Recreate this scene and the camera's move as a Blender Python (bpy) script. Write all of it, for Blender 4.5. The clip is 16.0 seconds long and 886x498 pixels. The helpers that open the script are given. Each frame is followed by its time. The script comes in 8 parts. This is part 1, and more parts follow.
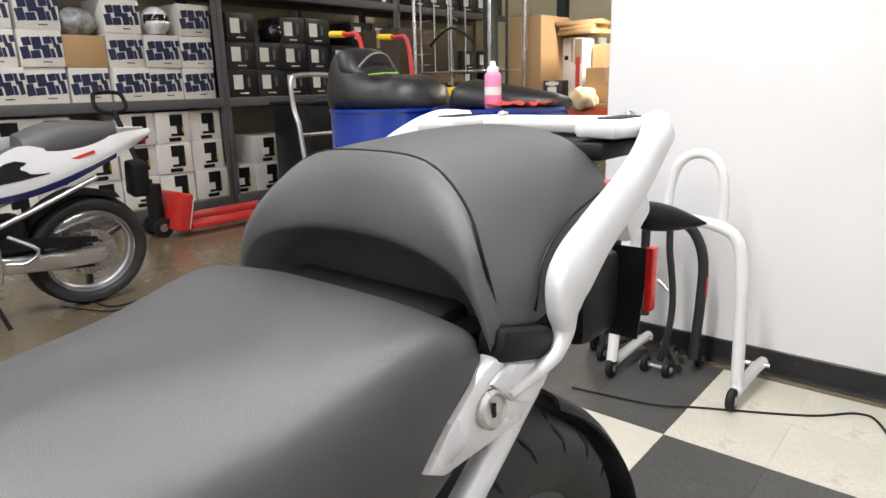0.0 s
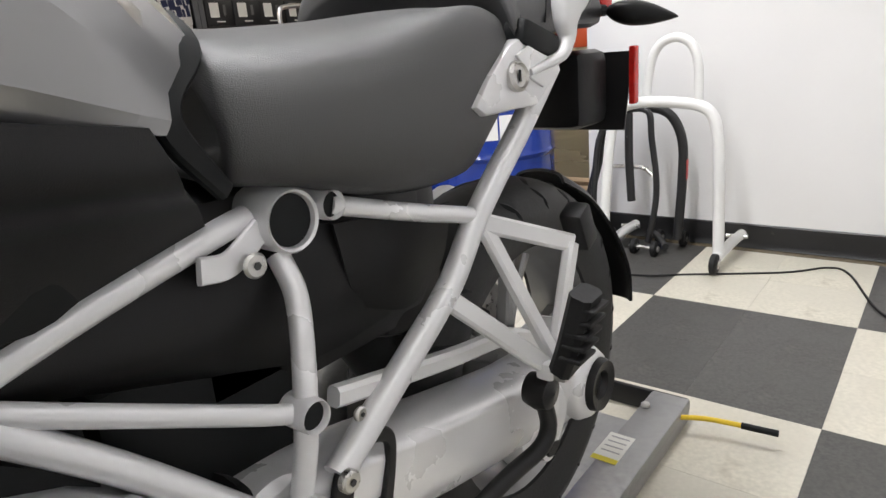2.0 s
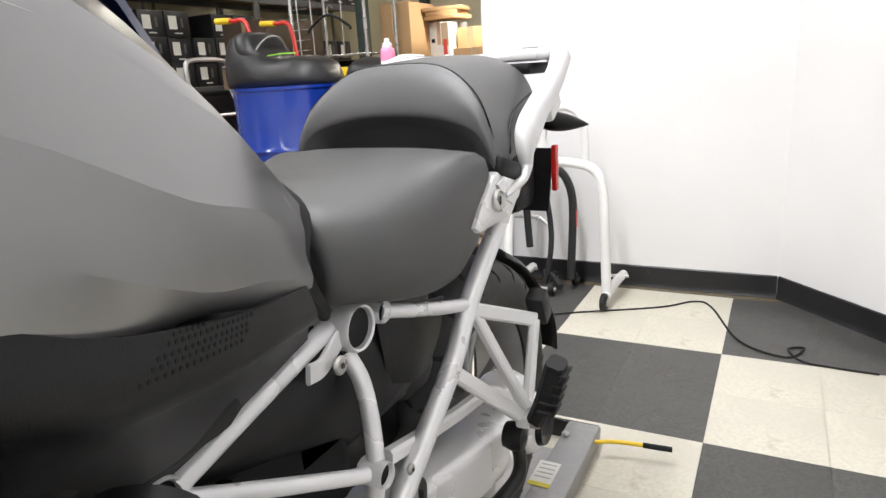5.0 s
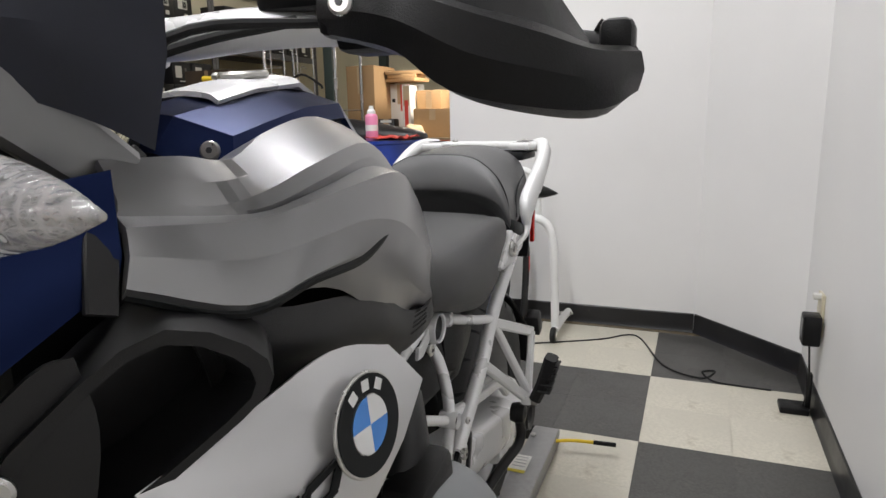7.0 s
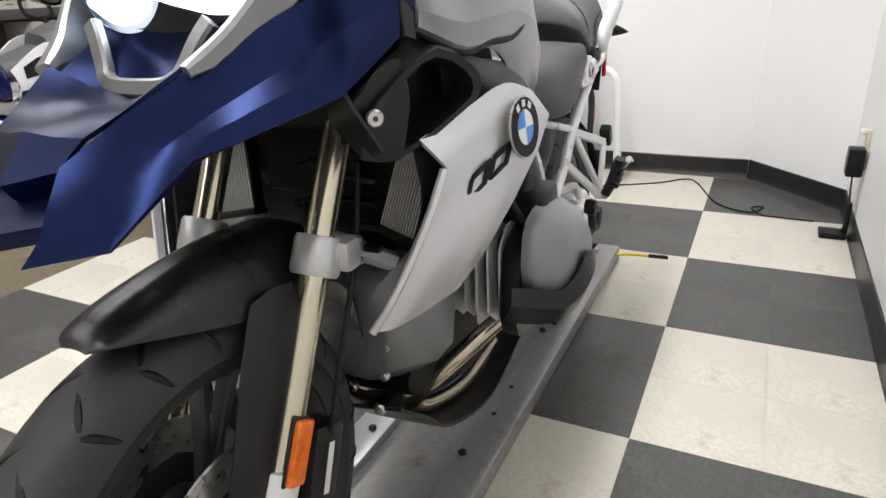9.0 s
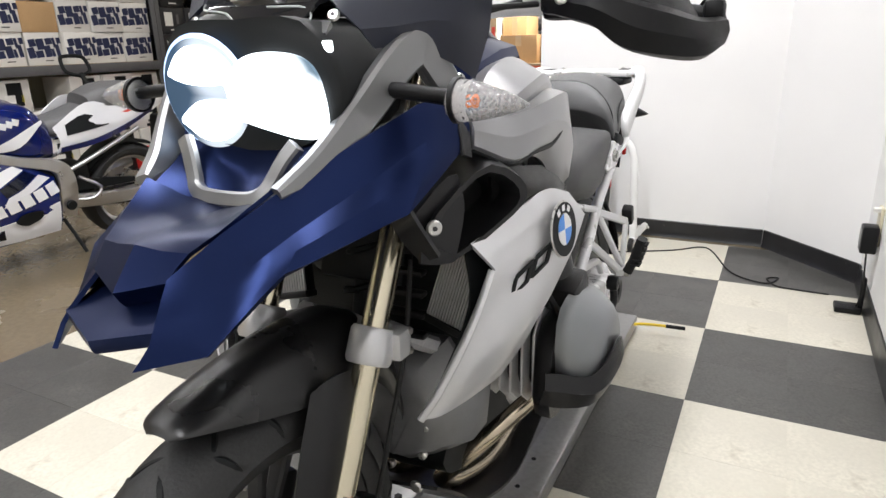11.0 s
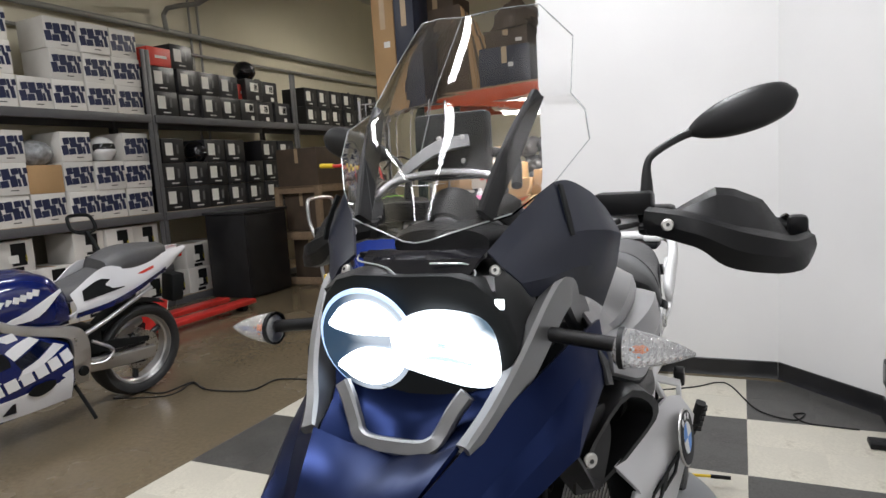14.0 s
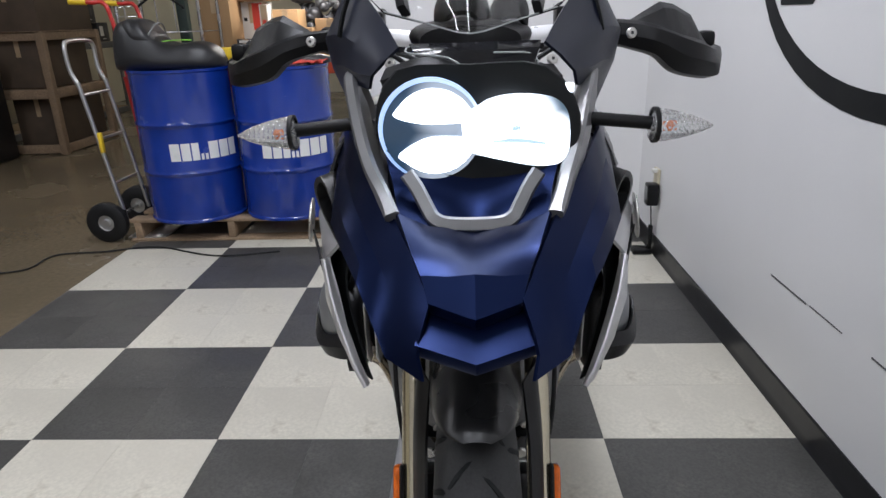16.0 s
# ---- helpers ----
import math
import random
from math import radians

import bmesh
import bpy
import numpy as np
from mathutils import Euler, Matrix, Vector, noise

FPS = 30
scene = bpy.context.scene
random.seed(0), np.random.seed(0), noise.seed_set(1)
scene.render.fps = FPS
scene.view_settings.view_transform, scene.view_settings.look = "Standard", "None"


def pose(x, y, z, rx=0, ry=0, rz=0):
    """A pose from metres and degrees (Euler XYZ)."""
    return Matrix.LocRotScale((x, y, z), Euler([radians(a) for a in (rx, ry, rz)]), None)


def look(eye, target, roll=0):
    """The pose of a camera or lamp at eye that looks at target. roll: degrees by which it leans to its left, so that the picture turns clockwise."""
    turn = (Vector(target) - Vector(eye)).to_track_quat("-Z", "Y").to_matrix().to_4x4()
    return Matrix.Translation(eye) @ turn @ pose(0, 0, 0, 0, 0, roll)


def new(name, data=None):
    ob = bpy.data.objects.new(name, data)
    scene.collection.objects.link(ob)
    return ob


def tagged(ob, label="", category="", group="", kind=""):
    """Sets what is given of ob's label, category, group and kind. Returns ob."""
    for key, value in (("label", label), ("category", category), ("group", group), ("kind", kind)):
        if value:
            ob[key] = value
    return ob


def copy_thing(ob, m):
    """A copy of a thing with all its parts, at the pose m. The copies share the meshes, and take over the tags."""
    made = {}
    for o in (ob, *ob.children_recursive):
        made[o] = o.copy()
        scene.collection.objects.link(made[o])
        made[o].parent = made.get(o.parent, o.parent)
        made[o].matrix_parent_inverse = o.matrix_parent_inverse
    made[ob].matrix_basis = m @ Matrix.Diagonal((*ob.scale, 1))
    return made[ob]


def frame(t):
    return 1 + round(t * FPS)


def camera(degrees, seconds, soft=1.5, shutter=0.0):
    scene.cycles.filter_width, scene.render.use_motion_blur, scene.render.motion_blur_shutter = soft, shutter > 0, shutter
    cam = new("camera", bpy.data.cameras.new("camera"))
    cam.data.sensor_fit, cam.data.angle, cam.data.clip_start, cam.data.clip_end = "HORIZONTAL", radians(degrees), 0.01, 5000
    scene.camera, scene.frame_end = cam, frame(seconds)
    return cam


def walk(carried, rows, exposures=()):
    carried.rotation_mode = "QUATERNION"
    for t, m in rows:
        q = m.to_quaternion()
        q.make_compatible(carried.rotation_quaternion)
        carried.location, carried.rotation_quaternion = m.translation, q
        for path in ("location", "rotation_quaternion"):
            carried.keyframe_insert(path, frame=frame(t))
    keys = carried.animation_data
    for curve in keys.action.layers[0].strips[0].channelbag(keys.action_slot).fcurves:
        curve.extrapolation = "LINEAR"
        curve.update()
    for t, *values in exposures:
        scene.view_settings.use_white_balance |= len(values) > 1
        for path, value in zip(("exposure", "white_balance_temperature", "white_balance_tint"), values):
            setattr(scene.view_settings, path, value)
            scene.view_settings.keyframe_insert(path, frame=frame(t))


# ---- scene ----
cam = camera(69.3, 16.0)
PATH = [
    (0, (0.058, -2.466, 1.104), (-1.197, -0.989, 0.613), -1.5),
    (0.5, (0.083, -2.48, 1.086), (-1.217, -1.06, 0.544), -4.1),
    (1, (0.143, -2.659, 1.059), (-0.976, -1.093, 0.516), -1.9),
    (1.5, (0.16, -2.69, 1.0), (-0.943, -1.139, 0.385), -1.9),
    (2, (0.154, -2.692, 0.882), (-1.056, -1.212, 0.296), -5.0),
    (2.5, (0.164, -2.722, 0.81), (-1.039, -1.265, 0.155), -4.7),
    (3, (0.174, -2.754, 0.782), (-1.049, -1.349, 0.056), -3.3),
    (3.5, (0.168, -2.79, 0.779), (-1.098, -1.439, 0.02), -4.3),
    (4, (0.157, -2.808, 0.851), (-1.094, -1.407, 0.164), -5.9),
    (4.5, (0.125, -2.833, 0.963), (-1.015, -1.291, 0.397), -5.3),
    (4.7, (0.129, -2.86, 0.993), (-0.888, -1.229, 0.439), -4.9),
    (6.8, (0.124, -3.342, 1.123), (-0.591, -1.52, 0.713), -1.2),
    (7, (0.136, -3.382, 1.128), (-0.586, -1.561, 0.726), -1.2),
    (7.5, (0.199, -3.481, 1.135), (-0.646, -1.711, 0.745), -2.6),
    (8, (0.213, -3.507, 1.122), (-0.689, -1.774, 0.694), -3.9),
    (8.5, (0.199, -3.637, 1.086), (-0.665, -1.967, 0.404), -2.6),
    (9, (0.193, -3.798, 1.075), (-0.645, -2.149, 0.314), -2.8),
    (9.2, (0.195, -3.832, 1.064), (-0.631, -2.188, 0.28), -2.4),
    (11.3, (0.167, -3.871, 1.17), (-0.739, -2.163, 0.66), -1.3),
    (11.5, (0.171, -3.879, 1.181), (-0.779, -2.155, 0.83), -1.3),
    (12, (0.177, -3.878, 1.293), (-0.898, -2.207, 1.061), -0.2),
    (12.5, (0.178, -3.878, 1.312), (-0.888, -2.198, 1.11), -0.3),
    (13, (0.175, -3.836, 1.292), (-0.978, -2.225, 1.02), -0.7),
    (13.5, (0.11, -3.844, 1.302), (-1.093, -2.277, 0.992), -0.9),
    (14, (-0.017, -3.962, 1.319), (-0.862, -2.167, 1.074), -3.7),
    (14.5, (-0.128, -3.993, 1.309), (-0.758, -2.122, 0.989), -2.6),
    (15, (-0.254, -3.964, 1.303), (-0.787, -2.078, 0.902), -2.8),
    (15.5, (-0.358, -4.071, 1.283), (-0.598, -2.16, 0.746), -3.2),
    (16, (-0.408, -4.13, 1.248), (-0.491, -2.251, 0.569), -1.7),
]
EXPO = [(0.0, 0.31, 6500, 10), (0.5, 0.14, 6500, 10), (1.0, 0.13, 6500, 10), (2.0, 0.22, 6500, 10), (3.0, 0.29, 6500, 10), (4.0, 0.32, 6500, 10), (4.5, 0.6, 6500, 10), (6.8, -0.34, 6500, 10), (8.0, -0.33, 6500, 10), (8.5, 0.06, 6500, 10), (9.2, 0.24, 6500, 10), (11.3, 0.34, 6450, 10), (11.6, 0.22, 6400, 10), (12.0, -0.06, 6450, 10), (12.5, -0.06, 6500, 10), (13.5, -0.12, 6400, 10), (14.5, -0.35, 6250, 10), (15.5, -0.69, 6000, 12), (16.0, -0.52, 6000, 12)]
walk(cam, [(t, look(eye, target, roll)) for t, eye, target, roll in PATH], exposures=EXPO)
LIGHTS = (
    ((-0.75, -5.0, 3.73), 90, 56), ((-0.85, -2.1, 3.73), 90, 116),
    ((-4.0, -4.6, 3.73), 90, 48), ((-4.3, -1.5, 3.73), 90, 39), ((-3.94, 4.01, 3.75), 19, 6), ((-3.4, -7.6, 3.73), 90, 45), ((-0.75, -7.9, 3.73), 90, 40),
)
from mathutils import geometry

# ---- light ----
world = bpy.data.worlds.new("world")
scene.world = world
world.use_nodes = True
world.node_tree.nodes["Background"].inputs[0].default_value = (0.9, 0.95, 1.0, 1)
world.node_tree.nodes["Background"].inputs[1].default_value = 0.03


def area_lamp(name, m, sx, sy, watts, colour=(0.985, 0.98, 1.0)):
    d = bpy.data.lights.new(name, "AREA")
    d.shape, d.size, d.size_y, d.energy, d.color = "RECTANGLE", sx, sy, watts, colour
    ob = new(name, d)
    ob.matrix_world = m
    return ob


# ---- helpers of this scene ----
BASE = {}


def thing(name, label, category, at=(0, 0, 0), group="", kind=""):
    ob = new(name)
    ob.location = at
    ob.empty_display_size = 0.05
    BASE[ob] = Matrix.Translation(at)
    return tagged(ob, label, category, group, kind)


def part(name, bm, material, parent=None, label="", smooth=40):
    me = bpy.data.meshes.new(name)
    bmesh.ops.recalc_face_normals(bm, faces=bm.faces)
    bm.to_mesh(me)
    bm.free()
    me.materials.append(material)
    if smooth:
        me.shade_smooth()
        me.set_sharp_from_angle(angle=radians(smooth))
    ob = new(name, me)
    if parent:
        ob.parent = parent
        ob.matrix_parent_inverse = BASE.get(parent, Matrix()).inverted()
    if label:
        ob["label"] = label
    return ob


def single(name, bm, material, label, category, group="", kind="", smooth=40):
    return tagged(part(name, bm, material, None, "", smooth), label, category, group, kind)


def B():
    return bmesh.new()


def box(bm, c, s, bevel=0.0, m=None, seg=2):
    """A box round c with sides s, edges bevelled, turned by m about c."""
    t = Matrix.Translation(c) @ (m or Matrix()) @ Matrix.Diagonal((*s, 1))
    made = bmesh.ops.create_cube(bm, size=1, matrix=t)
    if bevel:
        es = list({e for v in made["verts"] for e in v.link_edges})
        bmesh.ops.bevel(bm, geom=es, offset=bevel, segments=seg, affect="EDGES", profile=0.5)
    return bm


def catmull(pts, n, closed=False):
    pts = [np.array(p, float) for p in pts]
    k = len(pts)
    out = []
    for i in range(k if closed else k - 1):
        if closed:
            a, b, c, d = pts[(i - 1) % k], pts[i], pts[(i + 1) % k], pts[(i + 2) % k]
        else:
            b, c = pts[i], pts[i + 1]
            a = pts[i - 1] if i else 2 * b - c
            d = pts[i + 2] if i + 2 < k else 2 * c - b
        for j in range(n):
            s = j / n
            out.append(0.5 * (2 * b + (c - a) * s + (2 * a - 5 * b + 4 * c - d) * s * s + (3 * b - a - 3 * c + d) * s ** 3))
    if not closed:
        out.append(pts[-1])
    return out


def tube(bm, pts, r, seg=10, n=5, caps=True, flat=1.0):
    """A round bar of radius r (or radii, one a point) through pts, smooth between them; flat squashes it in height."""
    rr = [r] * len(pts) if isinstance(r, (int, float)) else list(r)
    if n > 1 and len(pts) > 2:
        q = catmull([(*p, k) for p, k in zip(pts, rr)], n)
        pts, rr = [Vector(p[:3]) for p in q], [p[3] for p in q]
    else:
        pts = [Vector(p) for p in pts]
    rings, side = [], None
    for i, p in enumerate(pts):
        d = (pts[min(i + 1, len(pts) - 1)] - pts[max(i - 1, 0)]).normalized()
        if side is None:
            side = d.cross(Vector((0, 0, 1)) if abs(d.z) < 0.9 else Vector((0, 1, 0))).normalized()
        side = (side - d * side.dot(d)).normalized()
        up = side.cross(d)
        rings.append([bm.verts.new(p + (side * math.cos(a) + up * math.sin(a) * flat) * rr[i]) for a in (2 * math.pi * k / seg for k in range(seg))])
    for a, b in zip(rings, rings[1:]):
        for k in range(seg):
            bm.faces.new((a[k], a[(k + 1) % seg], b[(k + 1) % seg], b[k]))
    if caps:
        bm.faces.new(rings[0][::-1])
        bm.faces.new(rings[-1])
    return bm


def lathe(bm, prof, m=None, seg=32, closed=False):
    """Turns the profile (radius, height) about the z axis of m."""
    m = m or Matrix()
    rings = [[bm.verts.new(m @ Vector((r * math.cos(a), r * math.sin(a), h))) for a in (2 * math.pi * k / seg for k in range(seg))] for r, h in prof]
    pairs = list(zip(rings, rings[1:])) + ([(rings[-1], rings[0])] if closed else [])
    for a, b in pairs:
        for k in range(seg):
            bm.faces.new((a[k], a[(k + 1) % seg], b[(k + 1) % seg], b[k]))
    if not closed:
        if prof[0][0] > 1e-4:
            bm.faces.new(rings[0][::-1])
        if prof[-1][0] > 1e-4:
            bm.faces.new(rings[-1])
    return bm


def axis(at, way):
    """A pose whose z axis points along way."""
    return Matrix.Translation(at) @ Vector(way).to_track_quat("Z", "Y").to_matrix().to_4x4()


def disc(bm, at, way, r, h, bevel=0.003, seg=24):
    b = min(bevel, r * 0.45, h * 0.45)
    return lathe(bm, [(0.00005, 0), (r - b, 0), (r, b), (r, h - b), (r - b, h), (0.00005, h)], axis(at, way), seg)


def plate(bm, outline, thick, m, bevel=0.0):
    """A flat outline (x, y) of that thickness, from the plane of m along its z."""
    vs = [bm.verts.new(m @ Vector((x, y, 0))) for x, y in outline]
    f = bm.faces.new(vs)
    geo = bmesh.ops.extrude_face_region(bm, geom=[f])
    top = [v for v in geo["geom"] if isinstance(v, bmesh.types.BMVert)]
    off = (m.to_3x3() @ Vector((0, 0, 1))).normalized() * thick
    bmesh.ops.translate(bm, verts=top, vec=off)
    if bevel:
        es = list({e for v in vs + top for e in v.link_edges if all(w in vs for w in e.verts) or all(w in top for w in e.verts)})
        bmesh.ops.bevel(bm, geom=es, offset=bevel, segments=2, affect="EDGES", profile=0.5)
    return bm


def straight(pts, n):
    out = []
    for a, b in zip(pts, pts[1:]):
        out += [np.array(a) + (np.array(b) - np.array(a)) * j / n for j in range(n)]
    return out + [np.array(pts[-1])]


def sheet(bm, rows, thick=0.004, n=4, mirror=False, crisp=False, flat=False):
    """A sheet, smooth, with creases along its rows (crisp) or with flat facets (flat), with thickness through a grid of points (u, y, z), u from the motorcycle's middle plane."""
    s = -1 if mirror else 1
    g = [(straight if flat else catmull)([(s * p[0] + CX, p[1], p[2]) for p in row], n) for row in rows]
    cols = [straight(c, 2) if crisp or flat else catmull(c, n) for c in zip(*g)]
    g = np.array(cols)
    du, dv = np.gradient(g, axis=0), np.gradient(g, axis=1)
    nn = np.cross(du, dv)
    nn /= np.linalg.norm(nn, axis=2, keepdims=True) + 1e-9
    if mirror:
        nn = -nn
    a, b = g.shape[:2]
    top = [[bm.verts.new(g[i, j]) for j in range(b)] for i in range(a)]
    low = [[bm.verts.new(g[i, j] - nn[i, j] * thick) for j in range(b)] for i in range(a)]
    for i in range(a - 1):
        for j in range(b - 1):
            bm.faces.new((top[i][j], top[i + 1][j], top[i + 1][j + 1], top[i][j + 1]))
            bm.faces.new((low[i][j], low[i][j + 1], low[i + 1][j + 1], low[i + 1][j]))
    for i in range(a - 1):
        for j in (0, b - 1):
            bm.faces.new((top[i][j], top[i + 1][j], low[i + 1][j], low[i][j]))
    for j in range(b - 1):
        for i in (0, a - 1):
            bm.faces.new((top[i][j], top[i][j + 1], low[i][j + 1], low[i][j]))
    return bm


def loft(bm, rings, n=4, around=3, caps=True):
    """A closed skin through rings of the same number of points (u, y, z), smooth along and around."""
    rs = [catmull([(p[0] + CX, p[1], p[2]) for p in r], around, True) if around > 1 else [np.array((p[0] + CX, p[1], p[2])) for p in r] for r in rings]
    g = np.array([catmull(c, n) for c in zip(*rs)]).transpose(1, 0, 2)
    vs = [[bm.verts.new(p) for p in r] for r in g]
    k = len(vs[0])
    for a, b in zip(vs, vs[1:]):
        for j in range(k):
            bm.faces.new((a[j], a[(j + 1) % k], b[(j + 1) % k], b[j]))
    if caps:
        bm.faces.new(vs[0][::-1])
        bm.faces.new(vs[-1])
    return bm


CX = -0.4025  # the motorcycle's middle plane


def P(u, y, z):
    return Vector((CX + u, y, z))


# ---- materials ----
def material(name, colour, rough=0.5, metal=0.0, vary=0.12, size=6.0, grain=0.0, grain_size=200.0, bump=0.0, bump_size=150.0, coat=0.0, spread=0.12, spots=None, jitter=0.0, spec=0.5):
    """A surface with slow variation and fine grain in colour and roughness, and fine relief."""
    m = bpy.data.materials.new(name)
    m.use_nodes = True
    nt = m.node_tree
    N, L = nt.nodes, nt.links
    b = N["Principled BSDF"]
    b.inputs["Metallic"].default_value = metal
    b.inputs["Coat Weight"].default_value = coat
    b.inputs["Specular IOR Level"].default_value = spec
    b.inputs["Coat Roughness"].default_value = 0.08
    co = N.new("ShaderNodeTexCoord")
    n1 = N.new("ShaderNodeTexNoise")
    n1.inputs["Scale"].default_value, n1.inputs["Detail"].default_value = size, 5
    n2 = N.new("ShaderNodeTexNoise")
    n2.inputs["Scale"].default_value, n2.inputs["Detail"].default_value = grain_size, 3
    for n in (n1, n2):
        L.new(co.outputs["Object"], n.inputs["Vector"])

    def mix(a, c, fac, kind="MIX"):
        x = N.new("ShaderNodeMix")
        x.data_type, x.blend_type = "RGBA", kind
        for s, v in ((x.inputs[0], fac), (x.inputs[6], a), (x.inputs[7], c)):
            if isinstance(v, bpy.types.NodeSocket):
                L.new(v, s)
            else:
                s.default_value = v
        return x.outputs[2]

    def ramp(src, lo, hi):
        r = N.new("ShaderNodeMapRange")
        r.inputs[1].default_value, r.inputs[2].default_value = 0.3, 0.7
        r.inputs[3].default_value, r.inputs[4].default_value = lo, hi
        L.new(src, r.inputs[0])
        return r.outputs[0]

    c0 = tuple(min(1, v * (1 - vary)) for v in colour) + (1,)
    c1 = tuple(min(1, v * (1 + vary)) for v in colour) + (1,)
    col = mix(c0, c1, ramp(n1.outputs[0], 0, 1))
    if grain:
        col = mix(col, tuple(v * (1 - grain) for v in colour) + (1,), ramp(n2.outputs[0], 0, 1))
    if spots:
        n3 = N.new("ShaderNodeTexNoise")
        n3.inputs["Scale"].default_value, n3.inputs["Detail"].default_value = spots[1], 6
        L.new(co.outputs["Object"], n3.inputs["Vector"])
        r = N.new("ShaderNodeMapRange")
        r.inputs[1].default_value, r.inputs[2].default_value = spots[2], spots[2] + 0.12
        L.new(n3.outputs[0], r.inputs[0])
        col = mix(col, (*spots[0], 1), r.outputs[0])
    if jitter:
        oi = N.new("ShaderNodeObjectInfo")
        h = N.new("ShaderNodeHueSaturation")
        L.new(ramp(oi.outputs["Random"], 1 - jitter, 1 + jitter), h.inputs["Value"])
        L.new(col, h.inputs["Color"])
        col = h.outputs[0]
    L.new(col, b.inputs["Base Color"])
    L.new(ramp(n1.outputs[0], max(0.02, rough - spread / 2), min(1, rough + spread / 2)), b.inputs["Roughness"])
    if bump:
        n4 = N.new("ShaderNodeTexNoise")
        n4.inputs["Scale"].default_value, n4.inputs["Detail"].default_value = bump_size, 4
        L.new(co.outputs["Object"], n4.inputs["Vector"])
        bp = N.new("ShaderNodeBump")
        bp.inputs["Strength"].default_value, bp.inputs["Distance"].default_value = bump, 0.002
        L.new(n4.outputs[0], bp.inputs["Height"])
        L.new(bp.outputs[0], b.inputs["Normal"])
    return m


def glowing(name, colour, strength):
    m = bpy.data.materials.new(name)
    m.use_nodes = True
    b = m.node_tree.nodes["Principled BSDF"]
    b.inputs["Base Color"].default_value = (0.8, 0.8, 0.8, 1)
    b.inputs["Emission Color"].default_value = (*colour, 1)
    b.inputs["Emission Strength"].default_value = strength
    return m


def glass(name, colour, rough=0.02, ior=1.45):
    m = bpy.data.materials.new(name)
    m.use_nodes = True
    b = m.node_tree.nodes["Principled BSDF"]
    b.inputs["Base Color"].default_value = (*colour, 1)
    b.inputs["Roughness"].default_value = rough
    b.inputs["Transmission Weight"].default_value = 1
    b.inputs["IOR"].default_value = ior
    return m


WALL = material("white_wall_paint", (0.75, 0.745, 0.74), 0.45, vary=0.03, size=1.5, bump=0.15, bump_size=60, spots=((0.66, 0.65, 0.62), 3.0, 0.72))
CREAM = material("cream_wall_paint", (0.62, 0.58, 0.45), 0.6, vary=0.06, size=0.8, bump=0.2, bump_size=40)
CEIL = material("ceiling_paint", (0.55, 0.54, 0.5), 0.8, vary=0.08, size=0.7)
BASEB = material("black_vinyl_base", (0.012, 0.012, 0.013), 0.35, vary=0.3, size=8, spots=((0.10, 0.09, 0.08), 25, 0.68))
CONC = material("polished_concrete", (0.165, 0.13, 0.082), 0.24, vary=0.25, size=0.9, grain=0.25, grain_size=40, bump=0.1, bump_size=30, spread=0.2, spots=((0.12, 0.1, 0.07), 2.2, 0.62))
TILEW = material("cream_floor_tile", (0.56, 0.53, 0.445), 0.36, vary=0.12, size=3, grain=0.12, grain_size=90, bump=0.12, bump_size=160, spread=0.25, spots=((0.3, 0.26, 0.19), 4.5, 0.63), jitter=0.03)
TILEB = material("dark_grey_floor_tile", (0.073, 0.071, 0.066), 0.4, vary=0.2, size=5, grain=0.4, grain_size=120, bump=0.12, bump_size=200, spread=0.2, spots=((0.15, 0.14, 0.125), 6, 0.64), jitter=0.05)
STEEL_SHELF = material("grey_shelf_steel", (0.1, 0.1, 0.105), 0.45, vary=0.15, size=5, grain=0.2, spots=((0.2, 0.19, 0.18), 30, 0.72))
BOARD = material("particle_board", (0.34, 0.25, 0.15), 0.75, vary=0.15, size=10, grain=0.35, grain_size=180)
CARD = material("brown_cardboard", (0.4, 0.25, 0.12), 0.8, vary=0.1, size=4, grain=0.12, grain_size=150, jitter=0.12)
CARDW = material("white_box_card", (0.66, 0.64, 0.6), 0.55, vary=0.05, size=6, jitter=0.08)
CARDK = material("black_box_card", (0.016, 0.016, 0.018), 0.4, vary=0.3, size=8, jitter=0.25)
INKN = material("navy_print", (0.012, 0.018, 0.06), 0.5, vary=0.1)
# black for print and parts, also for filling shaded gaps
INKK = material("black_print_and_gap", (0.005, 0.006, 0.0065), 0.55, vary=0.1, spec=0.25)
INKR = material("red_print", (0.6, 0.05, 0.03), 0.5, vary=0.1)
INKB = material("blue_print", (0.05, 0.14, 0.5), 0.5, vary=0.1)
LABELW = material("paper_label", (0.7, 0.69, 0.65), 0.6, vary=0.06)
LABELY = material("yellow_sticker", (0.65, 0.55, 0.04), 0.5, vary=0.1)
ORANGE = material("orange_rack_paint", (0.5, 0.075, 0.02), 0.45, vary=0.12, size=6, spots=((0.2, 0.06, 0.03), 20, 0.7))
DRUM = material("blue_drum_paint", (0.007, 0.033, 0.26), 0.22, vary=0.12, size=5, coat=0.4, spots=((0.02, 0.05, 0.16), 14, 0.72))
WOOD = material("weathered_pallet_wood", (0.3, 0.21, 0.13), 0.8, vary=0.25, size=9, grain=0.3, grain_size=70, bump=0.3)
RED = material("red_enamel", (0.5, 0.025, 0.02), 0.35, vary=0.12, size=6, coat=0.2, spots=((0.18, 0.05, 0.04), 25, 0.7))
YELLOW = material("yellow_plastic", (0.75, 0.52, 0.02), 0.45, vary=0.1)
ALU = material("bare_aluminium", (0.62, 0.62, 0.62), 0.33, 0.9, vary=0.1, size=8, grain=0.1)
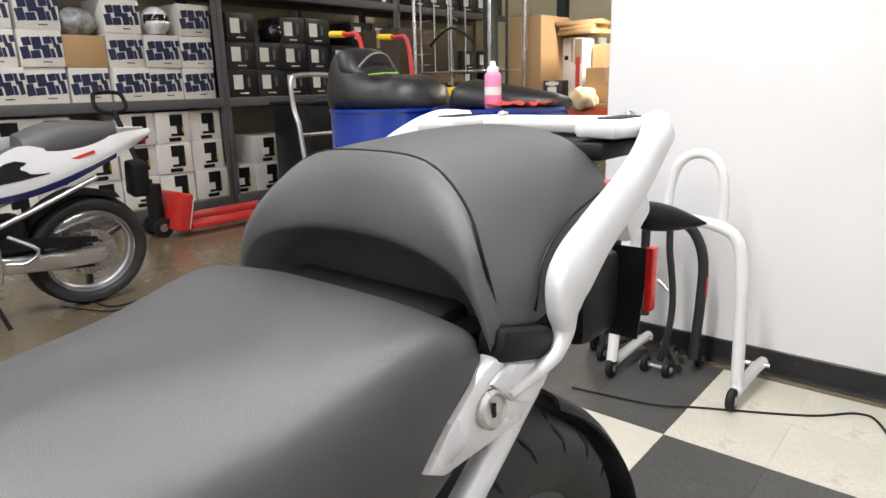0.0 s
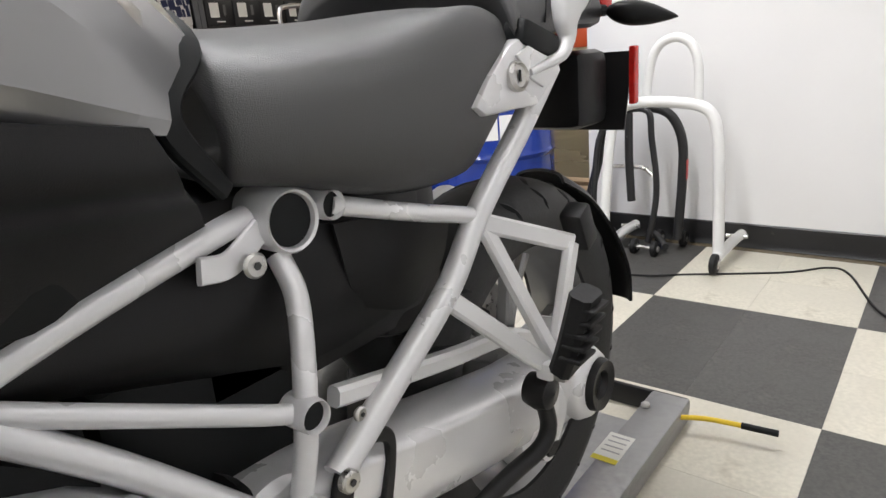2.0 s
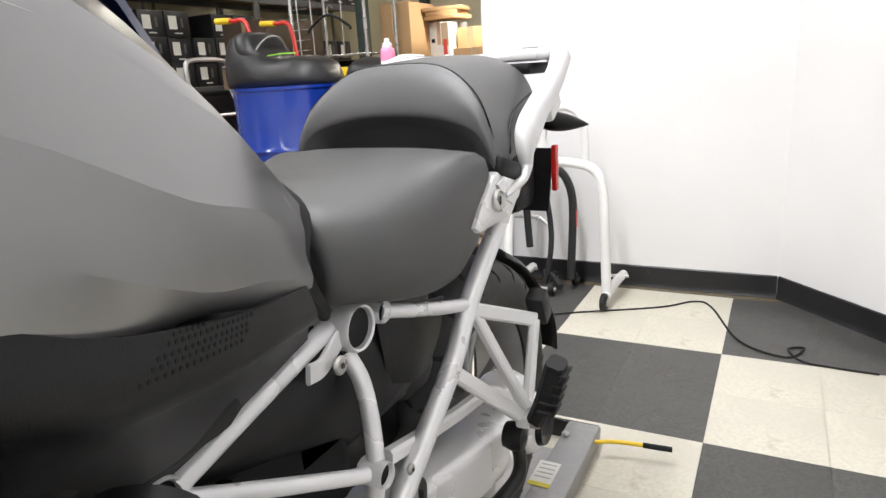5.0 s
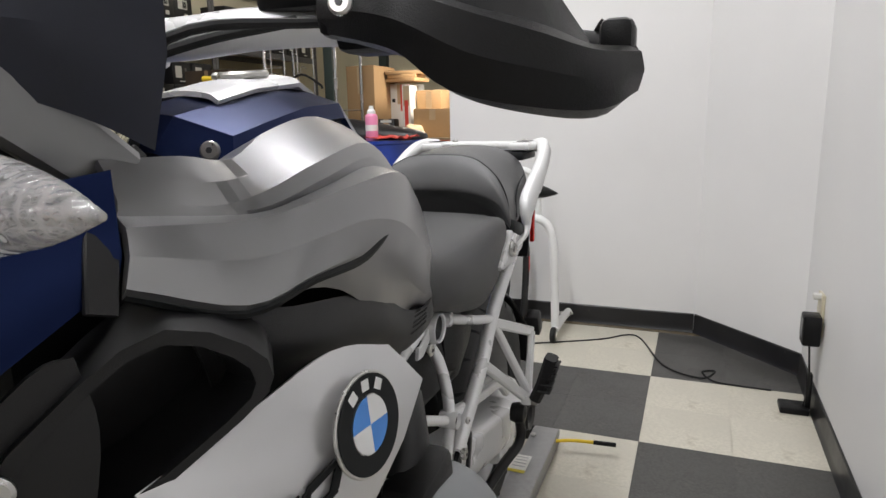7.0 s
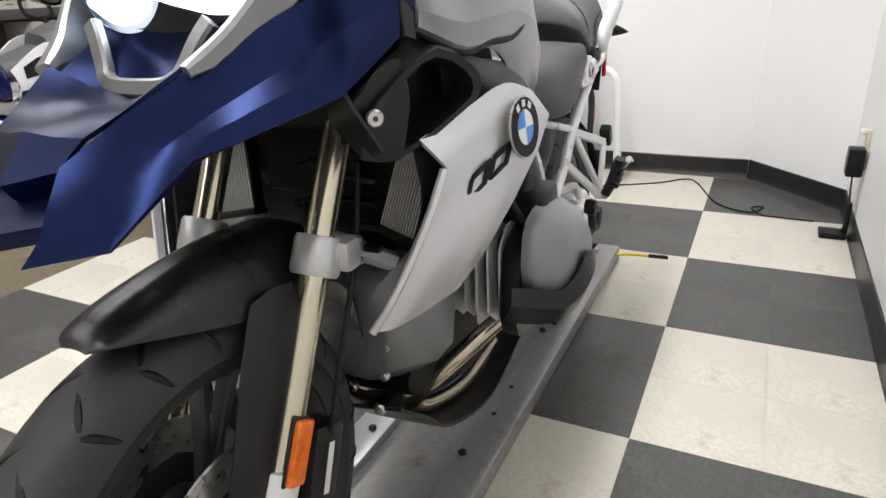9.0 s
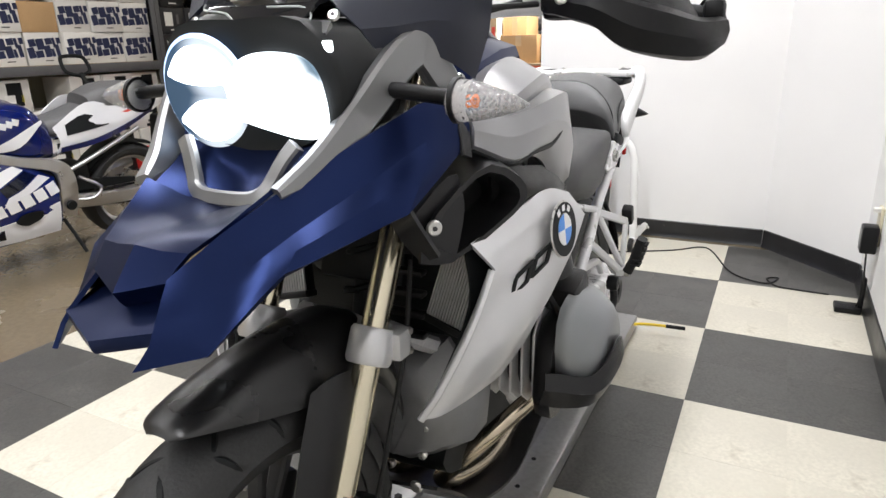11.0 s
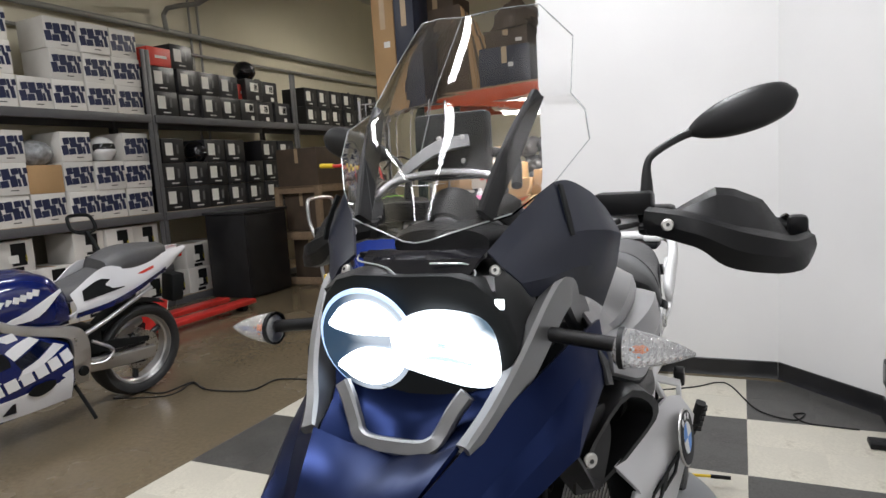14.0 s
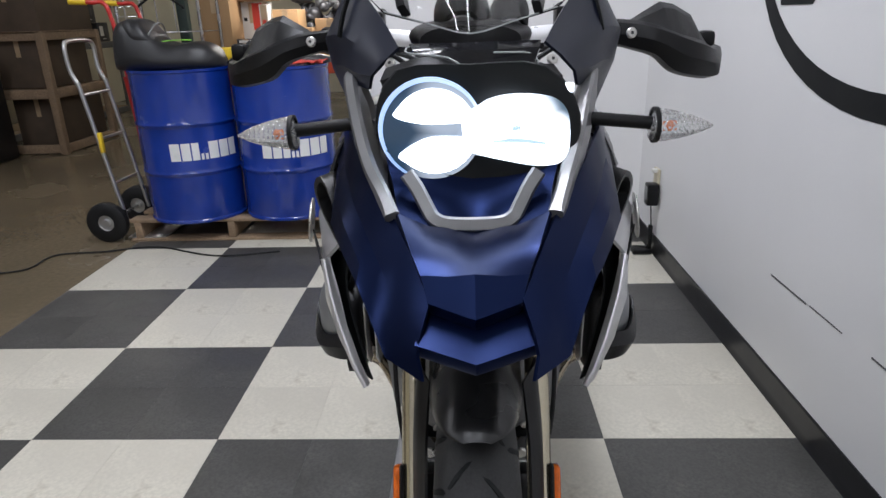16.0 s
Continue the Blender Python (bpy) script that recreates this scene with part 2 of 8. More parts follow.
CHROME = material("chrome_wire", (0.5, 0.5, 0.52), 0.25, 1.0, vary=0.06)
RUBBER = material("black_rubber", (0.009, 0.009, 0.0095), 0.6, spec=0.35, vary=0.25, size=12, grain=0.3, bump=0.2)
PLASTIC = material("black_textured_plastic", (0.006, 0.006, 0.0065), 0.38, spec=0.22, vary=0.15, size=14, bump=0.25, bump_size=700)

# ---- the room ----
S = 0.305
ZT = 0.003


def slab(name, c, s, mat_, label, category="wall", kind="structure"):
    return single(name, box(B(), c, s), mat_, label, category, kind=kind, smooth=0)


floor = single("floor", box(B(), (-2.9, -1.0, -0.05), (8.2, 18.4, 0.1)), CONC, "brown polished concrete floor with a checkered tile area", "floor", kind="structure", smooth=0)
ceiling = slab("ceiling", (-2.9, -1.0, 4.66), (8.2, 18.4, 0.12), CEIL, "off-white painted ceiling with strip lights", "ceiling")
wall_right = slab("wall_right", (0.66, -5.3, 2.3), (0.12, 9.8, 4.6), WALL, "plain white painted wall with a black emblem", "wall")
wall_back = slab("wall_back", (-0.5, 0.12, 2.3), (1.34, 0.12, 4.6), WALL, "white painted partition wall with black base", "wall")
ch = B()
plate(ch, [(0.17, 0.06), (0.17, 0.18), (0.72, 0.18), (0.72, -0.40), (0.6, -0.40)], 4.6, Matrix())
wall_corner = single("wall_corner", ch, WALL, "white chamfered wall corner", "wall", kind="structure", smooth=0)
wall_inner = slab("wall_inner", (0.66, 4.2, 2.3), (0.12, 8.04, 4.6), CREAM, "cream painted storage wall", "wall")
wall_left = slab("wall_left", (-6.66, -1.0, 2.3), (0.12, 18.4, 4.6), CREAM, "cream painted wall behind the shelving", "wall")
wall_far = slab("wall_far", (-2.9, 8.12, 2.3), (7.4, 0.12, 4.6), CREAM, "cream painted far wall of the storage", "wall")
wall_front = slab("wall_front", (-2.9, -10.12, 2.3), (7.4, 0.12, 4.6), WALL, "white painted wall", "wall")

# black vinyl base along the white walls, a run a wall
prof = [(0, 0), (0.014, 0), (0.008, 0.012), (0.006, 0.03), (0.006, 0.095), (0.003, 0.1), (0, 0.1)]


def base_run(a, b):
    a, b = Vector(a), Vector(b)
    d = (b - a).normalized()
    out = Vector((d.y, -d.x, 0))
    bm = B()
    plate(bm, prof, (b - a).length, Matrix((( out.x, 0, d.x, a.x), (out.y, 0, d.y, a.y), (0, 1, 0, 0.003), (0, 0, 0, 1))))
    return single("baseboard", bm, BASEB, "scuffed black vinyl baseboard along the white wall", "baseboard", kind="structure", smooth=30)


base_run((-1.17, 0.06, 0), (0.165, 0.06, 0))
base_run((0.172, 0.058, 0), (0.598, -0.398, 0))
base_run((0.6, -0.405, 0), (0.6, -10.0, 0))
single("baseboard", box(B(), (-1.173, 0.12, 0.052), (0.006, 0.13, 0.1), 0.001), BASEB, "black vinyl baseboard on the partition's end", "baseboard", kind="structure")

# emblem on the right wall: a tapered ring and an angular mark inside it
em = tagged(new("wall_emblem"), "black ring emblem painted on the white wall", "wall emblem")
BASE[em] = Matrix()
n_arc, oc = 40, (-2.5, 1.48)
bm = B()
outer = [(oc[0] + 0.79 * math.cos(a), oc[1] + 0.508 * math.sin(a)) for a in (radians(12 - 300 * k / n_arc) for k in range(n_arc + 1))]
for k in range(n_arc):
    w0, w1 = (0.078 * math.sin(math.pi * min(1, 1.35 * j / n_arc)) ** 0.8 if j < 0.74 * n_arc else 0.0 for j in (k, k + 1))
    if w0 + w1 < 0.001:
        continue
    q = []
    for (y, z), w in ((outer[k], 0), (outer[k + 1], 0), (outer[k + 1], w1), (outer[k], w0)):
        f = 1 - w / 0.55
        q.append(bm.verts.new((0.5985, oc[0] + (y - oc[0]) * f, oc[1] + (z - oc[1]) * f)))
    bm.faces.new(q)
bmesh.ops.remove_doubles(bm, verts=bm.verts, dist=0.0005)
part("ring", bm, INKK, em, smooth=0)
bm = B()
plate(bm, [(-1.87, 1.33), (-1.9, 1.255), (-2.1, 1.255), (-2.165, 1.32), (-2.14, 1.47), (-2.02, 1.49), (-2.02, 1.53), (-2.16, 1.53), (-2.14, 1.6), (-1.93, 1.6), (-1.89, 1.56), (-1.87, 1.43), (-1.99, 1.4), (-2.05, 1.38), (-2.05, 1.33), (-1.985, 1.33), (-1.98, 1.355), (-1.87, 1.355)],
      0.001, Matrix(((0, 0, -1, 0.599), (1, 0, 0, 0), (0, 1, 0, 0), (0, 0, 0, 1))))
part("mark", bm, INKK, em, smooth=0)

# scuffs on the white wall
for y0, y1, z0, w in ((-2.105, -2.34, .408, .006), (-2.36, -2.535, .411, .004), (-2.67, -2.75, .412, .005)):
    part("scuff", box(B(), (.5992, (y0 + y1) / 2, z0), (.001, y1 - y0, w), 0), STEEL_SHELF, wall_right)

# outlet with a charger plugged in
out = thing("wall_outlet", "beige outlet plate on the white wall", "outlet", (0.6, -0.75, 0.38))
part("plate", box(B(), (0.594, -0.755, 0.385), (0.012, 0.085, 0.16), 0.003), material("beige_plastic", (0.55, 0.5, 0.36), 0.4, vary=0.08), out)
part("clip", box(B(), (0.578, -0.765, 0.455), (0.03, 0.03, 0.02), 0.003), LABELW, out, "small white clip")
chg = thing("charger", "black wall charger plugged into the outlet", "charger", (0.56, -0.79, 0.33))
part("body", box(B(), (0.56, -0.80, 0.338), (0.06, 0.075, 0.115), 0.008), PLASTIC, chg)
part("rating_label", box(B(), (0.529, -0.80, 0.345), (0.002, 0.05, 0.07)), material("grey_label", (0.2, 0.2, 0.2), 0.5), chg)
bm = B()
tube(bm, [(0.56, -0.80, 0.285), (0.565, -0.81, 0.2), (0.575, -0.80, 0.1), (0.56, -0.78, 0.02)], 0.0035, 6)
part("cord", bm, RUBBER, chg)
ft = thing("charger_dock", "small black plastic dock against the base", "dock", (0.55, -0.78, 0))
part("base", box(B(), (0.53, -0.78, 0.016), (0.1, 0.09, 0.025), 0.006), PLASTIC, ft)
part("stem", box(B(), (0.575, -0.78, 0.09), (0.02, 0.035, 0.14), 0.006), PLASTIC, ft)


def cable(name, pts, label, r=0.004):
    single(name, tube(B(), [(x, y, ZT + r) for x, y in pts], r, 8, 8), RUBBER, label, "cable")


cable("power_cable", [(-1.0, -0.5), (-0.72, -0.45), (-0.576, -0.373), (-0.277, -0.214), (-0.15, -0.1), (-0.076, -0.148), (0.049, -0.478), (0.203, -0.574), (0.261, -0.475), (0.21, -0.5), (0.25, -0.59), (0.335, -0.61), (0.47, -0.617)], "black power cable lying on the checkered floor")
cable("extension_cable", [(-3.65, -1.15), (-3.41, -1.13), (-3.38, -0.91), (-3.17, -1.0), (-2.86, -0.94), (-2.82, -0.71), (-2.55, -0.657), (-2.27, -0.59), (-1.85, -0.755), (-1.5, -0.7)], "black extension cable lying across concrete and tiles", 0.005)
cable("thin_cable", [(-3.66, -1.3), (-3.36, -1.18), (-3.33, -1.07), (-3.37, -0.93), (-3.2, -0.98)], "thin black cable on the concrete floor", 0.004)

# strip lights under the ceiling
TUBE_GLOW = glowing("fluorescent_tube", (1.0, 0.95, 0.86), 6)
BARE_GLOW = glowing("bare_fluorescent_tube", (1.0, 0.93, 0.82), 120)
HOUSING = material("white_enamel_housing", (0.75, 0.75, 0.72), 0.4, vary=0.05)


def strip_light(at, turn, watts):
    m = Matrix.Translation(at) @ pose(0, 0, 0, 0, 0, turn)
    t = thing("strip_light", "white ceiling strip light with two lit tubes", "ceiling light", at, "strip lights")
    bm = box(B(), (0, 0, 0.04), (2.5, 0.32, 0.06), 0.008)
    bm.transform(m)
    part("housing", bm, HOUSING, t)
    for s in (-1, 1):
        bm = tube(B(), [(s * 1.0, 0, 0.06), (s * 1.0, 0, 4.6 - at[2])], 0.006, 8, 1)
        bm.transform(m)
        part("hanger_rod", bm, STEEL_SHELF, t)
    for s in (-1, 1):
        bm = tube(B(), [(-1.2, s * 0.09, 0), (1.2, s * 0.09, 0)], 0.015, 12, 1)
        bm.transform(m)
        part("tube", bm, TUBE_GLOW if watts > 20 else BARE_GLOW, t, "lit fluorescent tube")
    area_lamp("strip_lamp", m @ Matrix.Translation((0, 0, -0.03)), 2.4, 0.28, watts)


for at, turn, w in LIGHTS:
    strip_light(at, turn, w)

# ---- shelving along the left wall ----
SX = -5.8
POSTS = (-3.85, -1.35, 1.15, 3.65, 6.1)
LEVELS = (0.08, 1.05, 2.11)


def shelf_bay(y0, y1):
    t = thing("shelf_unit", "grey steel shelving bay with particle board decks", "shelving", (SX, (y0 + y1) / 2, 0), "shelving bays")
    for x in (SX, SX - 0.62):
        for y in (y0 + 0.03, y1 - 0.03):
            bm = B()
            box(bm, (x, y, 1.4), (0.012, 0.055, 2.8), 0.002)
            box(bm, (x - 0.02, y + 0.021, 1.4), (0.04, 0.012, 2.8), 0.002)
            part("upright", bm, STEEL_SHELF, t)
    for z in LEVELS:
        part("front_beam", box(B(), (SX + 0.012, (y0 + y1) / 2, z - 0.045), (0.03, y1 - y0 - 0.06, 0.085), 0.006), STEEL_SHELF, t)
        part("back_beam", box(B(), (SX - 0.62, (y0 + y1) / 2, z - 0.045), (0.03, y1 - y0 - 0.06, 0.085), 0.006), STEEL_SHELF, t)
        part("deck", box(B(), (SX - 0.305, (y0 + y1) / 2, z - 0.008), (0.6, y1 - y0 - 0.02, 0.016), 0.001), BOARD, t)


for a, b in zip(POSTS, POSTS[1:]):
    shelf_bay(a, b)


def carton(name, size, mat_, label, group, marks=(), category="box"):
    """A closed carton standing on its base centre, its printed face towards +x; marks: (material, y, z, width, height, name)."""
    d, w, h = size
    t = thing(name, label, category, group=group)
    part("carton", box(B(), (0, 0, h / 2), (d, w, h), 0.004), mat_, t)
    bm = box(B(), (0, 0, h + 0.0008), (d * 0.96, 0.045, 0.001))
    part("tape", bm, CARD, t)
    for mm, y, z, mw, mh, nm, *tilt in marks:
        part(nm, box(B(), (d / 2 + (0.0025 if nm in ("print_gap", "cutout") else 0.0015), y, z), (0.002, mw, mh), 0, pose(0, 0, 0, tilt[0] if tilt else 0, 0, 0)), mm, t)
    return t


HB = (0.4, 0.32, 0.285)
white_box = carton("helmet_box", HB, CARDW, "white helmet carton with bold navy block print", "white helmet cartons", [(INKN, y_ + .2 * dz_, z_ + dz_, w_, h_, "print", a_) for y_, z_, w_, a_, c_ in ((-.112, .148, .062, 9, .012), (-.036, .152, .07, 6, -.02), (.038, .156, .06, 8, .02), (.09, .158, .026, 9, -.01), (.131, .16, .036, 7, .024)) for dz_, h_ in ((.042 + c_ / 2, .076 - c_), (-.044 + c_ / 2, .08 + c_))] + [(INKK, 0.03, 0.04, 0.07, 0.008, "caption")])
pic_box = carton("helmet_box", (0.4, 0.33, 0.285), CARDW, "white helmet carton with a dark picture panel", "picture helmet cartons", [(INKK, 0.03, 0.16, 0.13, 0.2, "picture"), (LABELW, -0.02, 0.12, 0.09, 0.07, "cutout"), (INKK, 0.0, 0.03, 0.12, 0.035, "badge"), (LABELY, 0.09, 0.12, 0.02, 0.06, "sticker")])
black_box = carton("helmet_box", (0.4, 0.32, 0.27), CARDK, "black helmet carton with white label", "black helmet cartons", [(LABELW, -0.06, 0.15, 0.105, 0.14, "paper_label"), (material("grey_print", (0.12, 0.12, 0.12), 0.5), 0.06, 0.15, 0.03, 0.1, "print"), (LABELW, 0.0, 0.04, 0.1, 0.012, "caption")])
box_fb = carton("helmet_box", (0.4, 0.33, 0.27), CARDK, "black helmet carton with white square badge", "black helmet cartons", [(LABELW, 0.0, 0.17, 0.16, 0.11, "badge"), (INKK, 0.03, 0.17, 0.07, 0.08, "print"), (LABELW, 0.05, 0.04, 0.06, 0.05, "caption")])
red_box = carton("helmet_box", (0.4, 0.32, 0.2), INKR, "red helmet carton with white print", "red cartons", [(LABELW, 0.02, 0.1, 0.16, 0.03, "print")])
stripe_box = carton("helmet_box", (0.42, 0.4, 0.27), CARDW, "white carton with blue stripe and red sticker", "striped cartons", [(INKB, 0.0, 0.04, 0.36, 0.035, "stripe"), (INKN, 0.05, 0.09, 0.14, 0.05, "print"), (INKR, 0.14, 0.17, 0.05, 0.05, "sticker"), (material("grey_logo_print", (0.35, 0.36, 0.4), 0.5), -0.05, 0.2, 0.14, 0.03, "print")])
brown_box = carton("cardboard_box", (0.38, 0.34, 0.26), CARD, "plain brown cardboard carton", "brown cartons", [])
used = set()
rnd = random.Random(4)


def put(proto, x, y, z, turn=0.0):
    m = pose(x, y, z, 0, 0, turn)
    if proto in used:
        return copy_thing(proto, m)
    used.add(proto)
    proto.matrix_basis = m
    return proto


def row(proto, y_from, n, z, step, skip=(), back=0.0):
    for i in range(n):
        if i not in skip:
            put(proto, SX - 0.235 - back + rnd.uniform(-0.025, 0.015), y_from - i * step + rnd.uniform(-0.006, 0.006), z, rnd.uniform(-3, 3))


L0, L1, L2 = LEVELS
# bay beside the blue sport motorcycle: white cartons on the two upper decks, picture cartons below
for k in range(3):
    row(white_box, 0.93, 7, L1 + k * 0.287, 0.335, skip=((), (3,), (1, 3, 6))[k])
    row(white_box, 0.93, 6 if k < 1 else 5, L2 + k * 0.287, 0.335, skip=((), (3,), (3,))[k])
    row(pic_box, 0.93, 7, L0 + k * 0.287, 0.345, skip=((), (), (3,))[k])
put(brown_box, SX - 0.24, -0.08, L1 + 0.287)
put(brown_box, SX - 0.24, -1.12, L1 + 0.287)
for k in range(3):
    row(stripe_box, -0.95, 1, L2 + k * 0.272, 0.41)
    row(stripe_box, -1.62, 4, L2 + k * 0.272, 0.42, skip=(3,) if k == 2 else ())
# next bay: black cartons
for k in range(3):
    row(black_box, 3.42, 7, L1 + k * 0.272, 0.335, skip=((), (), (5, 2))[k])
row(black_box, 3.42, 7, L2, 0.335, skip=(0, 1, 2))
row(box_fb, 3.42, 3, L2, 0.34)
row(black_box, 2.42, 4, L2 + 0.272, 0.335)
row(box_fb, 3.2, 2, L2 + 0.272, 0.34)
put(black_box, SX - 0.24, 1.7, L2 + 0.544)
put(red_box, SX - 0.24, 1.38, L2 + 0.544)
put(red_box, SX - 0.3, 2.75, L2 + 0.272)
for k in range(2):
    row(pic_box, 2.3, 4, L0 + k * 0.287, 0.345, skip=((), (3,))[k])
# far bay
for k in range(2):
    row(black_box, 5.85, 6, L2 + k * 0.272, 0.345)
    row(black_box, 5.85, 6, L1 + k * 0.272, 0.345, skip=((1,), (0, 3))[k])
# near bay with mixed dark cartons
for k in range(4):
    row(black_box, -1.75, 6, L1 + k * 0.2 if k < 1 else L1 + k * 0.272, 0.345, skip=((), (2,), (0, 2, 4), (0, 1, 2, 3, 4, 5))[k])
for k in range(3):
    row(brown_box if k == 1 else black_box, -1.75, 6, L0 + k * 0.272, 0.36, skip=((), (), (1, 2, 4))[k])

# helmets and wrapped goods among the cartons
HELM = material("white_helmet_shell", (0.75, 0.75, 0.74), 0.2, vary=0.03, coat=0.5)
VISOR = material("dark_visor", (0.01, 0.01, 0.012), 0.08)
PLASTIC_WRAP = material("clear_plastic_bag", (0.3, 0.31, 0.32), 0.15, vary=0.4, size=18, bump=1.0, bump_size=25)


def helmet(at, shell, label, turn=0):
    t = thing("helmet", label, "helmet", at)
    m = Matrix.Translation(at) @ pose(0, 0, 0, 0, 0, turn)
    bm = B()
    bmesh.ops.create_uvsphere(bm, u_segments=28, v_segments=16, radius=1, matrix=Matrix.Translation((0, 0, 0.125)) @ Matrix.Diagonal((0.155, 0.12, 0.13, 1)))
    for v in bm.verts:
        if v.co.z < 0.02:
            v.co.z = 0.02 * 0.5
        if v.co.x > 0.06 and v.co.z < 0.1:
            v.co.x += 0.02
    bm.transform(m)
    part("shell", bm, shell, t)
    bm = B()
    bmesh.ops.create_uvsphere(bm, u_segments=28, v_segments=16, radius=1, matrix=Matrix.Translation((0, 0, 0.125)) @ Matrix.Diagonal((0.16, 0.122, 0.133, 1)))
    bmesh.ops.delete(bm, geom=[v for v in bm.verts if v.co.x < 0.03 or not 0.09 < v.co.z < 0.19], context="VERTS")
    bm.transform(m)
    part("visor", bm, VISOR, t)
    return t


helmet((SX - 0.15, 0.60, L1 + 0.574), HELM, "white helmet with dark visor on the cartons")
helmet((SX - 0.2, 1.9, L1 + 0.545), VISOR, "black helmet on the cartons")
helmet((SX - 0.2, 2.9, L2 + 0.545), VISOR, "black helmet on top of the cartons")
bag = B()
bmesh.ops.create_icosphere(bag, subdivisions=4, radius=1, matrix=Matrix.Translation((SX - 0.2, -0.08, L1 + 0.66)) @ Matrix.Diagonal((0.16, 0.17, 0.115, 1)))
for v in bag.verts:
    v.co += v.normal * 0.02 * noise.noise(v.co * 14)
single("plastic_bag", bag, PLASTIC_WRAP, "crumpled clear plastic bag of gear on a brown carton", "plastic bag")

# ---- the touring motorcycle on its lift ----
SEAT = material("grey_black_vinyl", (0.028, 0.028, 0.029), 0.47, spec=1.0, vary=0.1, size=10, bump=0.35, bump_size=900, spread=0.08)
SEATH = material("hump_vinyl", (0.066, 0.066, 0.068), 0.5, spec=0.8, vary=0.1, size=10, bump=0.3, bump_size=900, spread=0.08)
SILVER = material("silver_frame_paint", (0.76, 0.76, 0.77), 0.28, 0.3, vary=0.03, size=10, spread=0.03)
CASTW = material("white_silver_cast", (0.72, 0.72, 0.72), 0.42, 0.2, vary=0.04, size=9)
GREYP = material("grey_metallic_panel", (0.3, 0.3, 0.305), 0.3, 0.9, vary=0.04, size=7, spread=0.06)
SHROUD = material("bright_silver_panel", (0.62, 0.62, 0.63), 0.34, 0.6, vary=0.04, size=7, coat=0.15)
BLUE = material("matt_dark_blue_paint", (0.0055, 0.012, 0.05), 0.31, 0.85, vary=0.06, size=6, spec=0.4, spread=0.05)
BRACKET = material("grey_bracket_paint", (0.24, 0.24, 0.245), 0.36, 0.8, vary=0.06, size=9)
SIDEP = material("grain_black_side_panel", (0.007, 0.007, 0.0075), 0.4, spec=0.28, vary=0.15, size=9, bump=0.2, bump_size=900)
GREYM = material("matt_grey_bracket", (0.25, 0.25, 0.255), 0.42, 0.5, vary=0.06, size=9)
FENDER = material("satin_black_fender", (0.0095, 0.0095, 0.01), 0.3, spec=0.5, vary=0.1, size=10, bump=0.08, bump_size=900)
WINGM = material("satin_blue_black_panel", (0.007, 0.0095, 0.021), 0.36, spec=0.5, vary=0.1, size=10, bump=0.08, bump_size=900)
DARKP = material("satin_black_panel", (0.009, 0.009, 0.0098), 0.36, spec=0.35, vary=0.12, size=10, bump=0.12, bump_size=900)
CASTING = material("cast_aluminium", (0.5, 0.5, 0.51), 0.4, 0.6, vary=0.12, size=18, grain=0.15, grain_size=300, bump=0.25, bump_size=350)
CASTL = material("light_cast_aluminium", (0.6, 0.6, 0.61), 0.36, 0.55, vary=0.1, size=18, bump=0.15, bump_size=350)
COVER = material("grey_valve_cover", (0.24, 0.25, 0.26), 0.42, 0.5, vary=0.06, size=8, coat=0.1)
BOLT = material("steel_bolt", (0.55, 0.54, 0.52), 0.3, 0.95, vary=0.12, size=60)
GOLD = material("champagne_fork_tube", (0.6, 0.55, 0.42), 0.18, 0.95, vary=0.05)
HEADER = material("heat_tinted_header", (0.5, 0.43, 0.33), 0.18, 0.95, vary=0.25, size=12, spots=((0.25, 0.13, 0.06), 16, 0.6))
TYRE = material("tyre_rubber", (0.026, 0.0265, 0.027), 0.56, spec=0.4, vary=0.2, size=14, grain=0.25, grain_size=260, bump=0.25, bump_size=220, spots=((0.045, 0.043, 0.04), 9, 0.66))
RIM = material("dark_cast_rim", (0.05, 0.05, 0.052), 0.4, 0.5, vary=0.12, size=14)
RIMG = material("grey_cast_rim", (0.32, 0.32, 0.32), 0.4, 0.7, vary=0.1, size=14)
LENSRED = material("red_reflector", (0.6, 0.02, 0.015), 0.15, vary=0.15, size=80)
LENSAMB = material("amber_reflector", (0.75, 0.15, 0.01), 0.15, vary=0.2, size=90)
CLEARL = glass("clear_lens", (0.9, 0.9, 0.9), 0.03, 1.35)
_n, _l = CLEARL.node_tree.nodes, CLEARL.node_tree.links
_n["Principled BSDF"].inputs["Transmission Weight"].default_value = 0.8
_co = _n.new("ShaderNodeTexCoord")
_w = []
for _d in ("X", "Z"):
    _t = _n.new("ShaderNodeTexWave")
    _t.bands_direction, _t.wave_profile = _d, "SIN"
    _t.inputs["Scale"].default_value = 42
    _l.new(_co.outputs["Object"], _t.inputs["Vector"])
    _w.append(_t)
_m = _n.new("ShaderNodeMath")
_m.operation = "MULTIPLY"
_l.new(_w[0].outputs["Fac"], _m.inputs[0])
_l.new(_w[1].outputs["Fac"], _m.inputs[1])
_b = _n.new("ShaderNodeBump")
_b.inputs["Strength"].default_value, _b.inputs["Distance"].default_value = 0.6, 0.003
_l.new(_m.outputs[0], _b.inputs["Height"])
_l.new(_b.outputs[0], _n["Principled BSDF"].inputs["Normal"])
SCREEN = glass("clear_windscreen", (1.0, 1.0, 1.0), 0.0, 1.5)
LIFTM = material("lift_steel", (0.36, 0.36, 0.36), 0.4, 0.6, vary=0.12, size=5, grain=0.15, grain_size=60, spots=((0.16, 0.14, 0.11), 8, 0.66))
WHITEI = material("white_enamel", (0.78, 0.78, 0.78), 0.3, vary=0.02)
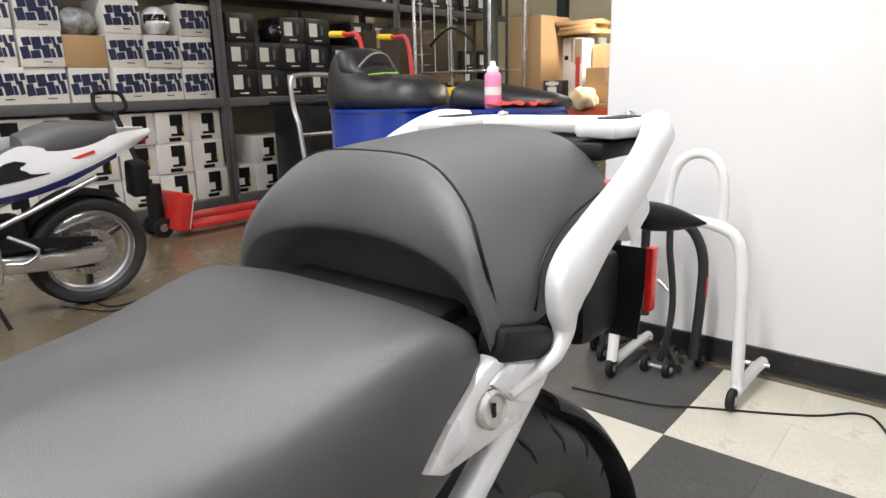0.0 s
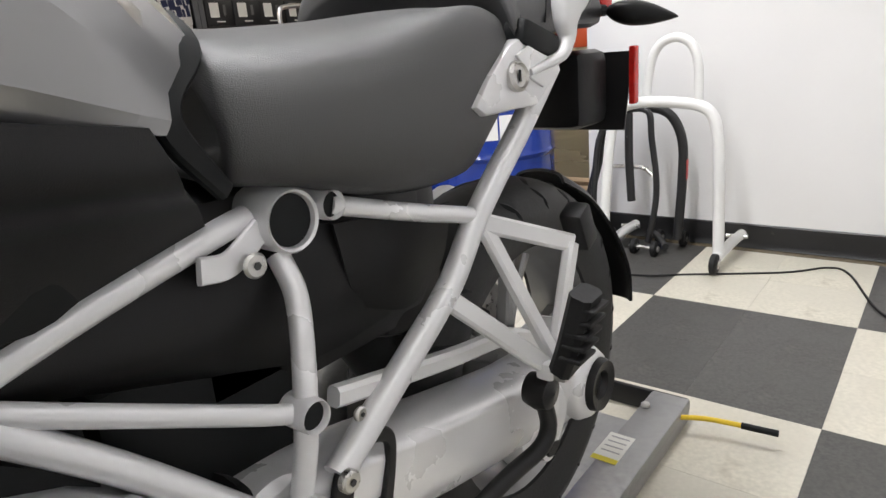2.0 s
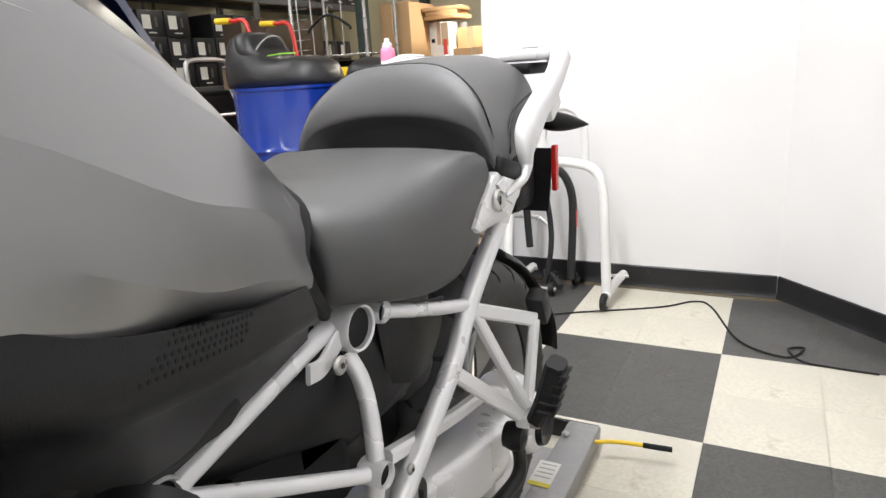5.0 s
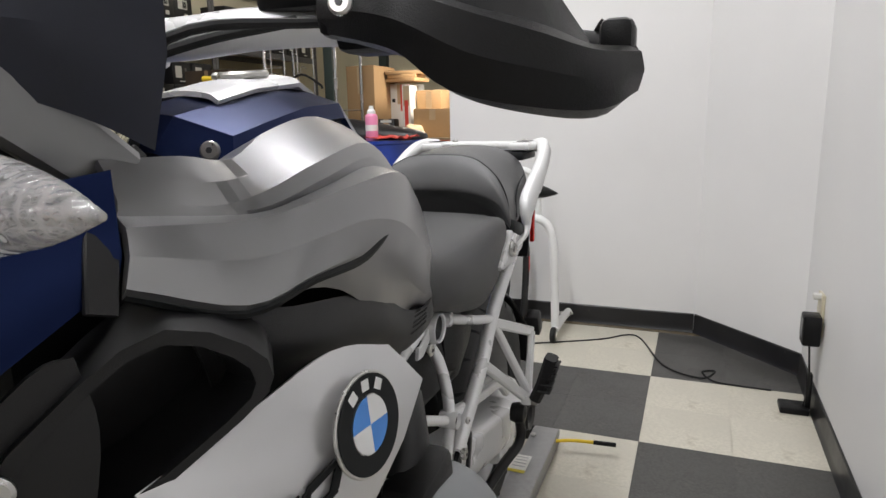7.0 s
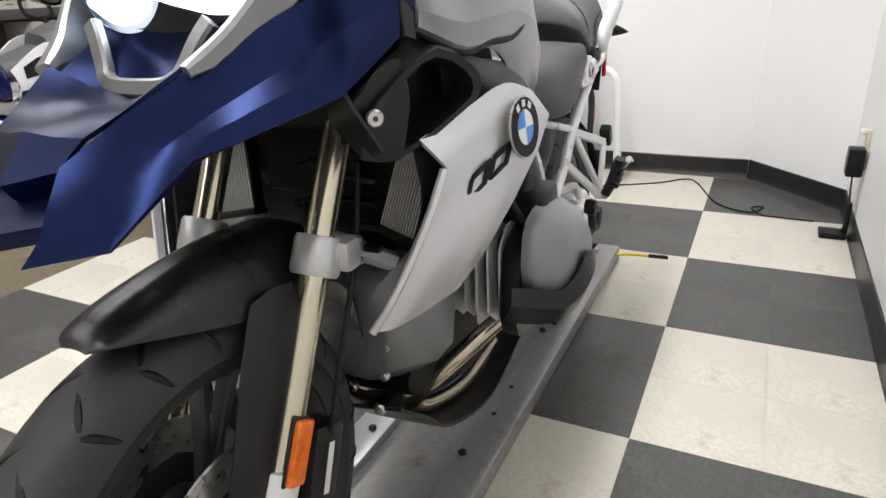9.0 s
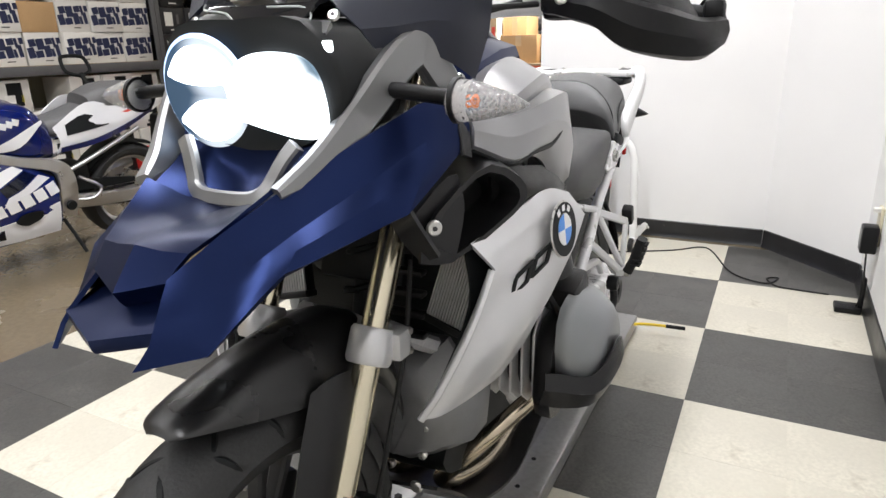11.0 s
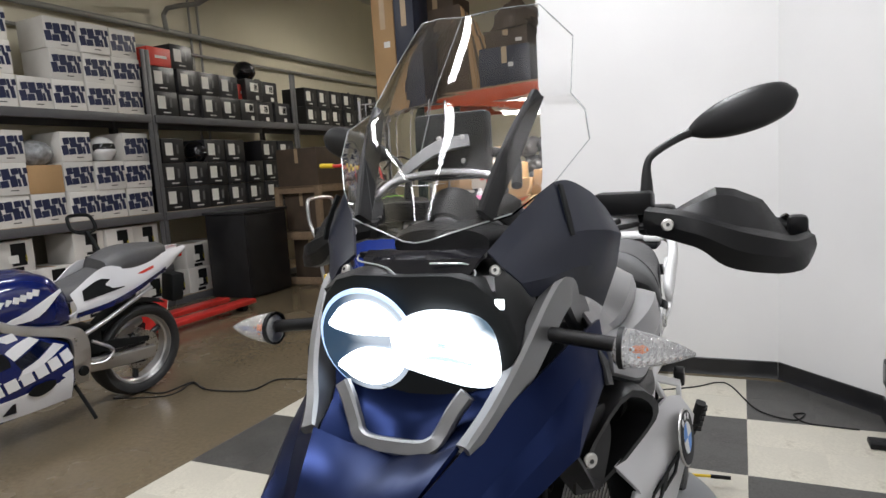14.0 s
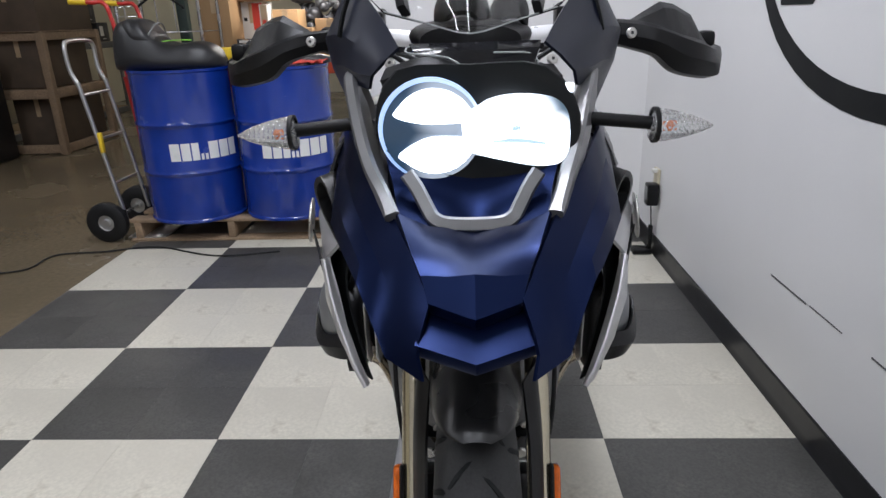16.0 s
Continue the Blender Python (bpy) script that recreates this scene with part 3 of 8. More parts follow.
BLUEI = material("light_blue_enamel", (0.06, 0.25, 0.7), 0.3, vary=0.02)

bike = thing("motorcycle", "grey and dark blue touring motorcycle with lit headlight", "motorcycle", (CX, -2.6, 0.06))


def bp(name, bm, mat_, label="", parent=None, smooth=40):
    return part(name, bm, mat_, parent or bike, label, smooth)


def both(fn):
    for s in (1, -1):
        fn(s)


def ring(y, zt, wt, zs, ws, zb, wb):
    return [(0, y, zt + 0.004), (wt, y, zt), (ws, y, zs), (wb, y, zb), (0, y, zb), (-wb, y, zb), (-ws, y, zs), (-wt, y, zt)]


def ribbon(bm, pts, w, h, out=(1, 0, 0), n=5):
    """A flat bar through pts: h wide across the path in the plane of it, w thick along out."""
    ws = [w] * len(pts) if isinstance(w, (int, float)) else w
    hs = [h] * len(pts) if isinstance(h, (int, float)) else h
    q = catmull([(*p, a, b) for p, a, b in zip(pts, ws, hs)], n) if n > 1 else [np.array((*p, a, b)) for p, a, b in zip(pts, ws, hs)]
    vs = []
    for i, p in enumerate(q):
        d = Vector(q[min(i + 1, len(q) - 1)][:3] - q[max(i - 1, 0)][:3]).normalized()
        o = Vector(out)
        o = (o - d * o.dot(d)).normalized()
        c = d.cross(o)
        x, a, b = Vector(p[:3]), p[3] / 2, p[4] / 2
        k = min(a, b) * 0.45
        vs.append([bm.verts.new(x + o * i_ + c * j_) for i_, j_ in ((a, b - k), (a - k, b), (k - a, b), (-a, b - k), (-a, k - b), (k - a, -b), (a - k, -b), (a, k - b))])
    for r0, r1 in zip(vs, vs[1:]):
        for j in range(8):
            bm.faces.new((r0[j], r0[(j + 1) % 8], r1[(j + 1) % 8], r1[j]))
    bm.faces.new(vs[0][::-1])
    bm.faces.new(vs[-1])
    return bm


def bolt(at, way, r=0.009, parent=None, h=0.006):
    bm = disc(B(), at, way, r, h, 0.002, 20)
    b = bp("bolt", bm, BOLT, "", parent)
    a = Vector(at) + Vector(way).normalized() * (h + 0.0003)
    part("socket", disc(B(), a, way, r * 0.33, 0.0008, 0, 6), RIM, b)
    return b


# seats
bp("rider_seat", loft(B(), [ring(-2.395, .89, .035, .86, .085, .825, .095), ring(-2.412, .905, .045, .868, .1, .812, .11), ring(-2.405, .918, .052, .88, .12, .8, .126), ring(-2.355, .914, .06, .879, .148, .79, .146), ring(-2.25, .917, .088, .882, .166, .762, .152),
                                  ring(-2.14, .926, .12, .905, .174, .757, .146), ring(-2.085, .918, .125, .895, .17, .79, .14), ring(-2.06, .895, .11, .875, .15, .82, .13)], 5, 4), SEAT, "wide grey-black vinyl rider seat", smooth=60)
both(lambda s: bp("seat_flange", ribbon(B(), [P(s * .075, -2.415, .925), P(s * .105, -2.418, .9), P(s * .13, -2.455, .868), P(s * .136, -2.458, .842), P(s * .125, -2.42, .795)], .012, [.02, .024, .022, .022, .016], (s, 0, .2), 5), INKK, "black flange at the seat front"))


def hump(pts, base):
    """One ring of the passenger seat: its upper line (u, y, z) from the edge to the middle, mirrored, closed by a base."""
    u0, y0, z0 = base
    return [(-u, y, z) for u, y, z in pts] + [(u, y, z) for u, y, z in pts[-2::-1]] + [(u0, y0, z0), (-u0, y0, z0)]


pill_rings = [hump([(.13, -2.03, .9), (.125, -2.03, .915), (.1, -2.03, .93), (.06, -2.03, .945), (0, -2.03, .95)], (.1, -2.0, .89)),
              hump([(.168, -2.062, .888), (.164, -2.07, .91), (.138, -2.066, .944), (.075, -2.058, .962), (0, -2.054, .966)], (.13, -2.0, .885)),
              hump([(.172, -2.066, .892), (.168, -2.077, .918), (.14, -2.073, .953), (.077, -2.066, .973), (0, -2.062, .977)], (.13, -2.0, .885)),
              hump([(.174, -2.064, .896), (.167, -2.078, .938), (.138, -2.07, .982), (.08, -2.056, 1.012), (0, -2.052, 1.018)], (.13, -1.995, .885)),
              hump([(.172, -2.054, .902), (.162, -2.067, .962), (.13, -2.051, 1.005), (.077, -2.039, 1.036), (0, -2.04, 1.042)], (.13, -1.99, .885)),
              hump([(.17, -2.046, .903), (.159, -2.058, .967), (.127, -2.042, 1.01), (.075, -2.03, 1.041), (0, -2.031, 1.047)], (.13, -1.98, .885)),
              hump([(.166, -1.98, .904), (.153, -1.98, .962), (.125, -1.98, 1.014), (.07, -1.98, 1.046), (0, -1.98, 1.052)], (.13, -1.96, .89)),
              hump([(.152, -1.88, .925), (.146, -1.88, .977), (.122, -1.88, 1.024), (.07, -1.88, 1.052), (0, -1.88, 1.058)], (.12, -1.88, .9)),
              hump([(.14, -1.8, .945), (.137, -1.8, .987), (.113, -1.8, 1.026), (.062, -1.8, 1.05), (0, -1.8, 1.056)], (.11, -1.8, .93)),
              hump([(.12, -1.765, .95), (.118, -1.765, .985), (.098, -1.765, 1.01), (.05, -1.765, 1.028), (0, -1.765, 1.032)], (.1, -1.77, .94))]
pill = bp("passenger_seat", loft(B(), pill_rings, 3, 3), SEATH, "raised dark vinyl passenger seat", smooth=70)
# added black box: fills the see-through gap under the passenger seat with shade
bp("seat_base", box(B(), P(0, -2.045, .885), (.24, .05, .06), .015), INKK)
seam = [(.1705, -2.05, .902), (.1615, -2.063, .966), (.1295, -2.047, 1.0085), (.0765, -2.035, 1.0395), (0, -2.036, 1.0458), (-.0765, -2.035, 1.0395), (-.1295, -2.047, 1.0085), (-.1615, -2.063, .966), (-.1705, -2.05, .902)]
bp("piping", tube(B(), [P(*p) for p in seam], .0015, 6, 5), INKK, "", pill)
both(lambda s: bp("seam", tube(B(), [P(s * .168, -1.995, .905), P(s * .16, -1.97, .945), P(s * .15, -1.91, .97), P(s * .14, -1.82, .986)], .0015, 6, 5), INKK, "", pill))

# second black filler for the shaded gap, wider and lower
bp("seat_base", box(B(), P(0, -2.03, .866), (.296, .09, .07), .012), PLASTIC, "black filler box for the shaded gap between the two seats")

# grab rails, rack plate and lock panels
def rail(s):
    r = bp("grab_rail", ribbon(B(), [P(s * .182, -2.06, .852), P(s * .185, -2.02, .86), P(s * .187, -1.992, .868), P(s * .187, -1.977, .885), P(s * .187, -1.978, .908), P(s * .186, -1.964, .934), P(s * .186, -1.916, .965), P(s * .187, -1.845, 1.001), P(s * .182, -1.79, 1.03), P(s * .168, -1.735, 1.05), P(s * .14, -1.69, 1.052)], [.012, .014, .016, .018, .022, .024, .024, .024, .026, .032, .03], [.008, .012, .014, .018, .034, .048, .042, .038, .036, .038, .03], (1, 0, .3), 7), CASTW, "white-silver cast grab rail", smooth=60)
    bm = B()
    m = Matrix(((0, 0, s * 1.0, CX + s * .16), (1, 0, 0, 0), (0, 1, 0, 0), (0, 0, 0, 1)))
    plate(bm, [(-2.159, .826), (-2.133, .852), (-2.109, .87), (-2.088, .884), (-2.055, .893), (-1.975, .864), (-1.99, .842), (-2.016, .829), (-2.035, .815), (-2.14, .815)], .02, m, .005)
    pn = bp("lock_panel", bm, SILVER, "silver lock panel below the seat")
    raised = B()
    plate(raised, [(-2.085, .872), (-2.06, .881), (-1.992, .858), (-2.005, .84), (-2.03, .834), (-2.055, .845)], .005, Matrix(((0, 0, s * 1.0, CX + s * .1795), (1, 0, 0, 0), (0, 1, 0, 0), (0, 0, 0, 1))), .002)
    part("raised_face", raised, SILVER, pn)
    part("rail_tray", box(B(), P(s * .17, -2.028, .886), (.03, .085, .03), .008, pose(0, 0, 0, -16, 0, 0)), INKK, pn, "black tray in the rail foot")
    if s > 0:
        part("seat_lock", lathe(B(), [(.0001, 0), (.0165, 0), (.0165, .006), (.0135, .009), (.0115, .006), (.0001, .006)], axis(P(.18, -2.085, .85), (1, -.1, .15)), 28), BOLT, pn, "round steel seat lock with key slot")
    part("key_slot", box(B(), P(s * .1872, -2.0856, .851), (.001, .0035, .012)), INKK, pn)
    bolt(P(s * .17, -2.06, .899), (s * .4, -.2, 1), .009)
    bp("rail_bracket", box(B(), P(s * .17, -1.81, .965), (.03, .06, .04), .01, pose(0, 0, 0, 30, 0, 0)), CASTW)


both(rail)
rack = B()
plate(rack, [(-.145, -1.80), (-.165, -1.72), (-.14, -1.63), (.14, -1.63), (.165, -1.72), (.145, -1.80), (.092, -1.79), (.085, -1.73), (-.085, -1.73), (-.092, -1.79)], .018, Matrix.Translation((CX, 0, 1.042)), .006)
rk = bp("luggage_rack", rack, CASTW, "white-silver cast luggage rack behind the seat")
# black slab paints the shade in the gap below the rack
part("rack_tray", box(B(), P(0, -1.74, 1.028), (.27, .13, .02), .006), INKK, rk)
for s in (1, -1):
    part("slot_frame", box(B(), P(s * .122, -1.735, 1.0608), (.048, .085, .004), .0015), CASTW, rk)
    part("lash_slot", box(B(), P(s * .122, -1.735, 1.0634), (.03, .062, .002)), INKK, rk)
bolt(P(.1, -1.66, 1.06), (0, 0, 1), .008)
bolt(P(-.1, -1.66, 1.06), (0, 0, 1), .008)

# tail: plate holder, red lamps, indicators
tail = bp("tail_carrier", box(B(), P(0, -1.64, .80), (.13, .12, .13), .02), PLASTIC, "black plastic tail carrier")
bm = B()
plate(bm, [(-.09, 0), (.09, 0), (.09, .14), (-.09, .14)], .004, Matrix.Translation(P(0, -1.575, .72)) @ pose(0, 0, 0, 75, 0, 0))
part("plate_board", bm, DARKP, tail)
part("tail_lamp", box(B(), P(0, -1.585, .94), (.13, .05, .045), .012), LENSRED, tail, "red tail lamp")
bp("under_tail", box(B(), P(0, -1.78, .925), (.17, .28, .05), .02), DARKP)
for s in (1, -1):
    part("reflector", box(B(), P(s * .1, -1.56, .815), (.012, .02, .1), .003), LENSRED, tail, "red side reflector")


def rear_signal(s):
    a, b = Vector(P(s * .075, -1.62, .925)), Vector(P(s * .17, -1.545, .906))
    bm = tube(B(), [a, a.lerp(b, .15), a.lerp(b, .35), a.lerp(b, .6), a.lerp(b, .85), b], [.006, .02, .026, .022, .011, .002], 14, 4, True, .8)
    sg = bp("indicator", bm, PLASTIC, "smoked rear indicator")
    part("stalk", tube(B(), [P(s * .05, -1.64, .93), a], .009, 8, 1), PLASTIC, sg)


both(rear_signal)

# rear frame of silver tubes, ring ends and bolts
def frame_side(s):
    q = lambda u, y, z: P(s * u, y, z)
    def tb(pts, r, name="frame_tube"):
        return bp(name, tube(B(), [q(*p) for p in pts], r, 14, 5), SILVER, "silver painted steel frame tube")
    def end(u, y, z, r, name="ring_end", depth=.035):
        bm = lathe(B(), [(r * .78, -depth), (r, -depth), (r, .004), (r * .92, .008), (r * .84, .006), (r * .8, -.004), (r * .78, -.012)], axis(q(u, y, z), (s, 0, 0)), 32, True)
        o = bp(name, bm, SILVER, "open silver tube end")
        part("bore", disc(B(), q(u - .003, y, z), (s, 0, 0), r * .8, .004, 0), INKK, o)
        return o
    end(.118, -2.36, .756, .029, depth=.045)
    end(.122, -2.317, .76, .0145)
    end(.165, -2.404, .604, .0155, depth=.025)
    end(.1, -2.628, .702, .025, depth=.05)
    bolt(q(.092, -2.632, .704), (s, 0, 0), .009)
    tb([(.118, -2.312, .758), (.14, -2.22, .73), (.148, -2.14, .708)], .0095)
    tb([(.16, -2.383, .53), (.155, -2.28, .588), (.15, -2.19, .641), (.149, -2.126, .708), (.156, -2.04, .79), (.166, -1.985, .855)], .0145)
    tb([(.106, -2.368, .725), (.128, -2.372, .69), (.152, -2.395, .63), (.155, -2.41, .56), (.15, -2.423, .51)], .0105)
    tb([(.1, -2.39, .764), (.104, -2.43, .757), (.104, -2.52, .735), (.1, -2.61, .708)], .011)
    tb([(.1, -2.61, .695), (.118, -2.54, .662), (.145, -2.44, .617), (.155, -2.41, .606)], .009)
    tb([(.1, -2.618, .692), (.118, -2.54, .62), (.145, -2.45, .524)], .0125)
    tb([(.15, -2.44, .485), (.165, -2.51, .465), (.175, -2.59, .445)], .0125)
    # gussets and the peg hanger
    bp("gusset", ribbon(B(), [q(.112, -2.385, .755), q(.114, -2.42, .735), q(.118, -2.45, .738)], .006, .022), SILVER)
    hub = bp("pivot_boss", lathe(B(), [(.004, -.02), (.032, -.02), (.034, .0), (.032, .007), (.025, .007), (.023, -.003), (.004, -.003)], axis(q(.165, -2.428, .5), (s, 0, 0)), 36), CASTW, "cast pivot boss with socket")
    part("pivot_cap", disc(B(), q(.161, -2.428, .5), (s, 0, 0), .011, .006, .001, 20), material("brass_cap", (.55, .5, .36), .35, .8) if s > 0 else BOLT, hub)
    for k in range(6):
        a = k * math.pi / 3
        part("hole", disc(B(), q(.1622, -2.428 + .017 * math.cos(a), .5 + .017 * math.sin(a)), (s, 0, 0), .0018, .001, 0, 8), INKK, hub)
    bolt(q(.17, -2.383, .53), (s, 0, 0), .011, None, .01)
    bolt(q(.122, -2.405, .73), (s, 0, 0), .011)
    bolt(q(.172, -2.36, .585), (s, 0, 0), .007)
    hang = bp("peg_hanger", box(B(), q(.224, -2.104, .527), (.022, .045, .022), .005), CASTW, "cast aluminium passenger peg hanger")
    for a, b, w in (((.15, -2.135, .70), (.213, -2.03, .652), .022), ((.213, -2.03, .652), (.222, -2.095, .535), .02), ((.155, -2.125, .69), (.222, -2.102, .54), .02), ((.152, -2.195, .628), (.222, -2.112, .528), .022)):
        part("hanger_arm", ribbon(B(), [q(*a), q(*b)], .014, w, (1, 0, 0), 1), CASTW, hang)
    # folded passenger peg with ribbed rubber
    peg = bp("passenger_peg", ribbon(B(), [q(.245, -2.115, .535), q(.262, -2.125, .575), q(.28, -2.13, .635)], .026, .036, (1, 0, -.4), 4), RUBBER, "folded passenger footpeg with ribbed rubber")
    for k in range(5):
        part("rib", box(B(), q(.267 + .004 * k, -2.127, .56 + .015 * k), (.027, .038, .005), .002), RUBBER, peg)
    part("peg_hinge", box(B(), q(.235, -2.11, .527), (.03, .025, .02), .004), BOLT, peg)
    # rider peg
    rp = bp("rider_peg", box(B(), q(.22, -2.356, .398), (.09, .042, .014), .007, pose(0, 0, 0, 0, s * 4, s * 8)), CASTING, "wide serrated rider footpeg")
    part("peg_rubber", box(B(), q(.222, -2.356, .409), (.08, .036, .012), .005, pose(0, 0, 0, 0, s * 4, s * 8)), RUBBER, rp)
    for k in range(6):
        part("serration", box(B(), q(.188 + .014 * k, -2.356, .416), (.006, .034, .004), .001, pose(0, 0, 0, 0, s * 4, s * 8)), RUBBER, rp)
    part("peg_mount", box(B(), q(.165, -2.37, .40), (.03, .03, .035), .006), CASTING, rp)
    # heel guard
    hg = B()
    m = Matrix(((0, 0, s * 1.0, CX + s * .158), (1, 0, 0, 0), (0, 1, 0, 0), (0, 0, 0, 1)))
    plate(hg, [(-2.383, .443), (-2.398, .478), (-2.386, .5), (-2.36, .475), (-2.336, .476), (-2.325, .478), (-2.335, .455), (-2.36, .432)], .008, m, .002)
    ribbon(hg, [q(.162, -2.388, .49), q(.162, -2.374, .53), q(.163, -2.345, .548), q(.163, -2.32, .536), q(.162, -2.318, .51), q(.162, -2.33, .47)], .008, [.026, .024, .018, .014, .012, .014], (1, 0, 0), 5)
    bp("heel_guard", hg, DARKP, "black heel guard plate")
    bolt(q(.16, -2.39, .478), (s, 0, 0), .006)
    bolt(q(.16, -2.376, .452), (s, 0, 0), .006)


both(frame_side)

# gear lever on the left, side stand
lev = bp("gear_lever", ribbon(B(), [P(.17, -2.39, .415), P(.175, -2.43, .385), P(.18, -2.485, .335)], .01, [.03, .018, .014]), CASTW, "cast gear lever")
part("toe_peg", tube(B(), [P(.18, -2.488, .333), P(.225, -2.495, .328)], .0095, 12, 1), RUBBER, lev)
bolt(P(.178, -2.39, .415), (1, 0, 0), .011)
bp("shift_rod", tube(B(), [P(.14, -2.6, .39), P(.15, -2.45, .40), P(.165, -2.42, .392)], .004, 8, 2), BOLT)
st = bp("side_stand", tube(B(), [P(.13, -2.52, .29), P(.15, -2.42, .30), P(.185, -2.37, .335)], .010, 10, 4), DARKP, "folded black side stand")
part("stand_knob", disc(B(), P(.185, -2.366, .333), (1, .2, 0), .012, .012, .004), DARKP, st)
bp("centre_stand", tube(B(), [P(.14, -2.36, .31), P(.165, -2.25, .36), P(.185, -2.16, .39), P(.2, -2.1, .405), P(.203, -2.083, .43), P(.2, -2.09, .47)], .011, 12, 5), DARKP, "black centre stand lever")
bp("centre_stand_leg", tube(B(), [P(-.15, -2.36, .30), P(-.16, -2.16, .14)], .013, 10, 1), DARKP)
bp("centre_stand_pivot", lathe(B(), [(.0001, -.02), (.02, -.015), (.024, 0), (.02, .015), (.0001, .02)], axis(P(.2, -2.094, .482), (1, 0, 0)), 20), DARKP)

# shaft drive, hub and rear wheel
RAX, FAX = (0, -1.884, .376), (0, -3.365, .424)
bm = loft(B(), [[(u_ + du, y, z + dz) for du, dz in ((.05, .03), (.045, .05), (0, .058), (-.04, .045), (-.05, 0), (-.035, -.045), (.005, -.055), (.045, -.035))] for y, z, u_ in ((-2.46, .48, .10), (-2.36, .475, .108), (-2.2, .445, .118), (-2.06, .415, .118), (-1.98, .40, .112))], 4, 3)
bp("shaft_housing", bm, SILVER, "silver shaft drive swingarm", smooth=60)
bp("shaft_boot", lathe(B(), [(.05, 0), (.062, .006), (.052, .014), (.064, .022), (.054, .03), (.066, .038), (.058, .05)], axis(P(.1, -2.50, .49), (0, 1, -.1)), 28), RUBBER, "ribbed rubber shaft boot")
fd = bp("final_drive", lathe(B(), [(.0001, 0), (.075, 0), (.085, .015), (.088, .05), (.08, .075), (.06, .088), (.045, .1), (.0001, .1)], axis(P(.045, -1.87, .375), (1, 0, 0)), 36), SILVER, "cast final drive housing")
part("drive_cap", lathe(B(), [(.0001, .0), (.02, .0), (.024, .01), (.04, .014), (.043, .006), (.043, -.012)], axis(P(.158, -1.853, .362), (1, 0, 0)), 28), DARKP, fd, "black round hub cap")
part("drive_lug", box(B(), P(.125, -2.0, .36), (.05, .12, .09), .02), SILVER, fd)
part("drain_boss", lathe(B(), [(.0001, 0), (.026, 0), (.03, .01), (.027, .03), (.0001, .03)], axis(P(.115, -1.978, .321), (1, 0, 0)), 24), SILVER, fd)
part("drain_plug", disc(B(), P(.144, -1.978, .321), (1, 0, 0), .02, .006, .002), DARKP, fd)
part("hub_ring", lathe(B(), [(.03, -.06), (.058, -.06), (.06, -.01), (.052, .004), (.042, .008), (.03, .008)], axis(P(.152, -1.857, .361), (1, 0, 0)), 32, True), SILVER, fd, "silver ring round the hub cap")
part("drive_web", ribbon(B(), [P(.13, -2.0, .42), P(.135, -1.96, .37), P(.135, -1.975, .325)], .03, [.05, .06, .04], (1, 0, 0)), SILVER, fd)
bp("reaction_strut", ribbon(B(), [P(.142, -2.36, .592), P(.145, -2.2, .558), P(.142, -2.06, .528), P(.13, -1.95, .46)], .018, .02), CASTW, "cast reaction strut")
bp("swingarm_pivot", lathe(B(), [(.0001, 0), (.05, 0), (.052, .03), (.04, .04), (.0001, .04)], axis(P(.10, -2.43, .49), (1, 0, 0)), 28), SILVER)


def wheel(name, ax, R, half, rim_r, mat_rim, spokes, label):
    c = P(*ax)
    hw = half * .78
    w = bp(name, lathe(B(), [(rim_r, -hw), (rim_r + .004, -hw - .004), (rim_r - .008, -hw), (rim_r - .03, -hw * .4), (rim_r - .034, 0), (rim_r - .03, hw * .4), (rim_r - .008, hw), (rim_r + .004, hw + .004), (rim_r, hw), (rim_r - .004, hw * .5), (rim_r - .004, -hw * .5)], axis(c, (1, 0, 0)), 64, True), mat_rim, label)
    pr = [(rim_r - .012, -half * .78), (rim_r + .012, -half * .9), (R - .055, -half), (R - .03, -half * .93), (R - .012, -half * .68), (R - .002, -half * .3), (R, 0), (R - .002, half * .3), (R - .012, half * .68), (R - .03, half * .93), (R - .055, half), (rim_r + .012, half * .9), (rim_r - .012, half * .78)]
    part("tyre", lathe(B(), pr, axis(c, (1, 0, 0)), 72, True), TYRE, w, "black street tyre with grooves", 60)
    # raised black bars imitate the shade inside the tread's grooves
    for k in range(44):
        for sd in (-1, 1):
            pts, g = [], B()
            run, sweep = (((.08, .0006), (.3, .003), (.52, .0075), (.72, .0145)), .15) if k % 2 else (((.62, .0105), (.8, .0185), (.93, .03), (.98, .043)), -.07)
            for j, (f, drop) in enumerate(run):
                rr = R - .0034 - drop
                a = 2 * math.pi * (k + (.5 if sd > 0 else 0)) / 44 + sweep * j / 3
                pts.append(c + Vector((sd * (half * f - (.002 if f > .7 else 0)), rr * math.cos(a), rr * math.sin(a))))
            tube(g, pts, [.0032, .0056, .0052, .0022], 6, 3)
            part("groove", g, INKK, w, "", 0)
    hw = half * .78
    part("hub", lathe(B(), [(.0001, -.06), (.04, -.06), (.046, -.04), (.036, 0), (.046, .04), (.04, .06), (.0001, .06)], axis(c, (1, 0, 0)), 24), mat_rim, w)
    for k in range(spokes):
        for d in (-.07, .07):
            a = 2 * math.pi * k / spokes
            p0 = c + Vector((0, .04 * math.cos(a), .04 * math.sin(a)))
            p1 = c + Vector((0, (rim_r - .03) * math.cos(a + d * 1.8), (rim_r - .03) * math.sin(a + d * 1.8)))
            part("spoke", ribbon(B(), [p0, p0.lerp(p1, .5), p1], [.03, .022, .03], [.024, .014, .02], (1, 0, 0), 2), mat_rim, w)
    return w


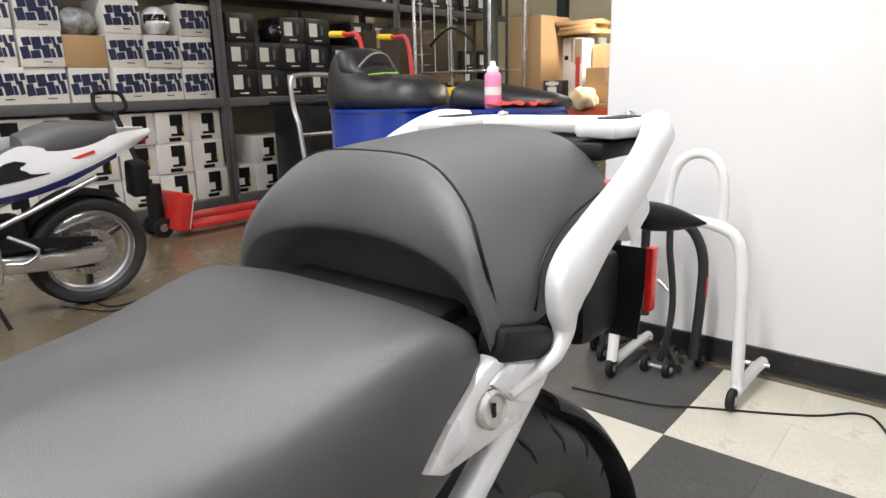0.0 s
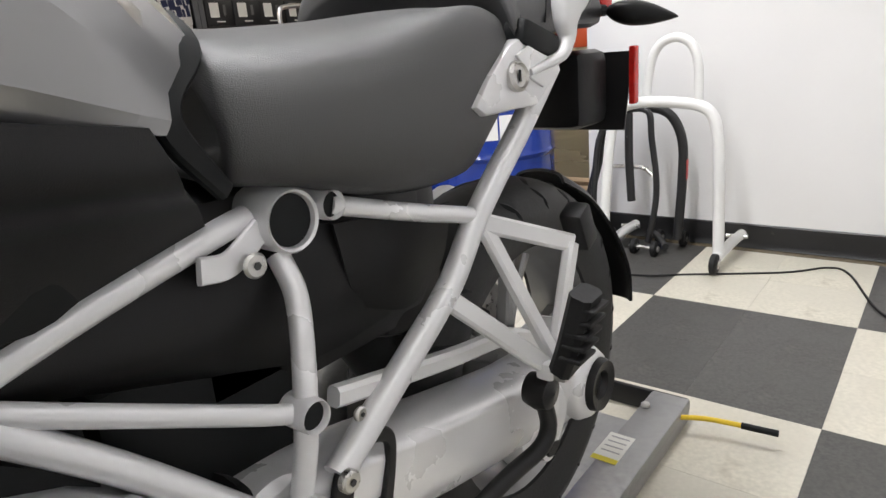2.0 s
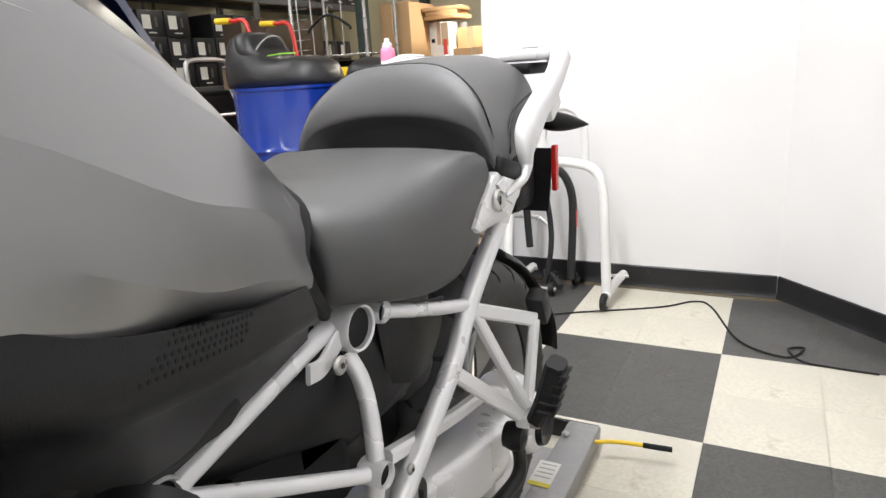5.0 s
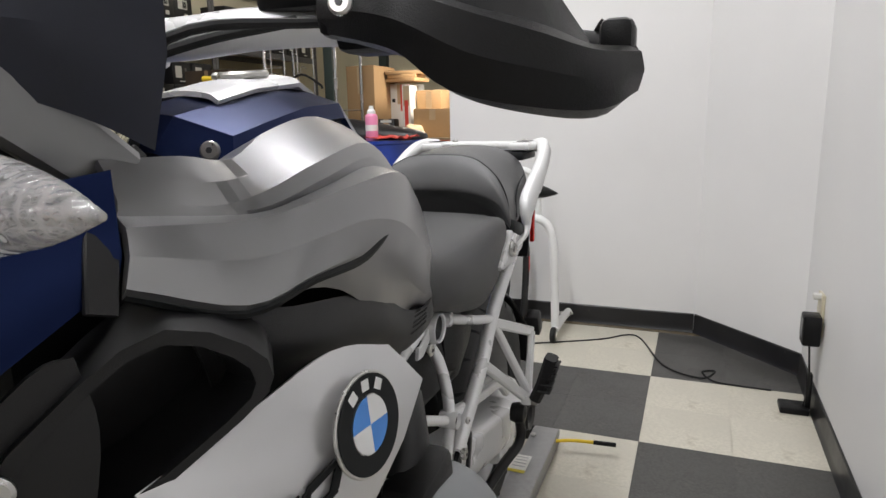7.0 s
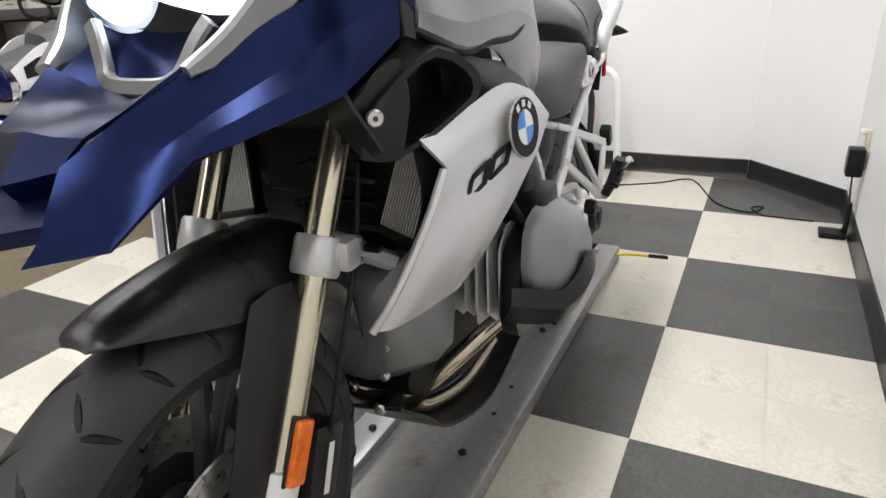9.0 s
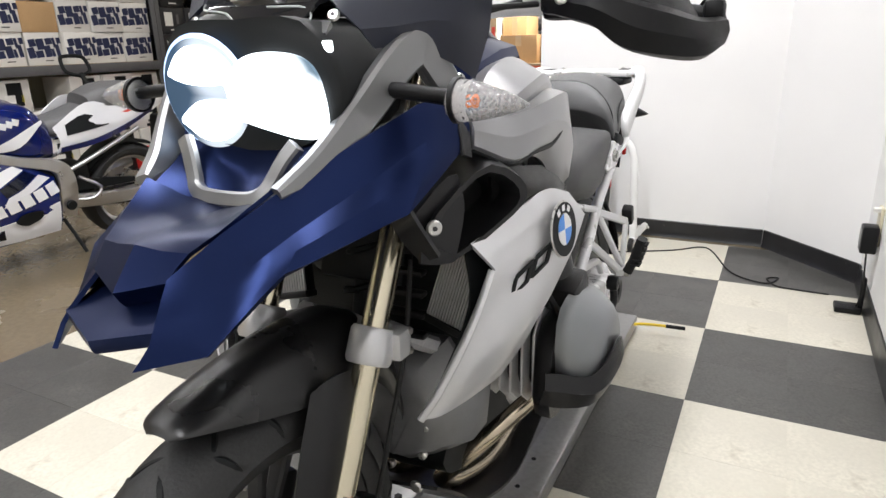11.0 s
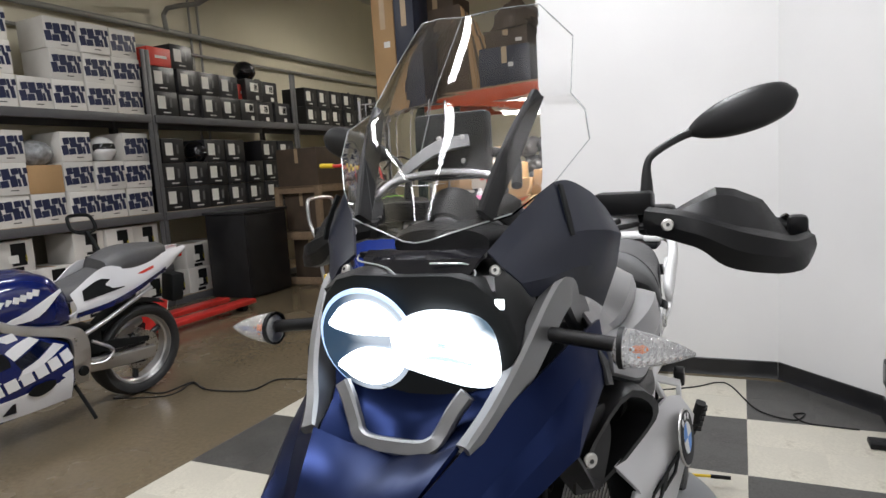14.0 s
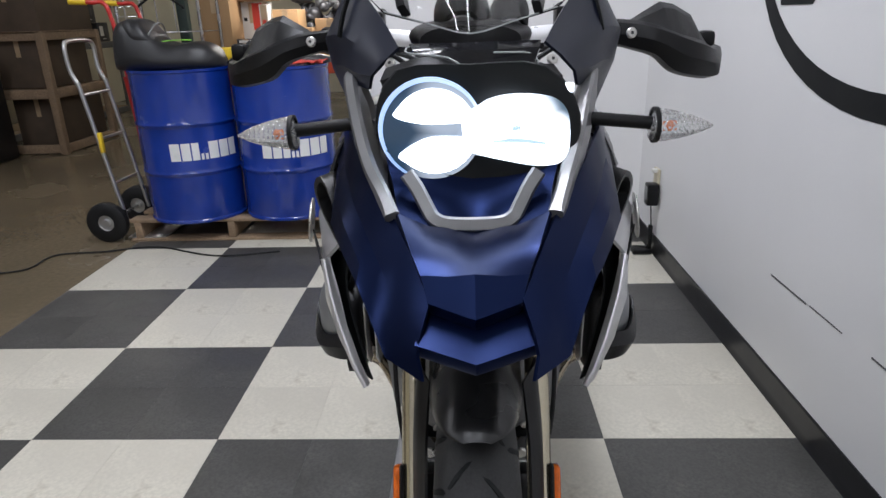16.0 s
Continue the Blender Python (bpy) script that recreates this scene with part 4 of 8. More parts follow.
rw = wheel("rear_wheel", RAX, .312, .083, .219, RIMG, 5, "rear wheel with cast spokes and wide tyre")
fw = wheel("front_wheel", FAX, .307, .058, .238, RIM, 5, "front wheel with dark cast spokes")


def brake_disc(par, ax, u, r, cal):
    bm = lathe(B(), [(r * .62, -.0025), (r, -.0025), (r, .0025), (r * .62, .0025)], axis(P(u, ax[1], ax[2]), (1, 0, 0)), 48, True)
    part("brake_disc", bm, BOLT, par, "steel brake disc")
    hm = None
    for k in range(30):
        a = 2 * math.pi * k / 30
        rr = r * (.7 + .08 * (k % 3))
        if hm is None:
            o_ = part("disc_hole", disc(B(), (0, 0, 0), (0, 0, 1), .0032, .0004, 0, 8), INKK, par, "", 0)
            hm = o_.data
        else:
            o_ = new("disc_hole", hm)
            o_.parent = par
        o_.matrix_parent_inverse = BASE.get(par, Matrix()).inverted()
        o_.matrix_basis = axis(P(u + (.0026 if u > 0 else -.0026), ax[1] + rr * math.cos(a), ax[2] + rr * math.sin(a)), (1 if u > 0 else -1, 0, 0))
    part("disc_carrier", lathe(B(), [(.03, -.004), (r * .64, -.003), (r * .64, .003), (.03, .004)], axis(P(u, ax[1], ax[2]), (1, 0, 0)), 10, True), RIM, par)


brake_disc(fw, FAX, .06, .135, 1)
brake_disc(fw, FAX, -.06, .135, 1)
brake_disc(rw, RAX, -.07, .138, 1)
for s in (1, -1):
    cl = bp("brake_caliper", box(B(), P(s * .085, -3.235, .455), (.055, .07, .13), .014, pose(0, 0, 0, -22, 0, 0)), DARKP, "black radial brake caliper")
    part("caliper_mark", box(B(), P(s * .1135, -3.235, .455), (.001, .012, .075), 0, pose(0, 0, 0, -22, 0, 0)), LABELW, cl)

# rear hugger
def arc_sheet(c, r, a0, a1, w, n, thick, name, mat_, label, drop=.02, curl=None):
    rows = []
    for k in range(n + 1):
        a = radians(a0 + (a1 - a0) * k / n)
        ww = w * (curl[k] if curl else 1)
        yy, zz = c[1] + r * math.cos(a), c[2] + r * math.sin(a)
        y2, z2 = c[1] + (r - drop) * math.cos(a), c[2] + (r - drop) * math.sin(a)
        rows.append([(-ww, y2, z2), (-ww * .75, yy, zz), (0, yy + .006 * math.cos(a), zz + .006 * math.sin(a)), (ww * .75, yy, zz), (ww, y2, z2)])
    return bp(name, sheet(B(), rows, thick, 4), mat_, label, smooth=60)


arc_sheet(RAX, .328, 2, 62, .094, 5, .005, "rear_mudguard", PLASTIC, "black rear mudguard round the tyre", .014, [1.05, 1.05, .95, .82, .7, .5])
bp("stay_block", box(B(), P(.214, -2.012, .668), (.03, .03, .055), .005, pose(0, 0, 0, 25, 0, 0)), DARKP)

# black inner panels under the seat, battery box, airbox
both(lambda s: bp("side_panel", sheet(B(), [[(s * .078, -2.62, .745), (s * .084, -2.5, .75), (s * .088, -2.38, .745), (s * .09, -2.27, .73)], [(s * .088, -2.60, .70), (s * .096, -2.5, .69), (s * .1, -2.38, .68), (s * .095, -2.25, .67)], [(s * .07, -2.5, .655), (s * .085, -2.42, .635), (s * .09, -2.33, .61), (s * .08, -2.22, .61)]], .006, 4, False), SIDEP, "satin black inner side panel", smooth=60))
bp("under_seat_box", box(B(), P(0, -2.3, .68), (.17, .36, .22), .04), DARKP)
bp("rear_shock", tube(B(), [P(0, -2.28, .72), P(0, -2.12, .42)], .035, 16, 1), INKK)
bp("inner_fender", box(B(), P(0, -2.16, .66), (.16, .12, .2), .03), DARKP)
bp("knee_panel", sheet(B(), [[(.10, -2.30, .735), (.102, -2.2, .725), (.1, -2.12, .71)], [(.1, -2.29, .68), (.105, -2.21, .67), (.095, -2.13, .66)], [(.09, -2.27, .64), (.095, -2.21, .615), (.088, -2.15, .62)]], .005, 4), SIDEP, "", None, 60)

# ---- tank, side panels and the engine ----
bp("fuel_tank", loft(B(), [ring(-2.980, 1.060, 0.030, 1.035, 0.055, 0.980, 0.080), ring(-2.900, 1.088, 0.040, 1.050, 0.080, 0.980, 0.110), ring(-2.760, 1.100, 0.045, 1.060, 0.100, 0.970, 0.130), ring(-2.630, 1.068, 0.045, 1.025, 0.095, 0.920, 0.120), ring(-2.565, 1.010, 0.035, 0.965, 0.070, 0.880, 0.100), ring(-2.485, 0.935, 0.020, 0.905, 0.040, 0.860, 0.070), ring(-2.455, 0.890, 0.020, 0.865, 0.030, 0.860, 0.050)], 5, 4), GREYP, "grey metallic fuel tank", smooth=60)
cover_half = (
    ((.108, -2.868, 1.076), (.094, -2.88, 1.083), (.05, -2.904, 1.1), (0, -2.912, 1.105)),
    ((.108, -2.858, 1.09), (.1, -2.846, 1.114), (.05, -2.872, 1.135), (0, -2.88, 1.142)),
    ((.109, -2.775, 1.114), (.1, -2.78, 1.129), (.05, -2.785, 1.152), (0, -2.788, 1.16)),
    ((.109, -2.7, 1.126), (.1, -2.707, 1.144), (.05, -2.707, 1.166), (0, -2.707, 1.174)),
    ((.108, -2.633, 1.13), (.1, -2.633, 1.149), (.05, -2.633, 1.166), (0, -2.633, 1.173)),
    ((.1, -2.58, 1.092), (.094, -2.576, 1.107), (.05, -2.572, 1.124), (0, -2.57, 1.13)),
    ((.085, -2.535, 1.04), (.08, -2.53, 1.052), (.04, -2.525, 1.064), (0, -2.522, 1.068)))
tc = bp("tank_cover", sheet(B(), [[(-u, y, z) for u, y, z in r] + [(u, y, z) for u, y, z in r[-2::-1]] for r in cover_half], .008, 3, False, False, True), BLUE, "dark blue tank centre cover", smooth=16)
part("filler_panel", sheet(B(), [[(-.055, y, z - .004), (-.04, y, z + .004), (0, y, z + .008), (.04, y, z + .004), (.055, y, z - .004)] for y, z in ((-2.81, 1.155), (-2.74, 1.17), (-2.65, 1.18), (-2.6, 1.158))], .006, 3, False, True), SILVER, tc, "silver filler surround")
part("filler_cap", disc(B(), P(0, -2.7, 1.18), (0, -.1, 1), .035, .01), BOLT, tc, "round fuel filler cap")


def tank_side(s):
    k = lambda rows: [[(s * u, y, z) for u, y, z in r] for r in rows]
    t = bp("tank_panel", sheet(B(), k([
        [(.15, -3.075, 1.09), (.13, -3.0, 1.084), (.116, -2.92, 1.078), (.112, -2.84, 1.1), (.11, -2.75, 1.116), (.106, -2.65, 1.085), (.095, -2.56, 1.028), (.07, -2.428, .93)],
        [(.182, -3.08, 1.1), (.172, -3.0, 1.098), (.152, -2.915, 1.09), (.14, -2.842, 1.113), (.138, -2.75, 1.126), (.148, -2.66, 1.096), (.125, -2.56, 1.033), (.085, -2.422, .926)],
        [(.196, -3.085, 1.078), (.19, -2.99, 1.062), (.203, -2.94, 1.066), (.207, -2.86, 1.086), (.196, -2.75, 1.098), (.18, -2.66, 1.066), (.152, -2.56, 1.01), (.1, -2.418, .906)],
        [(.2, -3.09, 1.068), (.2, -2.99, 1.052), (.207, -2.94, 1.05), (.212, -2.86, 1.062), (.203, -2.75, 1.073), (.184, -2.655, 1.042), (.158, -2.56, .996), (.108, -2.426, .896)],
        [(.212, -3.094, 1.062), (.222, -2.99, 1.05), (.234, -2.93, 1.054), (.243, -2.86, 1.064), (.236, -2.755, 1.068), (.206, -2.65, 1.032), (.176, -2.555, .982), (.12, -2.44, .886)],
        [(.219, -3.1, 1.048), (.238, -3.01, 1.027), (.25, -2.93, 1.032), (.252, -2.86, 1.036), (.246, -2.77, 1.018), (.222, -2.655, .965), (.187, -2.558, .934), (.137, -2.462, .87)],
        [(.222, -3.107, 1.032), (.247, -3.03, 1.001), (.251, -2.95, 1.007), (.248, -2.86, 1.004), (.238, -2.77, .965), (.214, -2.65, .908), (.184, -2.565, .884), (.15, -2.47, .852)],
        [(.218, -3.104, 1.028), (.24, -3.03, .996), (.243, -2.945, .996), (.234, -2.85, .955), (.212, -2.755, .87), (.198, -2.66, .89), (.178, -2.578, .868), (.152, -2.476, .845)]]), .006, 4, False, True), GREYP, "grey metallic tank side panel", smooth=10)
    # black bar painted in as the shade of the recess under the panel
    part("lower_trim", tube(B(), [P(s * .221, -3.106, 1.027), P(s * .246, -3.03, .996), P(s * .252, -2.95, 1.001), P(s * .25, -2.87, 1.0), P(s * .25, -2.82, 1.012), P(s * .247, -2.785, 1.022)], [.004, .005, .005, .006, .005, .002], 8, 5), INKK, t)
    cover = bp("side_cover", sheet(B(), k([
        [(.215, -3.08, 1.02), (.234, -2.99, .985), (.232, -2.83, .955), (.222, -2.72, .905), (.195, -2.6, .872), (.158, -2.49, .852)],
        [(.225, -3.06, .98), (.243, -2.97, .95), (.236, -2.82, .91), (.218, -2.71, .86), (.186, -2.58, .835), (.15, -2.47, .815)],
        [(.21, -3.03, .93), (.23, -2.95, .92), (.2, -2.83, .87), (.165, -2.7, .82), (.14, -2.58, .8), (.112, -2.44, .79)],
        [(.17, -3.0, .88), (.19, -2.93, .87), (.14, -2.82, .8), (.1, -2.68, .735), (.09, -2.58, .715), (.085, -2.42, .735)]]), .006, 5), SIDEP, "black side cover with punched vent", smooth=50)
    hole = None
    tris = []
    for f in cover.data.polygons:
        v = [cover.data.vertices[i].co for i in f.vertices]
        tris += [(v[0], v[j], v[j + 1]) for j in range(1, len(v) - 1)]
    tris = [t for t in tris if min(p.y for p in t) < -2.55 and max(p.y for p in t) > -2.76]
    for j in range(5):
        for i in range(16):
            q = i / 15
            y, z = -2.709 + .0085 * j + (.098 - .0035 * j) * q + (.003 if j % 2 else 0), .8725 + .0041 * j - .0165 * q
            best = None
            for t in tris:
                h = geometry.intersect_ray_tri(*t, Vector((-s, 0, 0)), P(s * .5, y, z))
                if h and (best is None or s * h.x > s * best[0].x):
                    best = (h, (t[1] - t[0]).cross(t[2] - t[0]).normalized())
            if best is None:
                continue
            way = best[1] if best[1].x * s > 0 else -best[1]
            if hole is None:
                o_ = part("vent_hole", disc(B(), (0, 0, 0), (0, 0, 1), .0017, .0009, 0, 8), INKK, bike, "", 0)
                hole = o_.data
            else:
                o_ = new("vent_hole", hole)
                o_.parent = bike
            o_.matrix_parent_inverse = BASE[bike].inverted()
            o_.matrix_basis = axis(best[0] - way * .0004, way)
    bolt(P(s * .172, -2.968, 1.077), (s * .6, -.1, .8), .009)
    bp("panel_strip", ribbon(B(), [P(s * .166, -3.03, 1.108), P(s * .19, -3.085, 1.085), P(s * .212, -3.11, 1.055), P(s * .224, -3.125, 1.02)], .006, [.012, .02, .022, .02], (s, 0, .6)), DARKP, "black strip at the tank panel front")
    bolt(P(s * .093, -2.872, 1.1), (s * .4, -.9, .2), .01)
    # air scoop
    rim = [(.2, -3.2, .93), (.226, -3.15, .985), (.25, -3.105, 1.008), (.272, -3.06, .985), (.276, -3.04, .956), (.262, -3.06, .93), (.21, -3.15, .882)]
    mid = Vector((.236, -3.11, .948))
    ins = [tuple(Vector(p).lerp(mid, .16)) for p in rim]
    deep = [tuple(Vector(p).lerp(mid, .3) + Vector((-.09, .05, -.005))) for p in rim]
    back = [tuple(Vector(p).lerp(mid, -.1) + Vector((-.055, .06, .004))) for p in rim]
    bp("air_scoop", loft(B(), k([back, rim, ins, deep]), 1, 2), DARKP, "black air scoop beside the tank", smooth=38)
    bp("scoop_panel", sheet(B(), k([[(.17, -3.19, .985), (.2, -3.215, .96), (.212, -3.18, .905)], [(.14, -3.17, .975), (.165, -3.205, .94), (.18, -3.17, .89)]]), .006, 4), DARKP, "", None, 50)
    bp("scoop_plate", sheet(B(), k([[(.18, -3.208, .95), (.205, -3.16, .995), (.215, -3.14, 1.0)], [(.186, -3.19, .92), (.203, -3.165, .945), (.222, -3.135, .955)], [(.185, -3.19, .892), (.198, -3.16, .884), (.21, -3.14, .884)]]), .005, 4), DARKP, "black plate beside the scoop", None, 50)
    bolt(P(s * .207, -3.188, .941), (s, -.9, 0), .0105)
    # bright shroud with roundel
    sh = bp("radiator_shroud", sheet(B(), k([
        [(.222, -3.118, .9), (.25, -3.04, .925), (.272, -2.965, .946), (.286, -2.895, .928)],
        [(.252, -3.108, .866), (.272, -3.04, .887), (.294, -2.958, .902), (.306, -2.868, .889)],
        [(.236, -3.128, .81), (.263, -3.062, .83), (.287, -2.985, .845), (.3, -2.90, .845)],
        [(.222, -3.15, .755), (.256, -3.1, .765), (.277, -3.035, .77), (.284, -2.96, .785)],
        [(.2, -3.175, .70), (.224, -3.14, .705), (.248, -3.09, .71), (.26, -3.02, .72)],
        [(.182, -3.192, .666), (.196, -3.175, .666), (.216, -3.13, .672), (.238, -3.06, .68)]]), .006, 5, False, True), SHROUD, "bright silver radiator shroud", smooth=45)
    part("shroud_edge", ribbon(B(), [P(s * .254, -3.112, .866), P(s * .241, -3.134, .81), P(s * .223, -3.157, .755), P(s * .201, -3.182, .70), P(s * .183, -3.198, .666)], [.012, .016, .016, .014, .008], .01, (.6 * s, -1, 0), 3), SHROUD, sh)
    w = Vector((s * 1, -.12, .12)).normalized()
    rc = P(s * .3045, -2.966, .89)
    part("roundel", disc(B(), rc, w, .043, .0035, .001, 40), BOLT, sh, "round enamel badge, black ring, blue and white quarters")
    o = rc + w * .0037
    m = axis(o, w)
    for q in range(4):
        bm = B()
        bm.faces.new([bm.verts.new(m @ Vector((0, 0, .001)))] + [bm.verts.new(m @ Vector((.0235 * math.cos(a), .0235 * math.sin(a), .001))) for a in (q * math.pi / 2 + k_ * math.pi / 16 for k_ in range(9))])
        part("badge_quarter", bm, BLUEI if q % 2 else WHITEI, sh, "", 0)
    bk = B()
    lathe(bk, [(.0245, 0), (.0405, 0), (.0405, .0007), (.0245, .0007)], m, 40, True)
    part("badge_ring", bk, INKK, sh)
    for a in (-.55, 0, .55):
        t2 = B()
        box(t2, (.0325 * math.sin(a), .0325 * math.cos(a), .0009), (.009, .009, .0006), 0, pose(0, 0, 0, 0, 0, -math.degrees(a)))
        t2.transform(m)
        part("badge_bar", t2, WHITEI, sh)
    # black lining inside the shroud
    part("shroud_lining", sheet(B(), k([
        [(.208, -3.108, .895), (.24, -3.03, .92), (.262, -2.955, .94), (.276, -2.89, .922)],
        [(.22, -3.118, .81), (.25, -3.052, .83), (.276, -2.975, .845), (.289, -2.9, .845)],
        [(.19, -3.16, .70), (.214, -3.13, .705), (.238, -3.08, .71), (.25, -3.015, .722)],
        [(.176, -3.182, .67), (.188, -3.165, .67), (.206, -3.125, .676), (.228, -3.06, .684)]]), .004, 4), INKK, sh, "black inner lining")
    # dark model mark below the badge, two hollow slanted blocks
    for c_ in (P(s * .287, -3.012, .853), P(s * .272, -3.053, .835)):
        f_ = Matrix(((.37 * s, .12 * s, s * .92, c_.x + s * .0), (.86, .1, -.38, c_.y), (.35, .98, .1, c_.z), (0, 0, 0, 1)))
        for out_ in ([(-.022, -.02), (.02, -.014), (.018, -.006), (-.022, -.012)], [(-.018, .006), (.022, .012), (.022, .02), (-.014, .016)], [(-.024, -.018), (-.013, -.016), (-.009, .012), (-.018, .012)], [(.01, -.013), (.02, -.011), (.024, .015), (.014, .014)]):
            t2 = B()
            plate(t2, out_, .003, f_, .0006)
            part("model_mark", t2, INKK, sh, "dark raised block of the model mark")
    # radiator core and its fins
    rm = Matrix.Translation(P(s * .172, -3.03, .812)) @ pose(0, 0, 0, -16, s * 10, s * -12)
    bm = box(B(), (0, 0, 0), (.078, .028, .15), .004)
    bm.transform(rm)
    rad = bp("radiator", bm, INKK, "finned radiator core")
    for i in range(15):
        f = box(B(), (-.035 + .005 * i, -.0165, 0), (.0022, .006, .145))
        f.transform(rm)
        part("fin", f, CASTL, rad, "", 0)
    for z_ in (-.075, .075):
        bm = box(B(), (0, -.004, z_), (.082, .04, .012), .003)
        bm.transform(rm)
        part("radiator_tank", bm, DARKP, rad)
    # cylinder, head, cover
    cy = bp("cylinder", box(B(), P(s * .175, -2.77, .605), (.13, .16, .14), .03), INKK, "finned engine cylinder")
    for i in range(6):
        oc_ = [(-.105, -.06), (-.105, .06), (-.07, .092), (.07, .092), (.105, .06), (.105, -.06), (.07, -.092), (-.07, -.092)]
        bm = B()
        plate(bm, oc_, .0045, Matrix(((0, 0, s * 1.0, CX + s * (.125 + .0215 * i)), (1, 0, 0, -2.78), (0, 1, 0, .605), (0, 0, 0, 1))), .0012)
        part("cooling_fin", bm, CASTL, cy)
    hd = [(-2.9, .52), (-2.905, .62), (-2.87, .685), (-2.76, .70), (-2.67, .67), (-2.64, .6), (-2.66, .525), (-2.78, .505)]
    ce = (-2.775, .602)
    sc = lambda u, f: [(u, ce[0] + (y - ce[0]) * f, ce[1] + (z - ce[1]) * f) for y, z in hd]
    bp("cylinder_head", loft(B(), k([sc(.235, .8), sc(.245, .98), sc(.27, 1.0), sc(.275, 1.0)]), 2, 3), DARKP, "dark cylinder head", smooth=50)
    vr = lambda u, *yz: [(u, y, z) for y, z in yz]
    vc = bp("valve_cover", loft(B(), k([
        vr(.277, (-2.886, .6), (-2.89, .698), (-2.84, .728), (-2.74, .722), (-2.67, .687), (-2.637, .61), (-2.66, .542), (-2.8, .532)),
        vr(.302, (-2.886, .6), (-2.884, .695), (-2.835, .72), (-2.74, .714), (-2.672, .676), (-2.642, .606), (-2.665, .546), (-2.8, .536)),
        vr(.334, (-2.856, .6), (-2.85, .672), (-2.81, .692), (-2.745, .69), (-2.69, .656), (-2.668, .606), (-2.69, .558), (-2.79, .55)),
        vr(.347, (-2.822, .605), (-2.816, .652), (-2.79, .666), (-2.745, .664), (-2.71, .64), (-2.7, .606), (-2.715, .58), (-2.78, .575))]), 3, 2), COVER, "grey metallic valve cover", smooth=50)
    bm = B()
    lathe(bm, [(.0001, -.01), (.016, -.01), (.018, .002), (.013, .005), (.0085, .005), (.0075, .002), (.0001, .002)], axis(P(s * .318, -2.744, .673), (s, -.05, .35)), 28)
    part("cover_boss", bm, COVER, vc)
    part("cover_plug", disc(B(), P(s * .322, -2.744, .6745), (s, -.05, .35), .006, .003), BOLT, vc)
    gd = sheet(B(), k([
        [(.268, -2.915, .615), (.29, -2.902, .612), (.332, -2.866, .6), (.352, -2.822, .622), (.358, -2.775, .64), (.349, -2.712, .61)],
        [(.272, -2.928, .592), (.296, -2.916, .588), (.342, -2.874, .574), (.362, -2.818, .59), (.364, -2.77, .602), (.352, -2.71, .592)],
        [(.26, -2.92, .562), (.29, -2.91, .556), (.332, -2.868, .548), (.346, -2.812, .55), (.346, -2.76, .552), (.336, -2.705, .56)],
        [(.24, -2.89, .545), (.26, -2.88, .54), (.28, -2.85, .53), (.29, -2.8, .528), (.29, -2.76, .53), (.28, -2.7, .545)]]), .005, 3, False, True)
    part("cover_guard", gd, DARKP, vc, "black plastic cover guard")
    part("coil_cover", box(B(), P(s * .262, -2.775, .715), (.06, .09, .06), .014, pose(0, 0, 0, 12, 0, 0)), DARKP, vc, "black plug cover on the head")
    bp("intake_duct", tube(B(), [P(s * .24, -2.80, .68), P(s * .235, -2.76, .735), P(s * .2, -2.70, .78)], .034, 16, 4), DARKP, "black intake duct")
    part("hose_clamp", lathe(B(), [(.036, -.004), (.0375, -.004), (.0375, .004), (.036, .004)], axis(P(s * .238, -2.775, .715), (-.1, .5, .9)), 24, True), BOLT, cy)
    bp("fuel_hose", tube(B(), [P(s * .27, -2.84, .69), P(s * .25, -2.86, .74), P(s * .2, -2.84, .80)], .006, 8, 4), RUBBER)
    bp("header_pipe", tube(B(), [P(s * .25, -2.80, .545), P(s * .235, -2.805, .512), P(s * .205, -2.815, .492), P(s * .15, -2.885, .44), P(s * .085, -2.92, .37), P(s * .06, -2.915, .335), P(s * .06, -2.85, .29), P(s * .07, -2.7, .25), P(s * .06, -2.5, .24)], .0175, 16, 6), HEADER, "heat-tinted steel header pipe")
    bp("header_flange", lathe(B(), [(.022, -.005), (.03, -.005), (.03, .005), (.022, .005)], axis(P(s * .246, -2.802, .535), (.3 * s, -.1, 1)), 20, True), BOLT)
    # casting above the gearbox, intake stub with its clamp rings
    ct = bp("crankcase_top", loft(B(), k([[(u, -2.665 + .055 * f * math.cos(a), .655 + .04 * f * math.sin(a)) for a in (q_ * math.pi / 4 for q_ in range(8))] for u, f in ((.03, 1.1), (.1, 1.0), (.118, .7), (.122, .4))]), 2, 2), CASTING, "cast crankcase shoulder", smooth=40)
    for y_, z_ in ((-2.7, .668), (-2.64, .672)):
        part("case_stud", disc(B(), P(s * .112, y_, z_), (s, 0, .4), .008, .012, .002, 8), BOLT, ct)
    st_ = bp("intake_stub", tube(B(), [P(s * .13, -2.76, .71), P(s * .17, -2.755, .7), P(s * .2, -2.75, .685)], .036, 20, 3), INKK, "black intake stub")
    part("clamp_ring", lathe(B(), [(.0362, -.006), (.039, -.006), (.039, .006), (.0362, .006)], axis(P(s * .165, -2.755, .702), (s, .1, -.3)), 28, True), BOLT, st_, "steel hose clamp")
    bp("loom", tube(B(), [P(s * .11, -2.7, .73), P(s * .125, -2.66, .70), P(s * .1, -2.6, .66), P(s * .1, -2.56, .6)], .006, 8, 4), RUBBER)
    # telelever arm and brackets in front of the engine
    bp("front_cover_bolt", disc(B(), P(s * .09, -3.06, .43), (0, -1, 0), .012, .008), BOLT)
